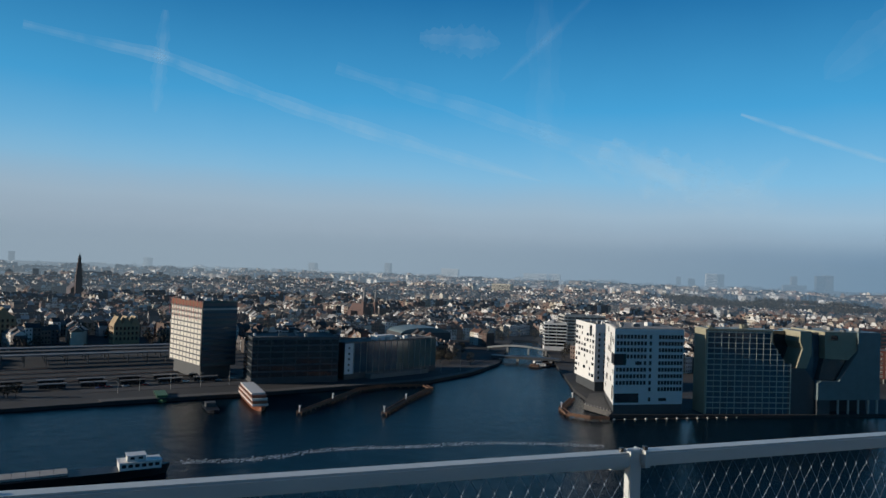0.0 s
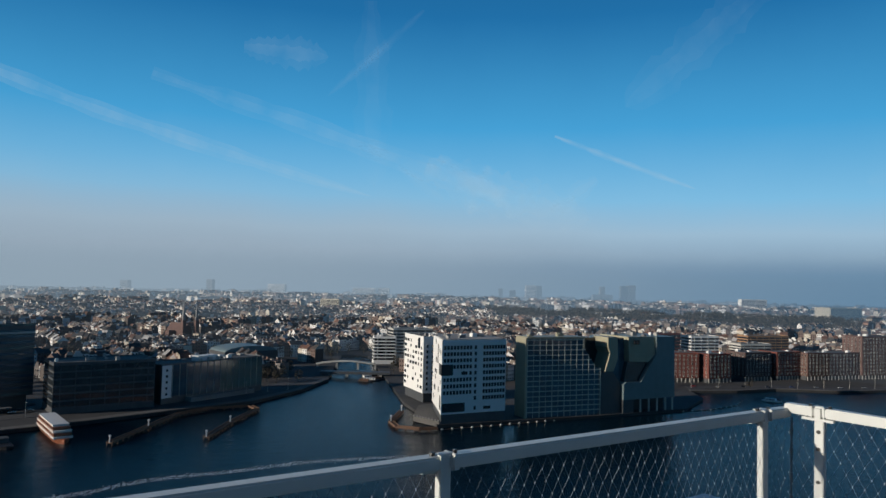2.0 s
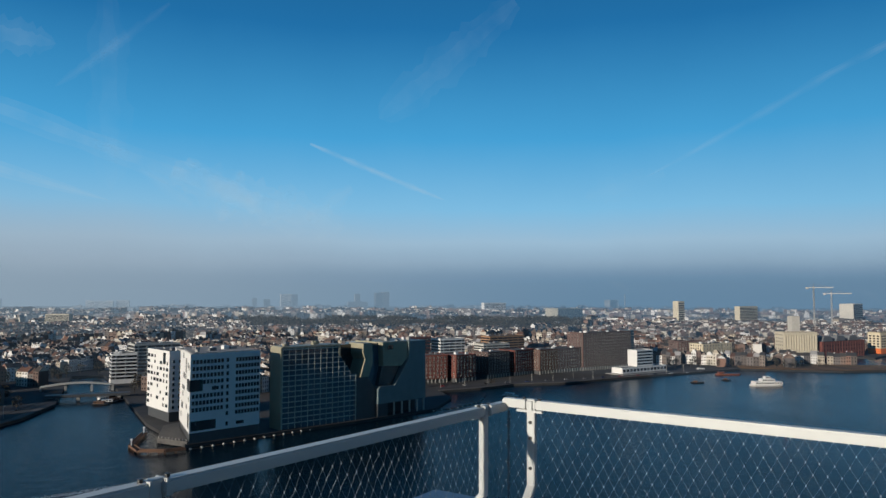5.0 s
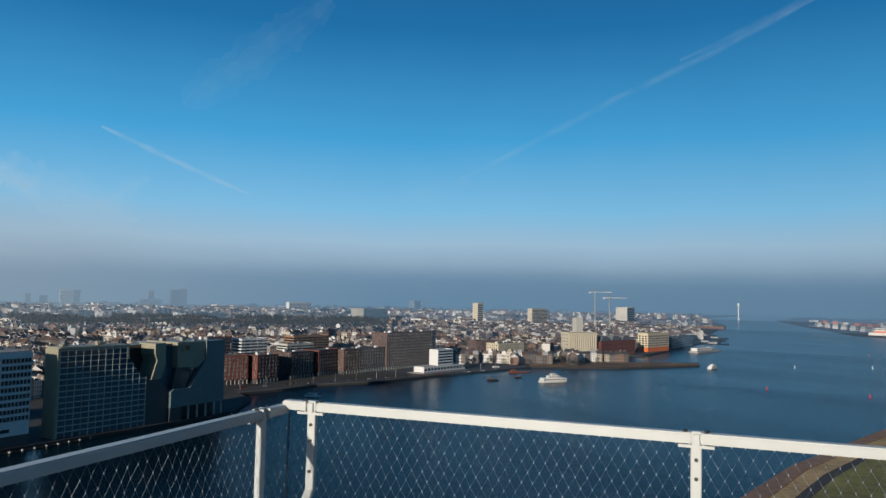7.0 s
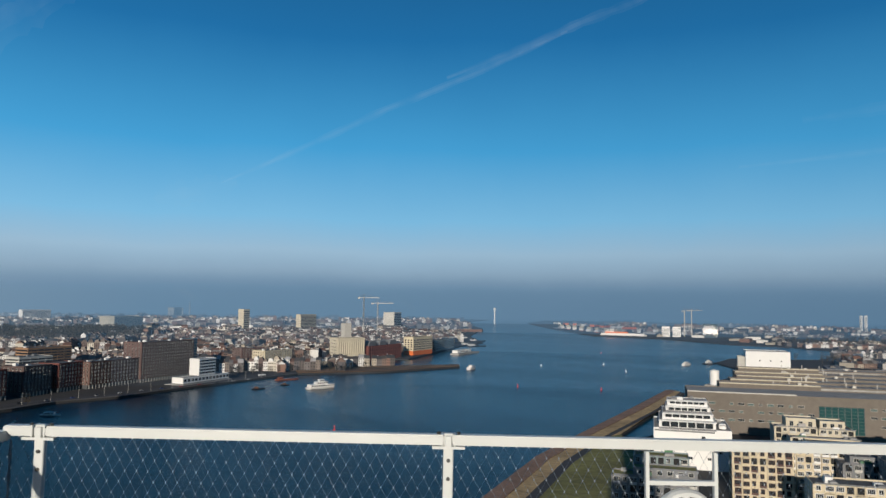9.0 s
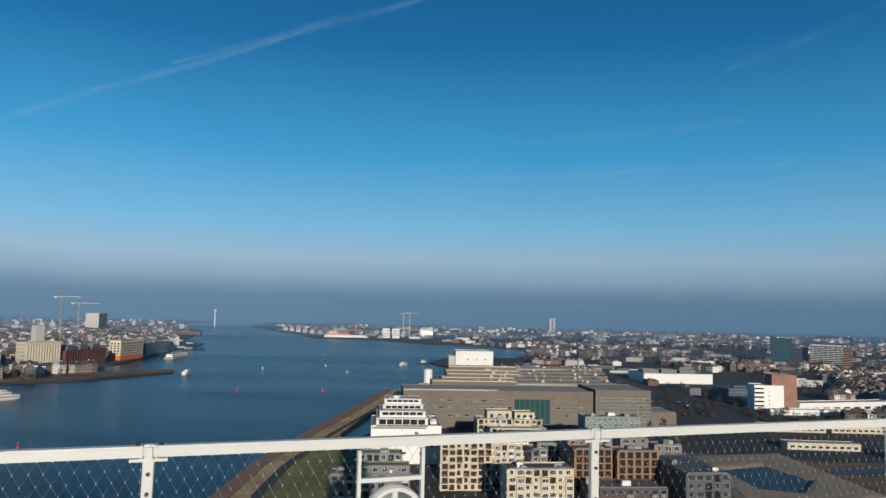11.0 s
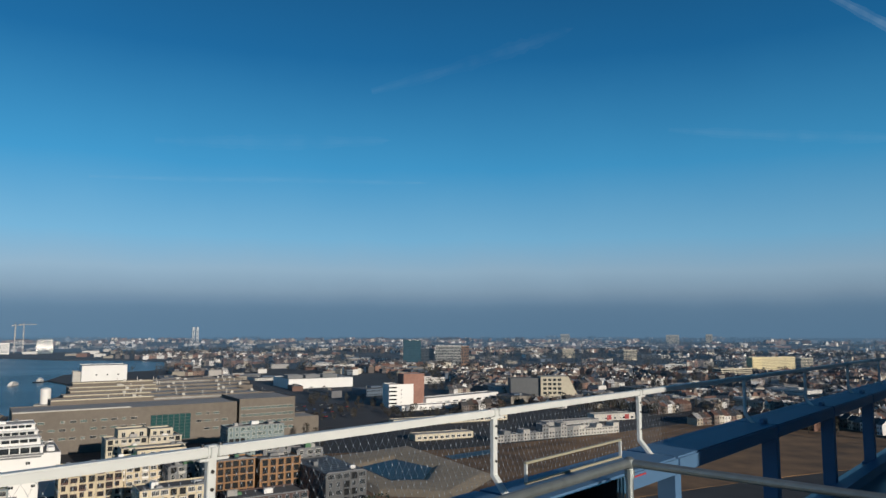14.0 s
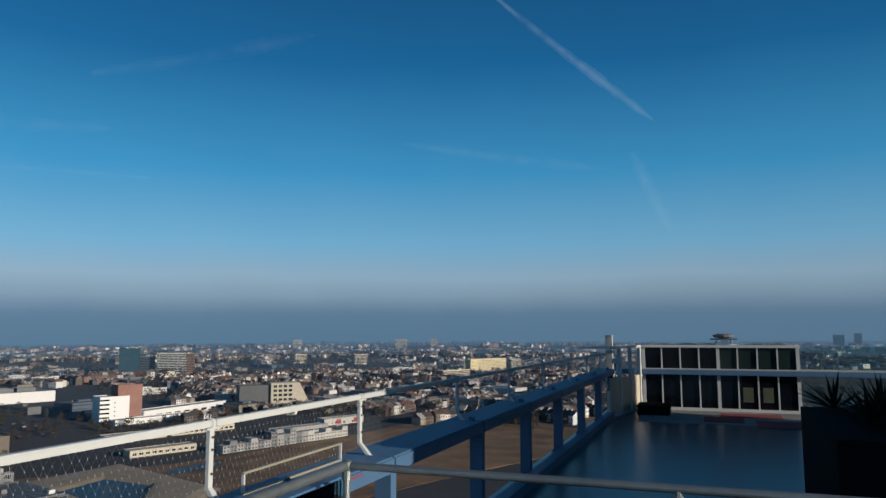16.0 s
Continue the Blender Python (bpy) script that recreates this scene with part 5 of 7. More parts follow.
# ---- near bank: research campus ----
def campus():
    r = thing("research_centre", "long stepped taupe brick laboratory with a teal glass front", "laboratory", -178, 543, rz=20.6)
    w, d, h = 152, 46, 29.5
    parapet_box("wall", r, w, d, h, TAUPE, ROOFGREY)
    ribbon(r, "front", (w, d), 0, 74, h, 0.8, PALECON, 0.1, "coping")
    for j, z in enumerate((9.5, 15.5, 21.0)):
        for i in range(22):
            if (i * 7 + j * 3) % 9 and not (84 < 4 + i * 6.6 < 120):
                windows(r, "front", (w, d), [4 + i * 6.6], [z], 4.4 if (i + j) % 3 else 2.6, 1.8, PALECON, GLASS if (i + j) % 2 else PALEGLASS, bars=2)
    bm = bmesh.new()
    box(bm, 88, 117, -0.15, 0, 4, 23)
    g_ = part("glass_front", bm, TEALGLASS, r, "teal glass curtain wall")
    for i in range(9):
        bm = bmesh.new()
        box(bm, 88, 117, -0.35, -0.15, 4 + i * 2.3, 4.35 + i * 2.3)
        part("transom", bm, PALEGLASS, g_)
    for i in range(8):
        bm = bmesh.new()
        box(bm, 88 + i * 4.1, 88.3 + i * 4.1, -0.4, -0.15, 4, 23)
        part("mullion", bm, DARKCON, g_)
    r2 = thing("research_wing", "taupe brick wing with pale window bands", "laboratory", -34, 598, rz=20.6)
    parapet_box("wall", r2, 46, 50, 31, TAUPE, ROOFGREY)
    windows(r2, "front", (46, 50), spread(1, 45, 9), [6, 11.5, 17, 22.5], 4.0, 2.2, PALECON, PALEGLASS, bars=2)
    parapet_box("low_wing", r2, 22, 30, 14, TAUPE, ROOFGREY, x0=46, y0=2)
    windows(r2, "right", (46, 50), spread(1, 49, 9), [17, 22.5], 4.0, 2.2, PALECON, PALEGLASS, bars=2)
    rng = random.Random(21)
    for x, y, w_, z in ((-176, 617, 168, 30.0), (-176, 650, 150, 30.5), (-180, 684, 160, 31.0), (-190, 718, 166, 31.5), (-196, 752, 160, 33.0)):
        rr = thing("research_wing", "long taupe roof step with pale copings and vents", "laboratory", x, y, rz=20.6, group="laboratory roof steps")
        parapet_box("wall", rr, w_, 26, z, TAUPE, ROOFGREY)
        ribbon(rr, "front", (w_, 26), 0, w_ * 0.45, z, 0.9, CREAM, 0.1, "coping")
        ribbon(rr, "front", (w_, 26), w_ * 0.45, w_ * 0.8, z - 2.6, 1.5, ROOFGREY, 0.6, "duct")
        for k in range(11):
            bm = bmesh.new()
            xx, yy = rng.uniform(w_ * 0.25, w_ * 0.97), rng.uniform(4, 22)
            if rng.random() < 0.6:
                tube(bm, (xx, yy, z - 0.7), (xx, yy, z + rng.uniform(2, 4.2)), 0.38, n=8)
                tube(bm, (xx, yy, z + 1.5), (xx, yy, z + 1.8), 0.5, n=8)
            else:
                box(bm, xx, xx + 2.6, yy, yy + 2.0, z - 0.7, z + 1.0)
                box(bm, xx + 0.4, xx + 2.2, yy + 0.4, yy + 1.6, z + 1, z + 1.3)
            part("vent", bm, PALECON, rr)
    r3 = thing("plant_building", "plain off-white windowless block with few small openings", "plant building", -236, 940, rz=18)
    parapet_box("wall", r3, 50, 40, 40, WHITE, ROOFGREY)
    windows(r3, "front", (50, 40), [16, 28, 40], [12, 20, 28], 1.6, 1.6, SLATE, GLASS)
    parapet_box("annex", r3, 9, 20, 33, PALECON, ROOFGREY, x0=-9, y0=6)
    r4 = thing("water_tank", "white cylindrical tank on a grey base at the quay", "tank", -222, 762, rz=0)
    bm = bmesh.new()
    lathe(bm, [(4.6, 14), (4.6, 27.5), (4.0, 28.5), (1.0, 29.3)], 20)
    part("tank", bm, WHITE, r4)
    parapet_box("base", r4, 16, 14, 14, CONCRETE, x0=-8, y0=-7)
    for k in range(5):
        rr = thing("quay_shed", "small grey service shed on the campus quay", "shed", -214 + 5 * k, 690 + 30 * k % 90, rz=20)
        parapet_box("wall", rr, 10 + k, 8, 9 + 2 * (k % 3), CONCRETE if k % 2 else WHITE, ROOFGREY)


campus()


# ---- near bank: apartment quarter ----
def apartments(label, x, y, w, d, h, wall_m, frame_m=WHITE, rot=20.6, floors=None, steps=(), balc=True, glass_m=GLASS, seed=1, roof=ROOFING):
    """Flats with a setback or two on the roof, paired windows, balconies with railings, roof clutter."""
    rng = random.Random(seed)
    r = thing("apartment_building", label, "apartment building", x, y, rz=rot)
    parapet_box("wall", r, w, d, h, wall_m, roof)
    n = floors or max(3, int(h / 3.1))
    st = h / n
    cols = max(3, int(w / 3.6))
    xs = spread(0.5, w - 0.5, cols)
    for j in range(n):
        for i, xx in enumerate(xs):
            q = rng.random()
            if wall_m is WHITE and (q < 0.42 or 0.5 < q < 0.62):
                continue  # plain white wall between the terraces
            bay = wall_m in (OFFWHITE, CREAM) and i % 3 == 1
            if bay and 0 < j < n - 1:
                bm = bmesh.new()
                box(bm, xx - 1.75, xx + 1.75, -1.3, 0, j * st - 0.1, (j + 1) * st - 0.1)
                box(bm, xx - 1.85, xx + 1.85, -1.42, 0, (j + 1) * st - 0.22, (j + 1) * st - 0.1)
                b = part("bay", bm, wall_m, r)
                shared("window", window_mesh(2.9, st * 0.62, frame_m, glass_m, bars=3), b, pose(xx, -1.3, j * st + 0.7))
                continue
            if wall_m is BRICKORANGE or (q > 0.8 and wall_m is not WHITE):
                # dark sheet on the wall face paints a recess's shade; nothing is cut in
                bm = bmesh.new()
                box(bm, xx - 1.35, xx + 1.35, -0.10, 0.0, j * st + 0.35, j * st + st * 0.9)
                lg = part("loggia", bm, LOGGIASHADE, r)
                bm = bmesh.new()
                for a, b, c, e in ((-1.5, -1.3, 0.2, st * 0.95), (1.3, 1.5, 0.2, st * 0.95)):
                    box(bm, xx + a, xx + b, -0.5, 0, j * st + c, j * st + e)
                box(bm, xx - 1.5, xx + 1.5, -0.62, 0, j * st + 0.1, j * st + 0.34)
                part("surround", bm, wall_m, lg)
                continue
            windows(r, "front", (w, d), [xx + (q - 0.5) * 0.7], [j * st + 0.75], 1.8 if q < 0.5 else 3.0, st * 0.66, frame_m, glass_m, bars=1 if q < 0.5 else 3)
            if balc and q > 0.5 and j:
                bm = bmesh.new()
                box(bm, xx - 1.5, xx + 1.5, -1.3, 0, j * st + 0.1, j * st + 0.3)
                b = part("balcony", bm, PALECON, r)
                bm = bmesh.new()
                box(bm, xx - 1.5, xx + 1.5, -1.3, -1.24, j * st + 0.3, j * st + 1.3)
                part("balustrade", bm, wall_m if q > 0.85 else frame_m, b)
    ds = max(2, int(d / 4.5))
    for face in ("left", "right"):
        windows(r, face, (w, d), spread(0.8, d - 0.8, ds)[::2 if wall_m is WHITE else 1], [j * st + 0.75 for j in range(n)], 1.3, st * 0.6, frame_m, glass_m, bars=1)
    z = h
    for a, b, c, e, hh in steps:
        parapet_box("setback", r, (b - a) * w, (e - c) * d, z + hh, wall_m, roof, x0=a * w, y0=c * d, z0=z - 0.7)
        m_ = window_mesh(2.2, hh * 0.62, frame_m, glass_m, bars=1)
        for xx in spread(a * w + 0.5, b * w - 0.5, max(2, int((b - a) * w / 4))):
            shared("window", m_, r, pose(xx, c * d, z + 0.2))
        z += hh
    roof_plant(r, rng, 1, max(7, w - 1), 1, max(6, d - 1), z - 0.6 if not steps else h - 0.6, max(2, int(w / 7)), (SLATE, WHITE, CONCRETE, GREENPAINT))
    for k in range(int(w / 3)):
        bm = bmesh.new()
        xx = 1 + 3 * k
        box(bm, xx, xx + 2.8, 0.45, 0.5, h, h + 0.55)
        part("roof_rail", bm, SLATE, r)
    return r


def white_terraces():
    """Ship-like white flats: blank lower walls, then terraces stepping back under thin white slabs."""
    r = thing("apartment_building", "white stepped apartment building with roof terraces", "apartment building", -154, 410, rz=20.6)
    parapet_box("wall", r, 42, 44, 22.5, WHITE, ROOFGREY)
    for x, z in ((9, 13.2), (12, 13.2), (15, 13.2), (18.5, 13.2), (26, 13.2), (29, 13.2), (8, 5.5), (14, 5.5), (20, 5.5), (30, 5.5), (36, 9.3), (27, 17.2)):
        windows(r, "front", (42, 44), [x], [z], 2.3, 1.7, WHITE, GLASS, bars=1)
    for j in range(6):
        windows(r, "left", (42, 44), spread(3, 41, 7), [2.2 + j * 3.3], 1.5, 1.8, WHITE, GLASS)
    # slate strip laid on the wall paints the shadow line below the tiers
    ribbon(r, "front", (42, 44), 0.5, 33, 20.6, 0.9, SLATE, 0.06, "shadow_gap")
    z = 21.9
    for k, (x0, x1, y0, h) in enumerate(((3, 34, 5, 4.4), (5, 33, 13, 3.2), (7, 32, 20, 3.0), (8, 31, 27, 2.8))):
        parapet_box("tier", r, x1 - x0, 42 - y0, z + h, WHITE, ROOFGREY, x0=x0, y0=y0, z0=z, rim=0.3)
        bm = bmesh.new()
        box(bm, x0 + 1.2, x1 - 1.2, y0 - 0.08, y0, z + 0.5, z + h - 1.0)
        part("ribbon_window", bm, GLASS, r)
        for i in range(7):
            bm = bmesh.new()
            x = x0 + 1.4 + i * (x1 - x0 - 2.8) / 6
            box(bm, x - 0.22, x + 0.22, y0 - 2.6, y0, z + 0.2, z + h - 0.5)
            part("fin", bm, WHITE, r)
        bm = bmesh.new()
        box(bm, x0 - 0.4, x1 + 0.4, y0 - 2.8, y0 + 0.2, z + h - 0.5, z + h - 0.1)
        part("canopy", bm, WHITE, r)
        bm = bmesh.new()
        box(bm, x0, x1, y0 - 5.2, y0 - 5.05, z - 0.1, z + 1.0)
        part("balustrade", bm, WHITE if k % 2 else SLATE, r)
        z += h
    roof_plant(r, random.Random(2), 10, 28, 30, 40, z - 0.2, 4)
    roof_plant(r, random.Random(3), 34.5, 41, 4, 40, 22, 6, (SLATE, CONCRETE, WHITE))


white_terraces()
apartments("grey-green low apartments with a planted roof", -133, 303, 36, 14, 17.5, SLATE, PALECON, steps=((0.25, 1.0, 0.3, 1.0, 3.2),), seed=4, roof=GRASS)
apartments("grey-green sloped-roof apartments beside the lawn", -140, 345, 26, 14, 18.5, GREENGREY, PALECON, seed=5, roof=GRASS)
apartments("cream brick apartments with projecting bays", -98, 362, 27, 15, 24.5, OFFWHITE, BRICKBROWN, seed=6)
apartments("cream apartments with bay windows", -79, 386, 34, 15, 23.8, OFFWHITE, WHITE, steps=((0.3, 1.0, 0.3, 1.0, 2.8),), seed=7)
apartments("pale yellow apartments with wide white windows", -56, 319, 30, 16, 22.5, OFFWHITE, WHITE, seed=8, balc=False)
apartments("pale stone apartments with a glazed penthouse", -96, 440, 22, 16, 25.5, CREAM, PALECON, steps=((0.3, 1.0, 0.25, 1.0, 4.6),), seed=9, roof=ROOFGREY)
apartments("pale stone apartments with a roof garden", -75, 449, 18, 18, 25.0, CREAM, PALECON, steps=((0.1, 0.8, 0.35, 1.0, 3.8),), seed=10, roof=GREENGREY)
apartments("long low pale stone apartments", -84, 421, 33, 12, 23.5, CREAM, WHITE, seed=11, balc=False)
apartments("slate grey apartments with square windows", -54, 380, 20, 14, 20.5, SLATE, PALECON, steps=((0.2, 0.9, 0.3, 1.0, 2.9),), seed=12)
apartments("slate grey apartments with roof boxes", -36, 374, 17, 14, 24.5, SLATE, PALECON, steps=((0.1, 0.7, 0.2, 1.0, 3.0),), seed=13)
apartments("orange brick apartments with deep windows", -29, 344, 18, 14, 28.6, BRICKORANGE, BRICKORANGE, seed=14, balc=False)
apartments("orange brick apartments with deep windows", -10, 352, 20, 14, 27.5, BRICKORANGE, BRICKORANGE, seed=15, balc=False)
apartments("slate grey upper flats with tall windows", -9, 366, 14, 12, 31.4, SLATE, PALECON, seed=16, balc=False)
apartments("slate grey cube-shaped flats", 7, 375, 14, 12, 27.6, SLATE, PALECON, seed=17, balc=False)
apartments("dark low apartments with a solar roof", 19, 330, 20, 44, 24.0, DARKCON, SLATE, seed=18, balc=False)
apartments("grey-green glazed flats with pale window frames", -33, 469, 36, 16, 26.6, GREENGREY, PALECON, seed=19, balc=False, glass_m=PALEGLASS, roof=ROOFING)
apartments("dark brick courtyard flats", -20, 320, 34, 18, 17, BRICKDARK, SLATE, seed=20)
rr = thing("solar_roof", "rows of dark solar panels on a flat roof", "solar panels", 19, 330, 26.0, 20.6)
for i in range(5):
    for j in range(9):
        bm = bmesh.new()
        box(bm, 0.8 + i * 3.8, 4.2 + i * 3.8, 2 + j * 4.4, 5.2 + j * 4.4, -0.02, 0.08, 0, Matrix.Translation((0, 0, 0)))
        part("solar_panel", bm, DARKCON, rr)


# ---- more landmarks of the near bank ----
r = thing("white_and_brick_office", "white and brown office with open stair slots", "office building", 110, 779, rz=10)
parapet_box("wall", r, 28, 22, 25.5, WHITE, ROOFGREY)
parapet_box("brick_tower", r, 24, 20, 36, mat("pink_brown_brick", (0.30, 0.16, 0.125), 0.9, 0.25, 0.6), ROOFGREY, x0=18, y0=4)
for i in range(5):
    ribbon(r, "front", (28, 22), 0.0, 9, 4.5 + i * 4.2, 1.6, GLASS, 0.1, "ribbon_window")
windows(r, "front", (28, 22), [14], [6 + 4.2 * i for i in range(4)], 1.4, 1.2, WHITE, GLASS)
r = thing("white_hall", "long low white hall with a flat roof", "hall", 152, 786, rz=32.4)
parapet_box("wall", r, 120, 18, 9, WHITE, ROOFGREY)
for i in range(9):
    windows(r, "front", (120, 18), [7 + 13 * i], [2], 8, 2.4, SLATE, GLASS, bars=3)
r = thing("white_hall", "low white annex in front of the long hall", "hall", 120, 752, rz=18)
parapet_box("wall", r, 90, 14, 5.5, WHITE, ROOFGREY)
r = thing("cream_office", "cream office with black windows and a slanting side", "office building", 304, 840, rz=-8)
bm = bmesh.new()
prism(bm, [(0, 0), (48, 0), (34, 27), (0, 27)], 0, 22)
part("wall", bm, CREAM, r)
windows(r, "front", (34, 22), spread(2, 26, 4), [6 + 5.2 * i for i in range(4)], 4.4, 3.2, CREAM, GLASS, bars=1)
parapet_box("wing", r, 36, 24, 25, DARKCON, x0=-36, y0=4)
r = thing("warehouse", "wide white warehouse with a stepped end", "warehouse", 6, 1036, rz=18)
parapet_box("wall", r, 96, 70, 13.5, WHITE, ROOFGREY)
for i in range(3):
    parapet_box("roof_box", r, 22, 20, 18, SLATE, ROOFGREY, x0=4 + 26 * i, y0=16, z0=13)
r = slab_office("teal_office_tower", "teal glass office tower with floor bands", 248, 1544, -11, 38, 30, 55, 13, TEALGLASS, BLUEGLASS)
slab_office("grey_office_tower", "broad grey office tower with concrete bands", 325, 1572, -11, 56, 24, 43, 11, PALECON, GLASS)
slab_office("brown_tower", "slim brown tower joined to the grey office", 381, 1560, -11, 16, 24, 42, 11, BRICKORANGE, GLASS)
slab_office("dark_office", "dark block behind the grey office", 292, 1600, -11, 34, 24, 36, 9, DARKCON, GLASS)
slab_office("yellow_housing_slab", "long sunlit yellow housing slab with a stair tower", 858, 1212, 8, 104, 16, 29, 8, mat("sunny_render", (0.78, 0.66, 0.38), 0.8, 0.1, 0.3), GLASS, band=2.4)
slab_office("yellow_housing_slab", "short cream yellow housing block", 985, 1240, 8, 30, 16, 26, 7, CREAM, GLASS)
slab_office("low_office", "low cream office with dark bands", 711, 1089, 12, 70, 20, 17, 4, CREAM, GLASS)
slab_office("pale_block", "plain pale flat-roofed office block", 737, 1860, 0, 34, 24, 24, 6, CREAM, GLASS)
slab_office("pale_block", "plain pale flat-roofed office block", 840, 1705, 0, 36, 24, 26, 6, CREAM, GLASS)
# container-like housing round the waste land
r = thing("modular_housing", "stacked grey and white modular housing with small dark windows", "modular housing", 160, 540, rz=15.4)
rng = random.Random(8)
for k in range(20):
    h = 5.6 + (2.8 if k % 3 == 1 else 0) + (2.8 if 6 < k < 13 else 0)
    parapet_box("module", r, 5.9, 9, h, PALECON if k > 12 else SLATE if k % 2 else CONCRETE, ROOFGREY, x0=k * 6, y0=0, rim=0.3)
    windows(r, "front", (120, 9), [k * 6 + 1.6, k * 6 + 4.2], [0.9 + 2.8 * i for i in range(int(h / 2.8))], 1.2, 1.3, SLATE, GLASS)
for k, (x, y, w, h, rot, m_) in enumerate(((95, 640, 52, 6, 14, CREAM), (150, 655, 60, 7, 14, CREAM), (222, 600, 56, 6, 14, CONCRETE), (284, 640, 46, 6.5, 10, PALECON), (100, 560, 50, 5, 12, CREAM))):
    r = thing("low_school", "low pale flat-roofed school block", "school", x, y, rz=rot, group="low blocks beside the waste land")
    parapet_box("wall", r, w, 12, h, m_, ROOFGREY, rim=0.4)
    windows(r, "front", (w, 12), spread(1, w - 1, int(w / 5)), [1.2], 3.2, 2.0, WHITE, GLASS, bars=1)
    if k == 3:
        for i in range(4):
            ribbon(r, "front", (w, 12), 4 + i * 10, 9 + i * 10, 0.8, 4.4, WORNRED if i % 2 else PALECON, 0.2, "panel")


# ---- far skyline ----
def far_tower(x, y, w, d, h, rot, m_, label, floors=10):
    r = thing("high_rise", label, "high-rise", x, y, rz=rot, group="far high-rises")
    parapet_box("wall", r, w, d, h, m_, ROOFGREY, rim=1.2)
    for i in range(floors):
        ribbon(r, "front", (w, d), 1, w - 1, 4 + i * (h - 6) / floors, (h - 6) / floors * 0.45, GLASS, 0.3, "ribbon_window")


for row in ((-4267, 533, 62, 30, 90, 92, WHITE), (-4262, 598, 32, 30, 88, 92, SLATE), (-4164, 1074, 40, 30, 100, 95, SLATE), (-4168, 1118, 42, 30, 104, 95, CONCRETE), (-4377, 451, 36, 30, 58, 92, SLATE),
            (-4340, 380, 26, 20, 66, 92, SLATE), (-4200, 960, 30, 24, 92, 95, CONCRETE), (-4120, 900, 120, 24, 46, 95, PALECON), (-3588, 1528, 141, 30, 46, 100, WHITE), (-3614, 2331, 70, 40, 62, 110, PALECON), (-2278, 1254, 137, 60, 42, 110, CREAM),
            (-1816, 1411, 26, 22, 72, 100, CREAM), (-1854, 1677, 87, 20, 55, 100, CREAM), (-1627, 1898, 70, 40, 66, 110, PALECON), (-730, 2391, 44, 40, 44, 20, BLUEGLASS), (-852, 2350, 25, 24, 32, 20, WHITE), (-820, 2362, 25, 24, 32, 20, WHITE),
            (-462, 3873, 12, 14, 72, 20, WHITE), (-444, 3880, 12, 14, 72, 20, WHITE), (1208, 3071, 40, 20, 46, -20, CREAM), (-4300, -1000, 110, 30, 60, 80, WHITE), (-4350, -500, 140, 30, 50, 85, WHITE), (-4350, -350, 70, 30, 52, 85, WHITE),
            (-3200, -3100, 40, 30, 70, 45, SLATE), (-3500, -2500, 60, 30, 62, 55, SLATE), (-3900, -1700, 50, 30, 66, 70, SLATE), (-4100, -1300, 36, 30, 80, 75, SLATE), (-2200, -350, 60, 30, 34, 80, CREAM), (1800, 3200, 60, 20, 40, -30, CREAM), (1950, 3100, 30, 20, 44, -30, CREAM),
            (2900, 2100, 30, 30, 66, -55, SLATE), (3300, 1800, 46, 30, 60, -60, SLATE), (3330, 1720, 30, 30, 66, -60, SLATE)):
    far_tower(*row, "pale or grey high-rise on the hazy skyline")
# smoke stacks, masts and cranes
for x, y, h in ((-3560, 2395, 96), (-3590, 2370, 60), (-1700, 2260, 40)):
    r = thing("chimney", "slender pale industrial chimney", "chimney", x, y, group="chimneys")
    bm = bmesh.new()
    tube(bm, (0, 0, 0), (0, 0, h), 4, 2.6, n=12)
    part("shaft", bm, PALECON, r)
r = thing("radar_tower", "white harbour traffic control tower", "tower", -2105, 3283)
bm = bmesh.new()
lathe(bm, [(5, 0), (3.2, 20), (3.2, 68), (7, 73), (7, 82), (2, 85)], 14)
part("shaft", bm, WHITE, r)
for x, y, h, a in ((-1296, 1389, 112, 20), (-1275, 1420, 98, 25), (-800, 2420, 88, 80), (-770, 2400, 90, 60)):
    r = thing("tower_crane", "slender tower crane with a long jib", "crane", x, y, rz=a, group="tower cranes")
    bm = bmesh.new()
    for ux in (-1, 1):
        for uy in (-1, 1):
            box(bm, ux - 0.3, ux + 0.3, uy - 0.3, uy + 0.3, 0, h)
    for k in range(int(h / 6)):
        box(bm, -1.2, 1.2, -1.2, -0.9, k * 6, k * 6 + 0.5)
    part("mast", bm, PALECON, r)
    bm = bmesh.new()
    box(bm, -18, 44, -0.9, 0.9, h - 3.6, h - 2.2)
    box(bm, -17, -12, -1.4, 1.4, h - 6, h - 2.2)
    part("jib", bm, PALECON, r)
    bm = bmesh.new()
    tube(bm, (0, 0, h + 6), (40, 0, h - 2.4), 0.25, n=4)
    tube(bm, (0, 0, h + 6), (-16, 0, h - 2.4), 0.25, n=4)
    tube(bm, (0, 0, h - 2.2), (0, 0, h + 6.2), 0.6, n=4)
    part("tie", bm, SLATE, r)


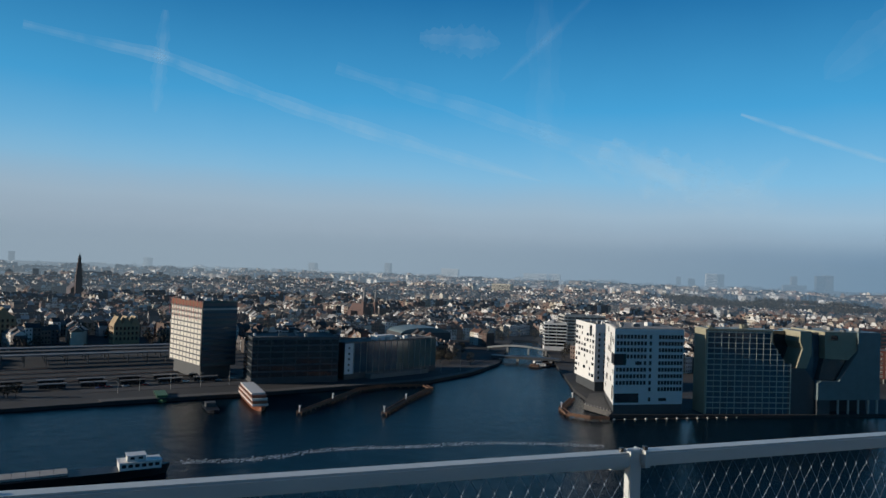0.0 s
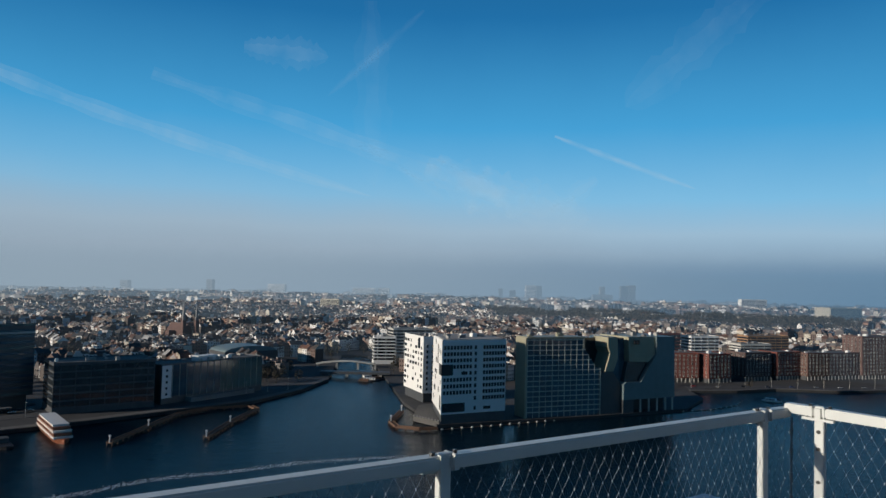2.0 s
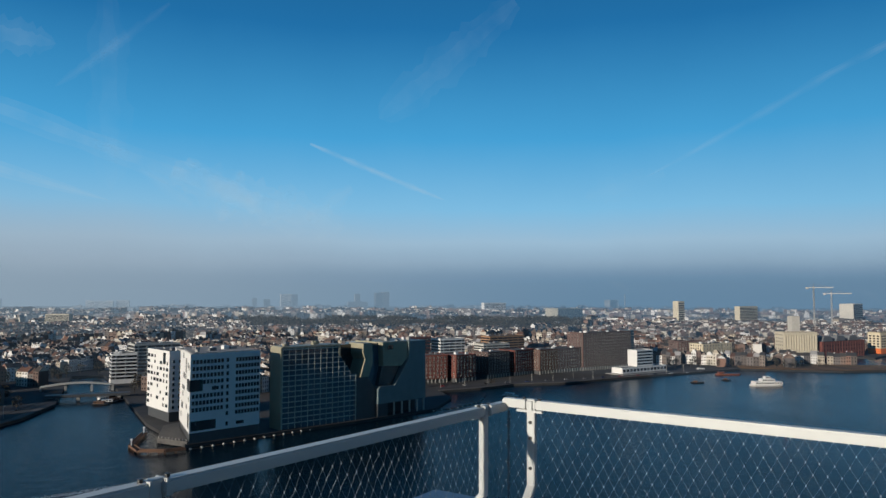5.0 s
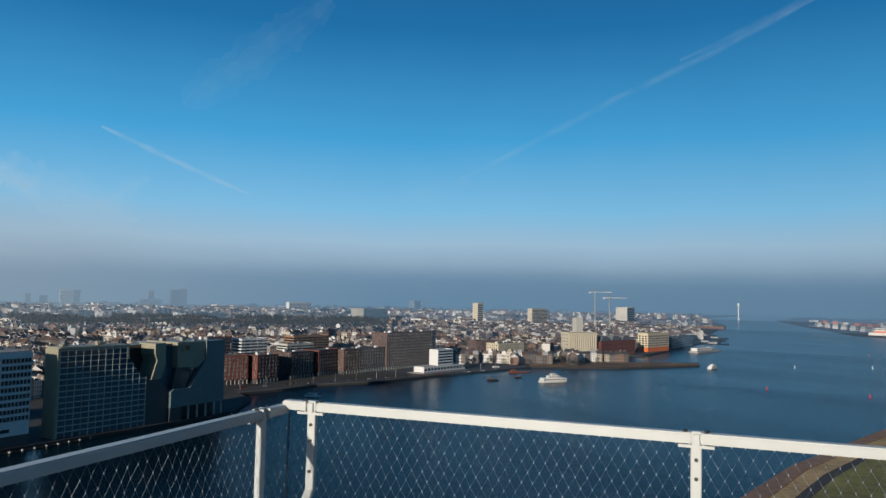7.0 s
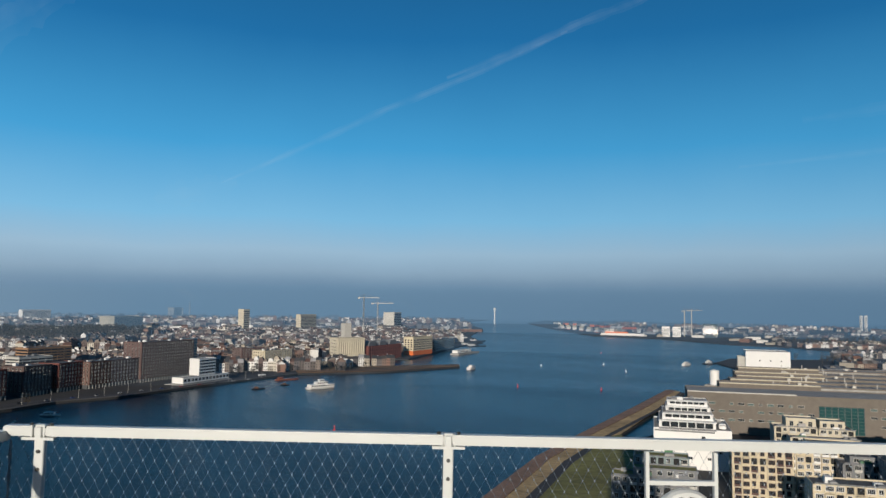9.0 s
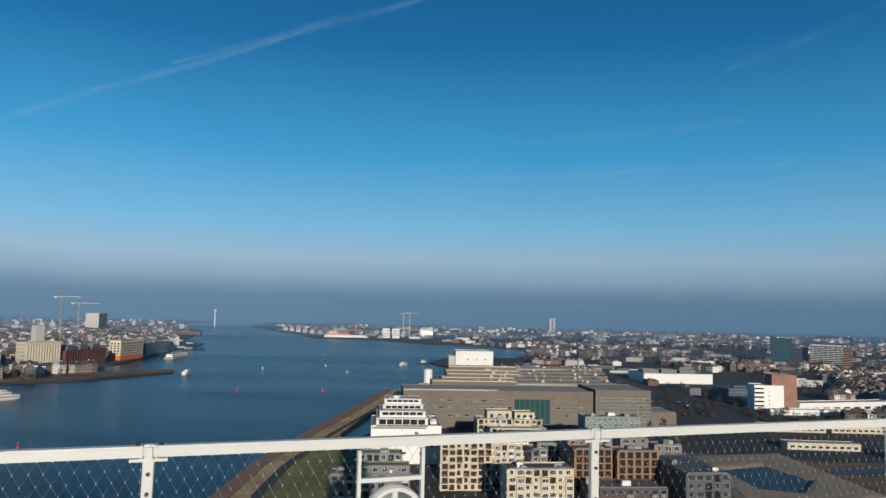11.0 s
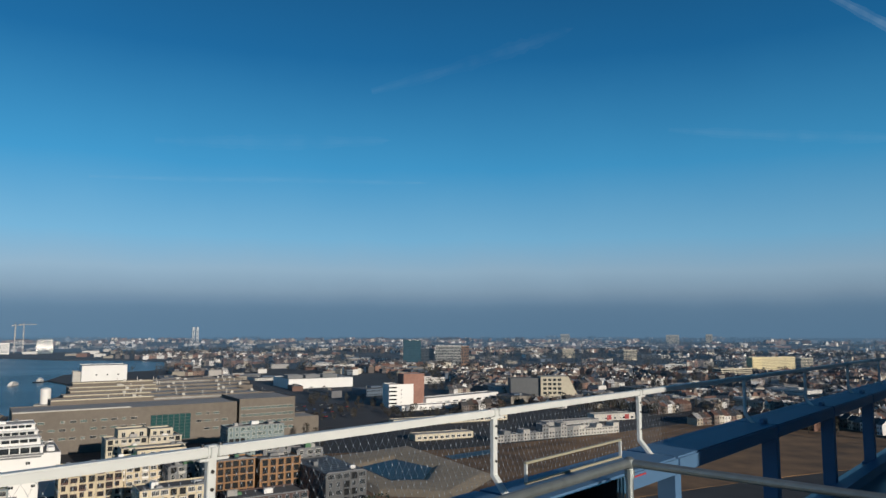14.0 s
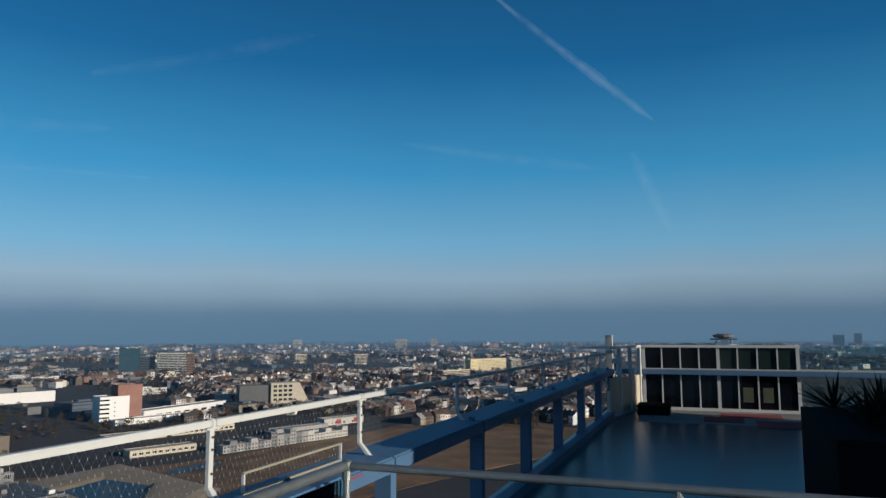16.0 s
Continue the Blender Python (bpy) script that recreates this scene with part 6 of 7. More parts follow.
# ---- vessels ----
def vessel(label, x, y, rz, L, B, decks, hull_m=HULL, deck_m=BOATWHITE, cat="boat", name="boat", z=0.0, sheer_=0.6):
    """Hull with a raked bow; decks: (from, to, width share, height, material, glazed) as shares of the length."""
    r = thing(name, label, cat, x, y, z, rz)
    free = L * 0.028 + 0.7
    bm = bmesh.new()
    sect = [(-L / 2, 0.75, 0), (-L * 0.4, 1, 0), (L * 0.3, 1, 0), (L * 0.42, 0.7, 0.3 * sheer_), (L / 2, 0.06, sheer_)]
    rings = [[bm.verts.new(p) for p in ((xx * (0.97 if abs(xx) > L * 0.45 else 1), -B / 2 * k * 0.7, -0.6), (xx, -B / 2 * k, free + up), (xx, B / 2 * k, free + up), (xx * (0.97 if abs(xx) > L * 0.45 else 1), B / 2 * k * 0.7, -0.6))] for xx, k, up in sect]
    for a, b in zip(rings, rings[1:]):
        for i in range(4):
            bm.faces.new((a[i], a[(i + 1) % 4], b[(i + 1) % 4], b[i]))
    bm.faces.new(rings[0])
    bm.faces.new(rings[-1][::-1])
    bmesh.ops.recalc_face_normals(bm, faces=bm.faces[:])
    part("hull", bm, hull_m, r)
    zz = free
    for a, b, k, h, m_, glazed in decks:
        bm = bmesh.new()
        box(bm, -L / 2 + a * L, -L / 2 + b * L, -B / 2 * k, B / 2 * k, zz, zz + h)
        box(bm, -L / 2 + a * L - 0.3, -L / 2 + b * L + 0.3, -B / 2 * k - 0.25, B / 2 * k + 0.25, zz + h, zz + h + 0.18)
        d = part("cabin", bm, m_, r)
        if glazed:
            n = max(2, int((b - a) * L / 2.6))
            for xx in spread(-L / 2 + a * L + 0.4, -L / 2 + b * L - 0.4, n):
                for s in (-1, 1):
                    bm = bmesh.new()
                    box(bm, xx - 0.85, xx + 0.85, min(s * B / 2 * k, s * (B / 2 * k + 0.05)), max(s * B / 2 * k, s * (B / 2 * k + 0.05)), zz + h * 0.35, zz + h * 0.8)
                    part("window", bm, GLASS, d)
        zz += h + 0.18
    return r


W_, B_ = BOATWHITE, BOATBROWN
vessel("moored passenger ship in brown and white with three decks", -418, -216, 38, 58, 10, ((0.06, 0.92, 0.94, 1.0, W_, False), (0.06, 0.9, 0.9, 1.6, B_, True), (0.07, 0.88, 0.92, 0.9, W_, False), (0.1, 0.84, 0.86, 1.5, B_, True), (0.12, 0.8, 0.8, 0.9, W_, False)), B_, name="passenger_ship", cat="ship")
vessel("long black river barge with a white wheelhouse aft", -238, -214, -47 + 180, 100, 10, ((0.8, 0.96, 0.85, 3.0, W_, True), (0.83, 0.9, 0.6, 2.2, W_, True)), HULL, name="river_barge", cat="ship")
r = thing("hatch_covers", "pale grey hatch covers along the barge hold", "hatch", -231, -223, 3.6, 133)
for k in range(14):
    bm = bmesh.new()
    box(bm, -44 + k * 4.8, -39.4 + k * 4.8, -4, 4, 0, 0.9)
    part("hatch_cover", bm, CONCRETE, r)
vessel("white ferry with a wheelhouse crossing the harbour", -586, 562, 75, 34, 10, ((0.08, 0.92, 0.95, 3.0, W_, True), (0.3, 0.7, 0.7, 2.4, W_, True), (0.42, 0.58, 0.5, 2.2, W_, True)), W_, name="ferry", cat="ferry")
vessel("white tour boat on the harbour", -604, 880, 100, 22, 7, ((0.1, 0.85, 0.9, 2.6, W_, True), (0.35, 0.65, 0.6, 2.0, W_, True)), W_)
vessel("small dark work pontoon on the water", -629, 511, 60, 14, 5, ((0.2, 0.5, 0.7, 1.2, TIMBER, False),), HULL, name="pontoon")
vessel("small dark work pontoon on the water", -638, 556, 60, 10, 4, ((0.3, 0.6, 0.7, 1.2, TIMBER, False),), HULL, name="pontoon")
vessel("brown wooden sailing barge moored at the spit", -680, 596, 75, 30, 6, ((0.1, 0.3, 0.7, 1.6, B_, True), (0.1, 0.3, 0.6, 0.3, B_, False)), BOATBROWN, name="sailing_barge")
vessel("dark tug moored at the quay", -724, 598, 75, 26, 6, ((0.2, 0.5, 0.8, 2.2, W_, True),), HULL, name="tug")
vessel("small white launch by the quay", -602, 282, 40, 16, 4.5, ((0.2, 0.7, 0.8, 1.6, W_, True),), W_, name="launch")
vessel("white motor yacht at the far jetty", -396, 1205, 80, 26, 6, ((0.15, 0.8, 0.85, 2.2, W_, True), (0.3, 0.6, 0.6, 1.8, W_, True)), W_, name="yacht")
vessel("grey tug at the far jetty", -376, 1262, 60, 28, 7, ((0.3, 0.6, 0.85, 2.6, W_, True), (0.36, 0.5, 0.6, 2.4, W_, True)), HULL, name="tug")
vessel("moored red and white ship at the shipyard", -960, 2290, 15, 150, 24, ((0.02, 0.95, 0.95, 5, W_, False), (0.1, 0.6, 0.9, 5, ORANGEPAINT, False), (0.12, 0.3, 0.8, 8, W_, True)), W_, name="cargo_ship", cat="ship")
for k in range(8):
    vessel("laid-up ship with orange and white superstructure", -1500 + 70 * k, 2860 - 62 * k, 140 - 12 * k, 100, 20, ((0.05, 0.35, 0.9, 8, W_, True), (0.08, 0.3, 0.8, 8, CREAM, True), (0.4, 0.9, 0.8, 7, ORANGEPAINT if k % 3 else WHITE, False)), ORANGEPAINT if k % 2 else BOATWHITE, name="cargo_ship", cat="ship")
for x, y in ((-1120, 1560), (-1080, 1600), (-980, 1420), (-1180, 1700), (-940, 1390)):
    vessel("pale moored barge beside the western wharf", x, y, 60, 50, 9, ((0.1, 0.4, 0.8, 3, W_, True),), HULL, name="moored_barge")
vessel("dark green moored barge", -404, -272, 40, 24, 7, ((0.1, 0.85, 0.9, 2.4, GREENPAINT, True),), GREENPAINT, name="moored_barge")
vessel("small dark work pontoon with a deckhouse", -388, -227, 40, 20, 8, ((0.1, 0.4, 0.7, 2.4, DARKCON, False),), HULL, name="pontoon")
for k in range(6):
    vessel("small dark houseboat at the canal mouth", -664 - 9 * k, -62 + 5 * (k % 3), 70 + 20 * k, 14, 4, ((0.1, 0.7, 0.8, 1.6, W_ if k % 2 else TIMBER, True),), HULL, name="houseboat")

# buoys
def buoy(x, y, m_, label):
    r = thing("buoy", label, "buoy", x, y, 0, group="channel buoys")
    bm = bmesh.new()
    lathe(bm, [(0.8, -0.6), (1.1, 0), (1.0, 0.6), (0.5, 1.1), (0.35, 2.2), (0.2, 2.6)], 12)
    part("float", bm, m_, r)
    bm = bmesh.new()
    lathe(bm, [(0.2, 2.6), (0.5, 2.8), (0.5, 3.3), (0.15, 3.6)], 10)
    part("topmark", bm, m_, r)


RED_BUOYS = ((-434, 727), (-347, 764), (-630, 1386), (-384, 383))
for x, y in ((-434, 727), (-347, 764), (-630, 1386), (-384, 383), (-560, 1010), (-420, 1010), (-500, 1110)):
    buoy(x, y, REDPAINT if (x, y) in RED_BUOYS else BOATWHITE, "red channel buoy with a topmark" if (x, y) in RED_BUOYS else "white mooring buoy with a topmark")

# timber guide piers
def guide_pier(pts, label):
    r = thing("guide_pier", label, "pier", pts[0][0], pts[0][1], 0.0)
    o = Vector((*pts[0], 0))
    for a, b in zip(pts, pts[1:]):
        a, b = Vector((*a, 0)) - o, Vector((*b, 0)) - o
        L = (b - a).length
        m = Matrix.Translation(a) @ (b - a).to_track_quat("X", "Z").to_matrix().to_4x4()
        bm = bmesh.new()
        box(bm, 0, L, -1.6, 1.6, 1.2, 1.8)
        for s in (-1.6, 1.4):
            box(bm, 0, L, s, s + 0.2, 1.8, 2.5)
        part("deck", bm, TIMBER, r, m=m)
        for k in range(int(L // 6) + 1):
            bm = bmesh.new()
            for s in (-1.5, 1.5):
                tube(bm, (k * 6, s, -3), (k * 6, s, 2.2), 0.32, n=6)
            part("pile", bm, TIMBER, r, m=m)
    for k, (x, y) in enumerate((pts[0], pts[1])):
        bm = bmesh.new()
        q = Vector((x, y, 0)) - o
        tube(bm, (q.x, q.y, 1.8), (q.x, q.y, 5.0), 0.35, n=6)
        tube(bm, (q.x, q.y, 5.0), (q.x, q.y, 5.7), 0.7, n=8)
        part("beacon", bm, BOATWHITE, r)


guide_pier([(-395, -174), (-440, -171), (-482, -168), (-503, -154)], "long rust-brown timber guide pier with a beacon")
guide_pier([(-414, -128), (-458, -127), (-506, -122), (-517, -130), (-503, -154)], "rust-brown timber guide pier bending to the quay")
guide_pier([(-511, -22), (-472, -27), (-455, -22), (-450, -8), (-453, 3)], "pale curved jetty round the white block")
# floating boom along the offices
r = thing("floating_boom", "string of pale floats moored along the office quay", "boom", -457, 6, 0)
path_ = [(-457, 6), (-486, 64), (-516, 120), (-541, 180), (-553, 212), (-577, 242), (-600, 256)]
bm = bmesh.new()
for a, b in zip(path_, path_[1:]):
    a, b = Vector((*a, 0.3)), Vector((*b, 0.3))
    n = max(2, int((b - a).length / 7))
    for k in range(n):
        p = a.lerp(b, k / n) - Vector((-457, 6, 0))
        bmf = bmesh.new()
        lathe(bmf, [(0.3, -0.5), (0.8, -0.2), (0.85, 0.3), (0.3, 0.7)], 8, Matrix.Translation(p))
        part("float", bmf, PALECON, r)
    tube(bm, a - Vector((-457, 6, 0)), b - Vector((-457, 6, 0)), 0.25, n=5)
part("chain", bm, TIMBER, r)

# wake of the barge: broken foam along its track
rng = random.Random(5)
verts, faces = [], []
track = [(-262, -176), (-285, -180), (-311, -146), (-342, -112), (-368, -62), (-384, -20), (-390, 0)]
for line_, spread_ in ((0, 1.4), (1, 1.2)):
    for a, b in zip(track[1:], track[2:]):
        a, b = Vector((*a, 0)), Vector((*b, 0))
        n = int((b - a).length / 0.28)
        for k in range(n):
            p = a.lerp(b, k / n)
            side_ = Vector((b.y - a.y, a.x - b.x, 0)).normalized() * ((line_ * 5 - 2.5) * 0.5 + rng.gauss(0, spread_) + 2 * math.sin(p.x * 0.14))
            s = rng.uniform(0.10, 0.42)
            q = rng.uniform(0, 3.14)
            c = p + side_
            i = len(verts)
            for t in range(5):
                ang = q + t * 1.2566
                verts.append((c.x + s * (1 + rng.uniform(-0.4, 0.4)) * math.cos(ang) * 1.5, c.y + s * math.sin(ang), 0.03))
            faces.append(tuple(range(i, i + 5)))
tagged(new("wake", flat_mesh("wake", verts, faces, [FOAM])), "broken white foam trail on the water", "wake", kind="stuff")


# ---- street furniture on the quays ----
lamp = thing("street_lamp", "slim grey street lamp on the quay", "street lamp", -400, -300, group="quay lamps")
bm = bmesh.new()
tube(bm, (0, 0, 0), (0, 0, 9.5), 0.14, 0.08, n=6)
part("pole", bm, PALECON, lamp)
bm = bmesh.new()
box(bm, -0.2, 1.6, -0.16, 0.16, 9.4, 9.6)
part("lantern", bm, PALECON, lamp)
spots = [(-400 - 14 * k, -308 + 13.5 * k) for k in range(1, 15)] + [(-662 - 3 * k, 236 + 26 * k) for k in range(14)] + [(25 - 4 * k, 520 + 34 * k) for k in range(14)]
for x, y in spots:
    copy_thing(lamp, pose(x, y, 2.0, 0, 0, (x * 7) % 360))
car = thing("parked_car", "parked car, a small painted saloon", "car", -410, -322, 2.2, group="parked cars")
bm = bmesh.new()
prism(bm, [(-2.1, 0.3), (2.1, 0.3), (2.15, 0.85), (1.1, 0.98), (-1.9, 0.98), (-2.15, 0.8)], -0.85, 0.85)
part("body", bm, CAR, car)
bm = bmesh.new()
prism(bm, [(-1.8, 0.98), (1.0, 0.98), (0.3, 1.5), (-1.3, 1.5)], -0.72, 0.72)
part("cabin", bm, GLASS, car)
for x in (-1.35, 1.35):
    for y in (-0.8, 0.8):
        bm = bmesh.new()
        tube(bm, (x, y - 0.1, 0.32), (x, y + 0.1, 0.32), 0.32, n=10)
        part("wheel", bm, BOLT, car)
rng = random.Random(17)
for k in range(70):
    u = k % 35
    if k < 20:
        x, y, a = -415 - 9 * k + rng.uniform(-3, 3), -318 + 8 * k, 135
    elif k < 34:
        x, y, a = -668 - 2.2 * (k - 20), 240 + 24 * (k - 20), 100
    else:
        i = k - 34
        x, y, a = -5 + (i % 9) * 9 + rng.uniform(-1, 1), 700 + (i // 9) * 34 + (i % 9) * 4, 60
    copy_thing(car, pose(x, y, 2.3, 0, 0, a + rng.uniform(-6, 6)))


# ---- the city's fabric ----
bpy.context.view_layer.update()
_taken = []
for ob in scene.objects:
    if ob.parent is None and ob.type == "EMPTY" and abs(ob.matrix_world.translation.z) < 30:
        pts = [(c.matrix_world @ Vector(v)) for c in ob.children if c.type == "MESH" for v in c.bound_box]
        if pts:
            _taken.append((min(p.x for p in pts), max(p.x for p in pts), min(p.y for p in pts), max(p.y for p in pts)))


def inside(poly, x, y):
    c = False
    for (x0, y0), (x1, y1) in zip(poly, poly[1:] + poly[:1]):
        if (y0 > y) != (y1 > y) and x < (x1 - x0) * (y - y0) / (y1 - y0) + x0:
            c = not c
    return c


def free(x, y, gap):
    return not any(a - gap < x < b + gap and c - gap < y < d + gap for a, b, c, d in _taken)


class Fabric:
    def __init__(self):
        self.v, self.f, self.i = [], [], []

    def add(self, pts, quads, mi):
        s = len(self.v)
        self.v += pts
        self.f += [tuple(s + k for k in q) for q in quads]
        self.i += [mi] * len(quads)

    def house(self, o, u, w, d, h, ridge, detail, mw, mr):
        """One house: walls, pitched or flat roof, window panes in front and behind, a chimney."""
        ux, uy = u
        vx, vy = -uy, ux
        at = lambda a, b, z: (o[0] + ux * a + vx * b, o[1] + uy * a + vy * b, z)
        z = 2.0
        self.add([at(0, 0, z), at(w, 0, z), at(w, d, z), at(0, d, z), at(0, 0, z + h), at(w, 0, z + h), at(w, d, z + h), at(0, d, z + h)],
                 [(0, 1, 5, 4), (1, 2, 6, 5), (2, 3, 7, 6), (3, 0, 4, 7)], mw)
        e = z + h
        if ridge == 0:
            self.add([at(0, 0, e), at(w, 0, e), at(w, d, e), at(0, d, e)], [(0, 1, 2, 3)], mr)
            self.add([at(w * .3, d * .4, e), at(w * .6, d * .4, e), at(w * .6, d * .7, e), at(w * .3, d * .7, e), at(w * .3, d * .4, e + 2), at(w * .6, d * .4, e + 2), at(w * .6, d * .7, e + 2), at(w * .3, d * .7, e + 2)],
                     [(0, 1, 5, 4), (1, 2, 6, 5), (2, 3, 7, 6), (3, 0, 4, 7), (4, 5, 6, 7)], mw)
        elif ridge == 1:
            k = d * 0.36
            self.add([at(0, -.3, e), at(w, -.3, e), at(w, d / 2, e + k), at(0, d / 2, e + k), at(w, d + .3, e), at(0, d + .3, e)], [(0, 1, 2, 3), (3, 2, 4, 5)], mr)
            self.add([at(0, 0, e), at(0, d, e), at(0, d / 2, e + k), at(w, 0, e), at(w, d, e), at(w, d / 2, e + k)], [(0, 2, 1), (3, 4, 5)], mw)
        else:
            k = w * 0.5
            self.add([at(0, 0, e), at(w / 2, 0.2, e + k), at(w / 2, d, e + k), at(0, d, e), at(w, 0, e), at(w, d, e)], [(0, 1, 2, 3), (1, 4, 5, 2)], mr)
            self.add([at(0, 0, e), at(w, 0, e), at(w * .72, 0, e + k * 1.1), at(w * .28, 0, e + k * 1.1), at(0, d, e), at(w, d, e), at(w / 2, d, e + k)], [(0, 1, 2, 3), (5, 4, 6)], mw)
        if detail:
            nf = max(2, int(h / 3.3))
            nc = max(2, int(w / 2.6))
            pts, quads = [], []
            for j in range(nf):
                for c in range(nc):
                    a, zz = w * (c + 0.5) / nc, z + 0.9 + j * h / nf
                    for b, s in ((-0.08, 1), (d + 0.08, -1)):
                        q = len(pts)
                        pts += [at(a - 0.55, b, zz), at(a + 0.55, b, zz), at(a + 0.55, b, zz + 1.7), at(a - 0.55, b, zz + 1.7)]
                        quads.append((q, q + 1, q + 2, q + 3))
            self.add(pts, quads, 2)
            a, b, k = w * 0.2, d * 0.5, e + (d * .36 if ridge == 1 else 1)
            self.add([at(a, b, e), at(a + .9, b, e), at(a + .9, b + .9, e), at(a, b + .9, e), at(a, b, k + 1.3), at(a + .9, b, k + 1.3), at(a + .9, b + .9, k + 1.3), at(a, b + .9, k + 1.3)],
                     [(0, 1, 5, 4), (1, 2, 6, 5), (2, 3, 7, 6), (3, 0, 4, 7), (4, 5, 6, 7)], mw)

    def make(self, name, label, cat, mats):
        tagged(new(name, flat_mesh(name, self.v, self.f, mats, self.i)), label, cat, kind="stuff")


def rows_of_houses(fab, rng, poly, az0, az1, r0, r1, count, width, long_, detail, heights, tilt, gap, flat=0.3):
    made = tries = 0
    while made < count and tries < count * 14:
        tries += 1
        az = radians(rng.uniform(az0, az1))
        rr = math.sqrt(rng.uniform(r0 * r0, r1 * r1))
        x, y = rr * math.sin(az), rr * math.cos(az)
        a = radians(tilt + rng.choice((0, 90)) + rng.gauss(0, 11))
        n = rng.randint(*long_)
        L = n * width
        ux, uy = math.cos(a), math.sin(a)
        ok = all(inside(poly, x + ux * k * L + q, y + uy * k * L + q) and free(x + ux * k * L, y + uy * k * L, gap) for k in (0, 0.5, 1) for q in (0, 22))
        d_az, d_r = math.degrees(az) % 360, rr
        if not ok or (274 < d_az < 301 and 1750 < d_r < 2600) or (az0 < 100 and noise.noise((x * 0.002, y * 0.002, 7.7)) > 0.12):
            continue
        made += 1
        kind, base = rng.choice((1, 1, 2)), rng.uniform(*heights)
        if rng.random() < flat:
            kind = 0
        s = 0
        while s < L:
            w = width * rng.uniform(0.8, 1.3)
            d = rng.uniform(10, 13) * (1 if width < 10 else 1.3)
            fab.house((x + ux * s, y + uy * s), (ux, uy), w, d, base * rng.uniform(0.86, 1.16), kind, detail, 0, 1)
            s += w + 0.02


rng = random.Random(42)
MATS = [HOUSEWALL, HOUSEROOF, GLASS]
fab = Fabric()
rows_of_houses(fab, rng, SOUTH, 218, 318, 660, 1250, 560, 6.5, (4, 11), True, (9, 16), 50, 12)
fab.make("city_houses", "dense rows of brick and white town houses", "town houses", MATS)
fab = Fabric()
rows_of_houses(fab, rng, SOUTH, 218, 325, 1250, 2300, 1050, 8, (4, 11), True, (10, 17), 52, 10)
fab.make("city_houses", "dense rows of brick and white town houses further off", "town houses", MATS)
fab = Fabric()
rows_of_houses(fab, rng, SOUTH, 215, 330, 2300, 4500, 1250, 15, (2, 7), False, (10, 21), 50, 10, 0.5)
fab.make("city_houses", "hazy distant city blocks", "town houses", MATS)
fab = Fabric()
rows_of_houses(fab, rng, NORTH, 12, 66, 640, 1500, 230, 6.5, (4, 10), True, (6, 9), 15, 14, 0.05)
rows_of_houses(fab, rng, NORTH, -12, 66, 1300, 2600, 260, 8, (4, 12), True, (6, 12), 25, 12, 0.3)
rows_of_houses(fab, rng, NORTH, -25, 70, 2600, 4500, 400, 17, (3, 8), False, (7, 15), 25, 12, 0.5)
fab.make("suburb_houses", "rows of low red-roofed suburban houses", "houses", MATS)
# halls and sheds
fab = Fabric()


def halls(poly, az0, az1, r0, r1, count, size, gap):
    made = tries = 0
    while made < count and tries < count * 14:
        tries += 1
        az, rr = radians(rng.uniform(az0, az1)), math.sqrt(rng.uniform(r0 * r0, r1 * r1))
        x, y, a = rr * math.sin(az), rr * math.cos(az), radians(rng.choice((18, 108)) + rng.gauss(0, 8))
        w, d = rng.uniform(*size), rng.uniform(*size) * 0.55
        if not all(inside(poly, x + i * 40, y + j * 40) for i in (-1, 1) for j in (-1, 1)) or not free(x, y, gap):
            continue
        made += 1
        fab.house((x, y), (math.cos(a), math.sin(a)), w, d, rng.uniform(4, 10), 0, rr < 1700, 0, 1)


halls(NORTH, -8, 40, 700, 1500, 110, (22, 70), 26)
halls(NORTH, -18, 66, 1500, 2800, 240, (24, 80), 20)
halls(NORTH, -28, 66, 2400, 4500, 260, (30, 110), 20)
halls(SOUTH, 300, 330, 900, 2400, 120, (24, 80), 16)
halls(SOUTH, 290, 333, 2000, 4400, 220, (30, 110), 16)
halls(SOUTH, 222, 300, 1300, 4500, 420, (30, 100), 16)
fab.make("industrial_halls", "scattered pale and dark flat-roofed halls and sheds", "halls", [SHEDWALL, SHEDROOF, GLASS])


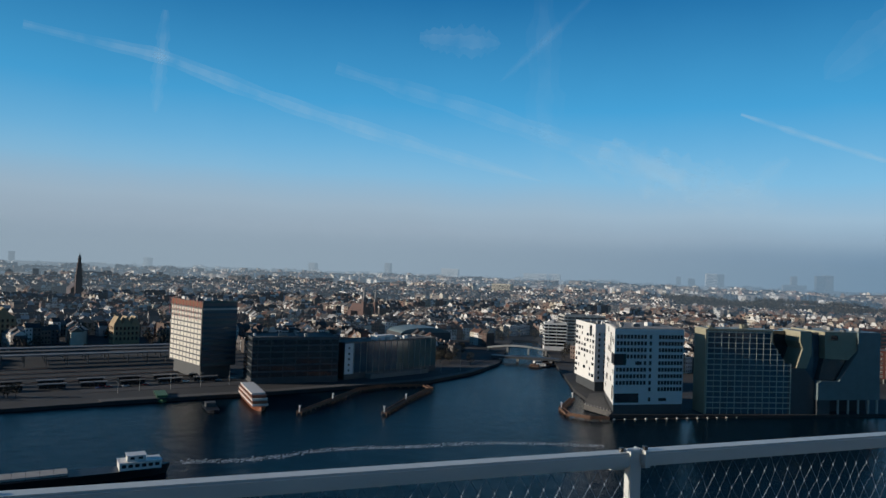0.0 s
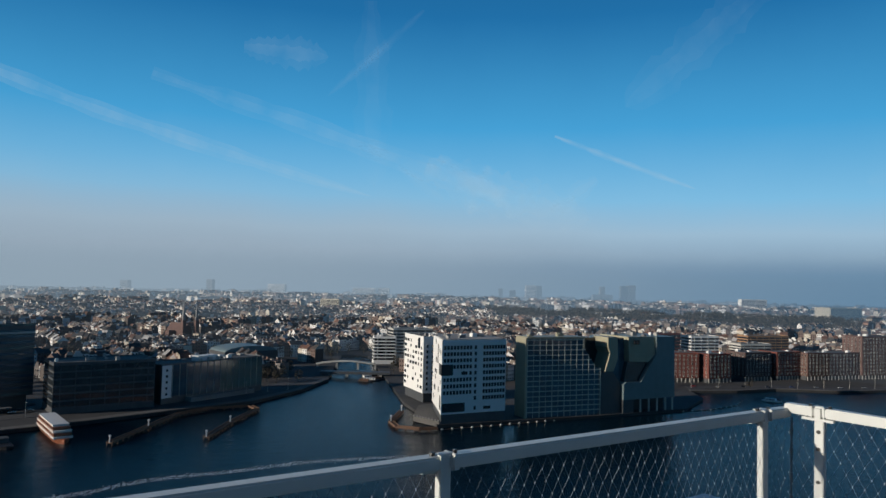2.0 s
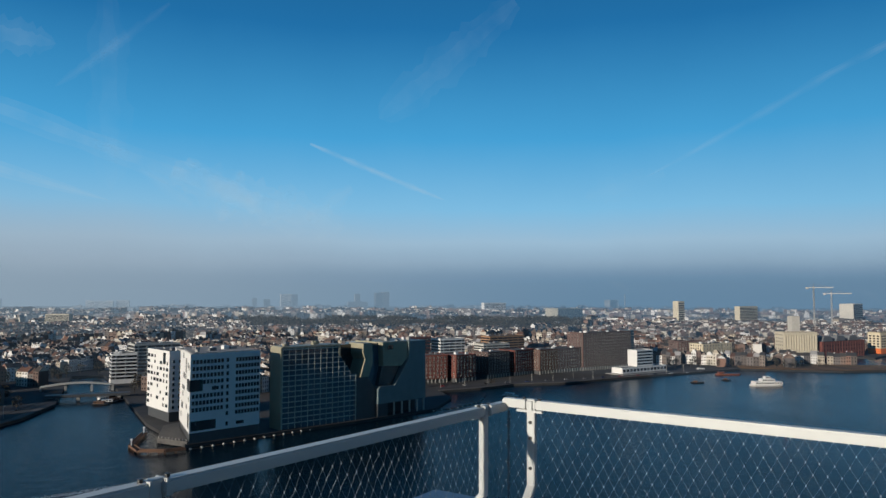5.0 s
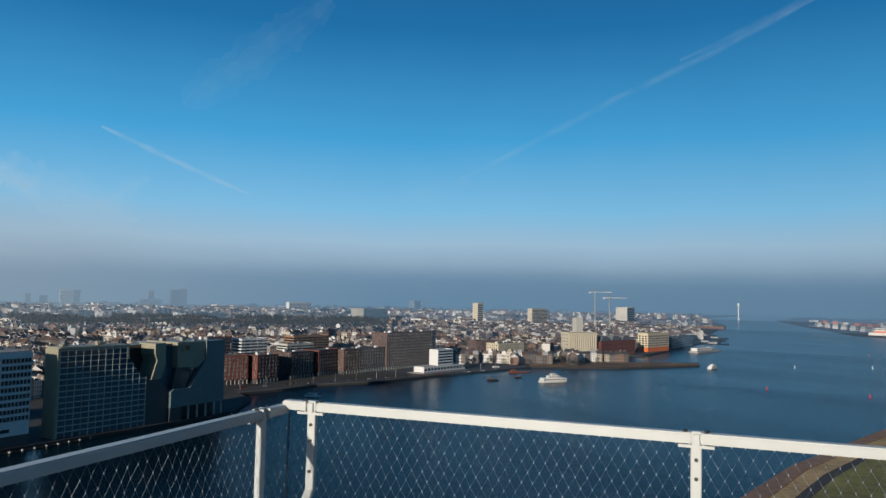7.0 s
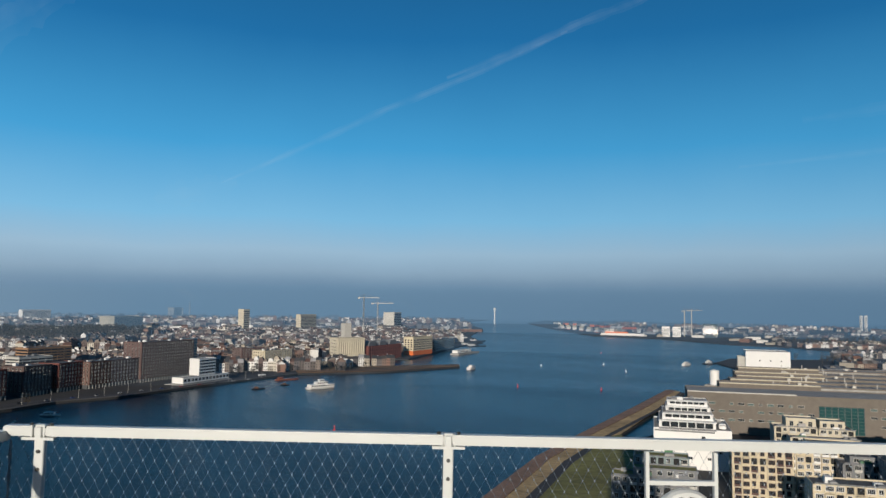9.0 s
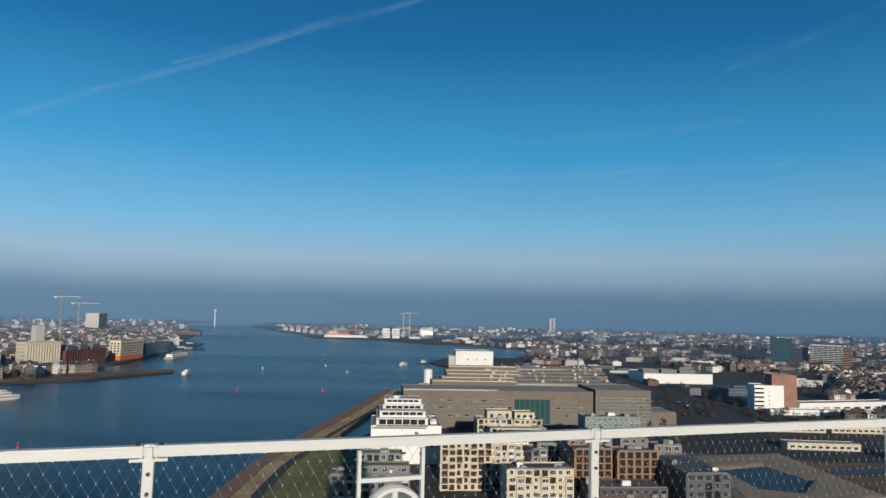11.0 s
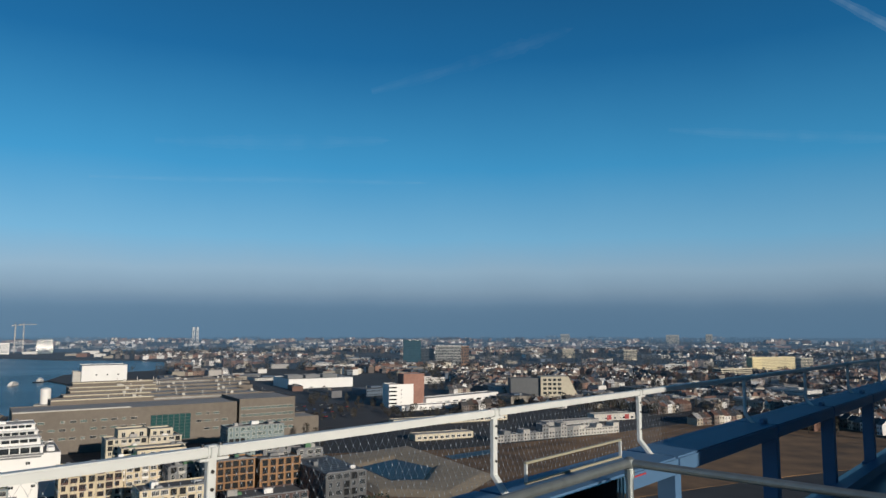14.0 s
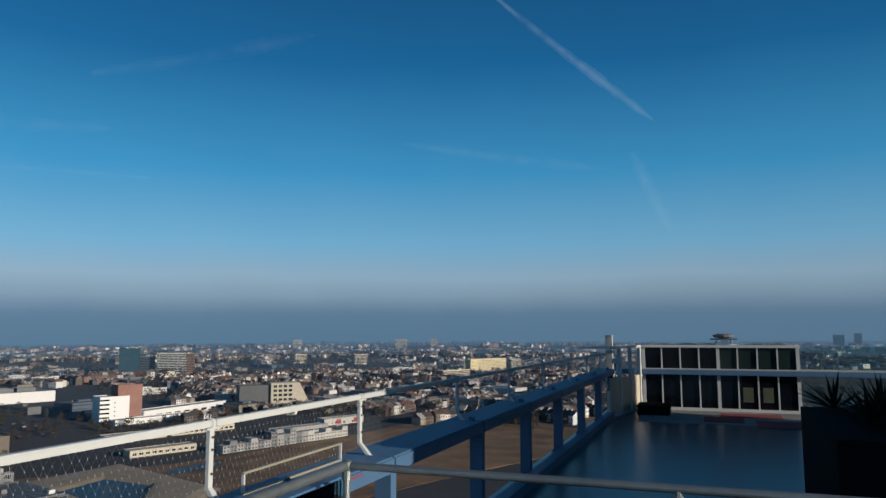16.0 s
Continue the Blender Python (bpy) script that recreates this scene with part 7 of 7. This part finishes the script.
# ---- bare winter trees ----
def tree_into(v, f, idx, x, y, h, rng, n, z=2.0):
    """Trunk, a few limbs and a ragged crown of small twig clumps."""
    s = len(v)
    r = 0.028 * h
    v += [(x + r, y, z), (x - r / 2, y + r * .87, z), (x - r / 2, y - r * .87, z), (x + r * .4, y, z + h * .6), (x - r * .2, y + r * .35, z + h * .6), (x - r * .2, y - r * .35, z + h * .6)]
    f += [(s, s + 1, s + 4, s + 3), (s + 1, s + 2, s + 5, s + 4), (s + 2, s, s + 3, s + 5)]
    idx += [1] * 3
    for k in range(3):
        a = rng.uniform(0, 6.28)
        s = len(v)
        e = (x + math.cos(a) * h * .22, y + math.sin(a) * h * .22, z + h * rng.uniform(.6, .8))
        v += [(x, y, z + h * .35), (x + r * .5, y, z + h * .38), e]
        f.append((s, s + 1, s + 2))
        idx.append(1)
    lean = rng.uniform(0.26, 0.42) * h
    for k in range(n):
        a, q = rng.uniform(0, 6.28), rng.random() ** 0.5
        zz = rng.uniform(-1, 1)
        rad = lean * q * math.sqrt(1 - zz * zz * 0.8)
        c = (x + rad * math.cos(a), y + rad * math.sin(a), z + h * (0.62 + 0.36 * zz))
        t = h * rng.uniform(0.05, 0.11) * min(1, (40 / n) ** 0.5)
        s = len(v)
        b = rng.uniform(0, 6.28)
        v += [(c[0] + t * math.cos(b), c[1] + t * math.sin(b), c[2] - t * .4), (c[0] - t * math.sin(b) * .5, c[1] + t * math.cos(b) * .5, c[2] + t * .9),
              (c[0] - t * math.cos(b), c[1] - t * math.sin(b), c[2] + t * rng.uniform(-.3, .5)), (c[0] + t * math.sin(b) * .5, c[1] - t * math.cos(b) * .5, c[2] - t * .8)]
        f.append((s, s + 1, s + 2, s + 3))
        idx.append(0)


def woods(name, label, poly, areas):
    v, f, idx = [], [], []
    for az0, az1, r0, r1, count, h0, h1, n in areas:
        made = tries = 0
        while made < count and tries < count * 8:
            tries += 1
            az, rr = radians(rng.uniform(az0, az1)), math.sqrt(rng.uniform(r0 * r0, r1 * r1))
            x, y = rr * math.sin(az), rr * math.cos(az)
            if noise.noise((x * 0.006, y * 0.006, 3.1)) < -0.12 or not inside(poly, x, y) or not free(x, y, 4):
                continue
            made += 1
            tree_into(v, f, idx, x, y, rng.uniform(h0, h1), rng, n)
    tagged(new(name, flat_mesh(name, v, f, [TWIGS, BARK], idx)), label, "trees", kind="stuff")


woods("bare_trees", "grey-brown bare winter trees between the city houses", SOUTH,
      [(223, 241, 500, 660, 60, 5, 9, 120), (220, 262, 640, 1100, 420, 10, 16, 110), (262, 318, 700, 1300, 300, 9, 14, 90), (218, 325, 1250, 2300, 1100, 10, 17, 26), (215, 330, 2300, 4500, 1300, 12, 22, 16), (274, 301, 1700, 2650, 2600, 12, 20, 22)])
woods("bare_trees", "grey-brown bare winter trees of the northern suburbs", NORTH,
      [(2, 14, 620, 1000, 70, 6, 10, 130), (8, 66, 620, 1500, 760, 8, 14, 110), (-12, 66, 1400, 2700, 2600, 9, 17, 22), (-25, 68, 2600, 4500, 2600, 12, 22, 14)])
rng = random.Random(9)
for x, y, h in ((30, 304, 17), (36, 313, 18), (44, 306, 16), (42, 320, 17), (26, 314, 15), (50, 316, 15)):
    v, f, idx = [], [], []
    tree_into(v, f, idx, 0, 0, h, rng, 420, 0.0)
    r = thing("courtyard_tree", "dense dark tree in the apartment courtyard", "tree", x, y, 2.0, group="courtyard trees")
    for nm, want, m_ in (("crown", 0, EVERGREEN), ("trunk", 1, BARK)):
        fs = [q for q, i in zip(f, idx) if i == want]
        used = sorted({i for q in fs for i in q})
        back = {o: i for i, o in enumerate(used)}
        ob = new(nm, flat_mesh(nm, [v[i] for i in used], [tuple(back[i] for i in q) for q in fs], [m_]))
        ob.parent = r
for k in range(26):
    if k < 12:
        x, y = 26 - 4 * k + rng.uniform(-3, 3), 540 + 26 * k
    elif k < 18:
        x, y = -60 + 9 * (k - 12), 300 + 14 * (k % 3)
    else:
        x, y = -640 - 12 * (k - 18), -150 + 6 * (k % 3)
    if not free(x, y, 2):
        continue
    v, f, idx = [], [], []
    h = rng.uniform(8, 13)
    tree_into(v, f, idx, 0, 0, h, rng, 150, 0.0)
    r = thing("bare_tree", "bare winter tree with a ragged twiggy crown", "tree", x, y, 2.0, group="street trees")
    for nm, want, m_ in (("crown", 0, TWIGS), ("trunk", 1, BARK)):
        fs = [q for q, i in zip(f, idx) if i == want]
        used = sorted({i for q in fs for i in q})
        back = {o: i for i, o in enumerate(used)}
        ob = new(nm, flat_mesh(nm, [v[i] for i in used], [tuple(back[i] for i in q) for q in fs], [m_]))
        ob.parent = r


# ---- glowing haze shells, and vapour trails in the sky ----
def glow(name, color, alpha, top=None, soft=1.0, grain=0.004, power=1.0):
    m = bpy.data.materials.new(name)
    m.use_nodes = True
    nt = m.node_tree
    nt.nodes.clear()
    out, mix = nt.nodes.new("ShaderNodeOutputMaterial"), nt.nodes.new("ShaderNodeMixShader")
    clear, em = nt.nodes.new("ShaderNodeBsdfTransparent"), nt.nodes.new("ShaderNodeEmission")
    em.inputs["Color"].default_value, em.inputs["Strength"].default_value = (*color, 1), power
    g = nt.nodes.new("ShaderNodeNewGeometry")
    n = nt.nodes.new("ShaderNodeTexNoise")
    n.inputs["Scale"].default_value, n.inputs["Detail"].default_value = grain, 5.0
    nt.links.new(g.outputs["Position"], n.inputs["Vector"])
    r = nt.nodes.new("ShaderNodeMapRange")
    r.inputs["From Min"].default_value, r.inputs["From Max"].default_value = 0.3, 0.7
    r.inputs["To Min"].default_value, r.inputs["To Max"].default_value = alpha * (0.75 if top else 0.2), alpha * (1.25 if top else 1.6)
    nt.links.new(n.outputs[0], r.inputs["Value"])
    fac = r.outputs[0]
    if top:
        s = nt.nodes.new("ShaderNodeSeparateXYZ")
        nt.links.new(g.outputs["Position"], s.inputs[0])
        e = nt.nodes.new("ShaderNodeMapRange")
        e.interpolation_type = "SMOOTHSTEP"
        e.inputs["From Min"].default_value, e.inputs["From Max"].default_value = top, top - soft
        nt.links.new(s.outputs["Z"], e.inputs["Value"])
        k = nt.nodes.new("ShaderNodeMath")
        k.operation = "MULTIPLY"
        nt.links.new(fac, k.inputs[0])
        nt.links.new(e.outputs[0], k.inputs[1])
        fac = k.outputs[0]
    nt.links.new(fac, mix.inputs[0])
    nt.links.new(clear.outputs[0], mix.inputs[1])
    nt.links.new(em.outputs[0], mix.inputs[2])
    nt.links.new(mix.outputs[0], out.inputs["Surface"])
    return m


# each shell emits the haze's scattered light in front of the city behind it
for rad, alpha, top in HAZE_SHELLS:
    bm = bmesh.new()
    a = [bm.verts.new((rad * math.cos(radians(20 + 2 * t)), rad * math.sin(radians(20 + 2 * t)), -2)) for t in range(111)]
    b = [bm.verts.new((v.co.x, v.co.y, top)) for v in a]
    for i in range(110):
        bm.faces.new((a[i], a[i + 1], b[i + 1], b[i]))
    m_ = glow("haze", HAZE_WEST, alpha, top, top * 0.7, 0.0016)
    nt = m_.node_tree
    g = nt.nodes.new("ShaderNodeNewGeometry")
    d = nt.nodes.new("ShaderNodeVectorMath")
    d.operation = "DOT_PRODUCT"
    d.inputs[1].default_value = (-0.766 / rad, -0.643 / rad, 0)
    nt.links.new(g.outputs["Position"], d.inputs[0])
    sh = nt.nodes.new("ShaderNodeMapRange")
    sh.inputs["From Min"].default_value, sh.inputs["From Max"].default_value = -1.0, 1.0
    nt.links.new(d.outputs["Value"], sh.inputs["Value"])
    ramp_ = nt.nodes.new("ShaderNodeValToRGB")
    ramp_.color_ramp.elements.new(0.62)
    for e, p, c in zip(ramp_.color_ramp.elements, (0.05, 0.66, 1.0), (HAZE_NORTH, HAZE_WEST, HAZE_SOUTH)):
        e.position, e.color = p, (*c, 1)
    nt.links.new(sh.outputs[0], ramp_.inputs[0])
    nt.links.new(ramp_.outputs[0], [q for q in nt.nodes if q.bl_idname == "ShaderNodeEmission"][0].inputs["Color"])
    tagged(part("haze_backdrop", bm, m_), "glowing blue-grey shell painting winter haze over the far city", "haze", kind="structure")


def sky_point(az, el, R):
    az, el = radians(az), radians(el)
    return Vector((R * math.sin(az) * math.cos(el), R * math.cos(az) * math.cos(el), 92 + R * math.sin(el)))


def trail(pts, wide, alpha, seed, R0=4700):
    """A vapour trail: nested ribbons that fade to the edges, with a wavering, thinning line."""
    rng = random.Random(seed)
    alpha *= 0.78
    n = 26
    cuts = []
    for k in range(n + 1):
        s = k / n * (len(pts) - 1)
        i = min(int(s), len(pts) - 2)
        q = s - i
        az, el = (pts[i][j] * (1 - q) + pts[i + 1][j] * q for j in (0, 1))
        cuts.append((az, el, math.sin(math.pi * min(1, max(0.04, k / n))) ** 0.4 * rng.uniform(0.75, 1.25)))
    for layer, share in enumerate((1.15, 0.5)):
        R = R0 - 8 * layer
        bm = bmesh.new()
        last = None
        for k, (az, el, f_) in enumerate(cuts):
            a, b = cuts[max(0, k - 1)], cuts[min(n, k + 1)]
            d = Vector((b[0] - a[0], b[1] - a[1])).normalized()
            o = Vector((-d.y, d.x)) * wide * share * f_ * 0.5
            pair = (bm.verts.new(sky_point(az + o.x, el + o.y, R)), bm.verts.new(sky_point(az - o.x, el - o.y, R)))
            if last:
                bm.faces.new((last[0], last[1], pair[1], pair[0]))
            last = pair
        tagged(part("vapour_trail_backdrop", bm, glow("vapour", (0.42, 0.56, 0.66), alpha * 0.62, grain=0.006)), "soft white vapour trail high in the sky", "vapour trail", kind="structure")


TRAILS = [([(226.1, 15.0), (235.1, 14.3), (244.3, 11.8), (254.8, 9.2), (264.8, 6.7)], 1.0, 0.18), ([(235.2, 17.5), (234.8, 10.2)], 0.9, 0.09), ([(248, 14.8), (258.8, 12.2), (274, 7.5), (277, 6.6)], 1.5, 0.10),
          ([(268.5, 21), (261, 14.3)], 0.6, 0.05), ([(264.2, 21.5), (264.9, 7.4)], 2.4, 0.035), ([(279.2, 11.7), (289.9, 7.5)], 0.4, 0.24), ([(266.8, 9.2), (270.5, 6.6)], 0.8, 0.07),
          ([(254.5, 17.4), (261, 17.2)], 2.0, 0.09), ([(269, 9.2), (275, 7.0), (282, 5.2)], 3.2, 0.13), ([(274, 9.4), (272.5, 5.5)], 1.4, 0.14), ([(278, 8.4), (275.5, 5.4)], 1.6, 0.14), ([(270, 10), (276, 6)], 1.2, 0.14), ([(282.5, 8.4), (279, 5.8)], 1.3, 0.08), ([(295.6, 22.5), (284.6, 13.8)], 2.8, 0.05),
          ([(333, 21.2), (318.4, 15.4), (305.6, 9.0)], 0.5, 0.085), ([(307, 9.2), (301, 7.6)], 1.6, 0.04), ([(323.3, 17.9), (334.2, 21.8), (343.9, 24.5)], 0.6, 0.07), ([(6.4, 18.2), (16.9, 21.1), (22.9, 22.7)], 0.9, 0.028),
          ([(37.3, 25.8), (45.3, 19.6), (50, 15.7)], 0.6, 0.13), ([(48.2, 13.5), (50.9, 7.3)], 1.0, 0.06), ([(345.7, 10.5), (360, 11.2), (371.2, 11.2)], 0.4, 0.05), ([(30, 14.7), (47.3, 12.2)], 0.7, 0.035), ([(350, 13.5), (368, 14.5)], 0.9, 0.03)]
for k, (pts, wide, alpha) in enumerate(TRAILS):
    trail(pts, wide, alpha, k)
# smoke plumes of the far works
for k, (az, el, tilt_) in enumerate(((304.3, 0.2, -1), (321.0, -0.4, -1), (285.0, 0.4, -1))):
    trail([(az, el - 0.1), (az + 0.5 * tilt_, el + 0.5), (az + 1.6 * tilt_, el + 0.9)], 0.35, 0.12, 60 + k, 4050)
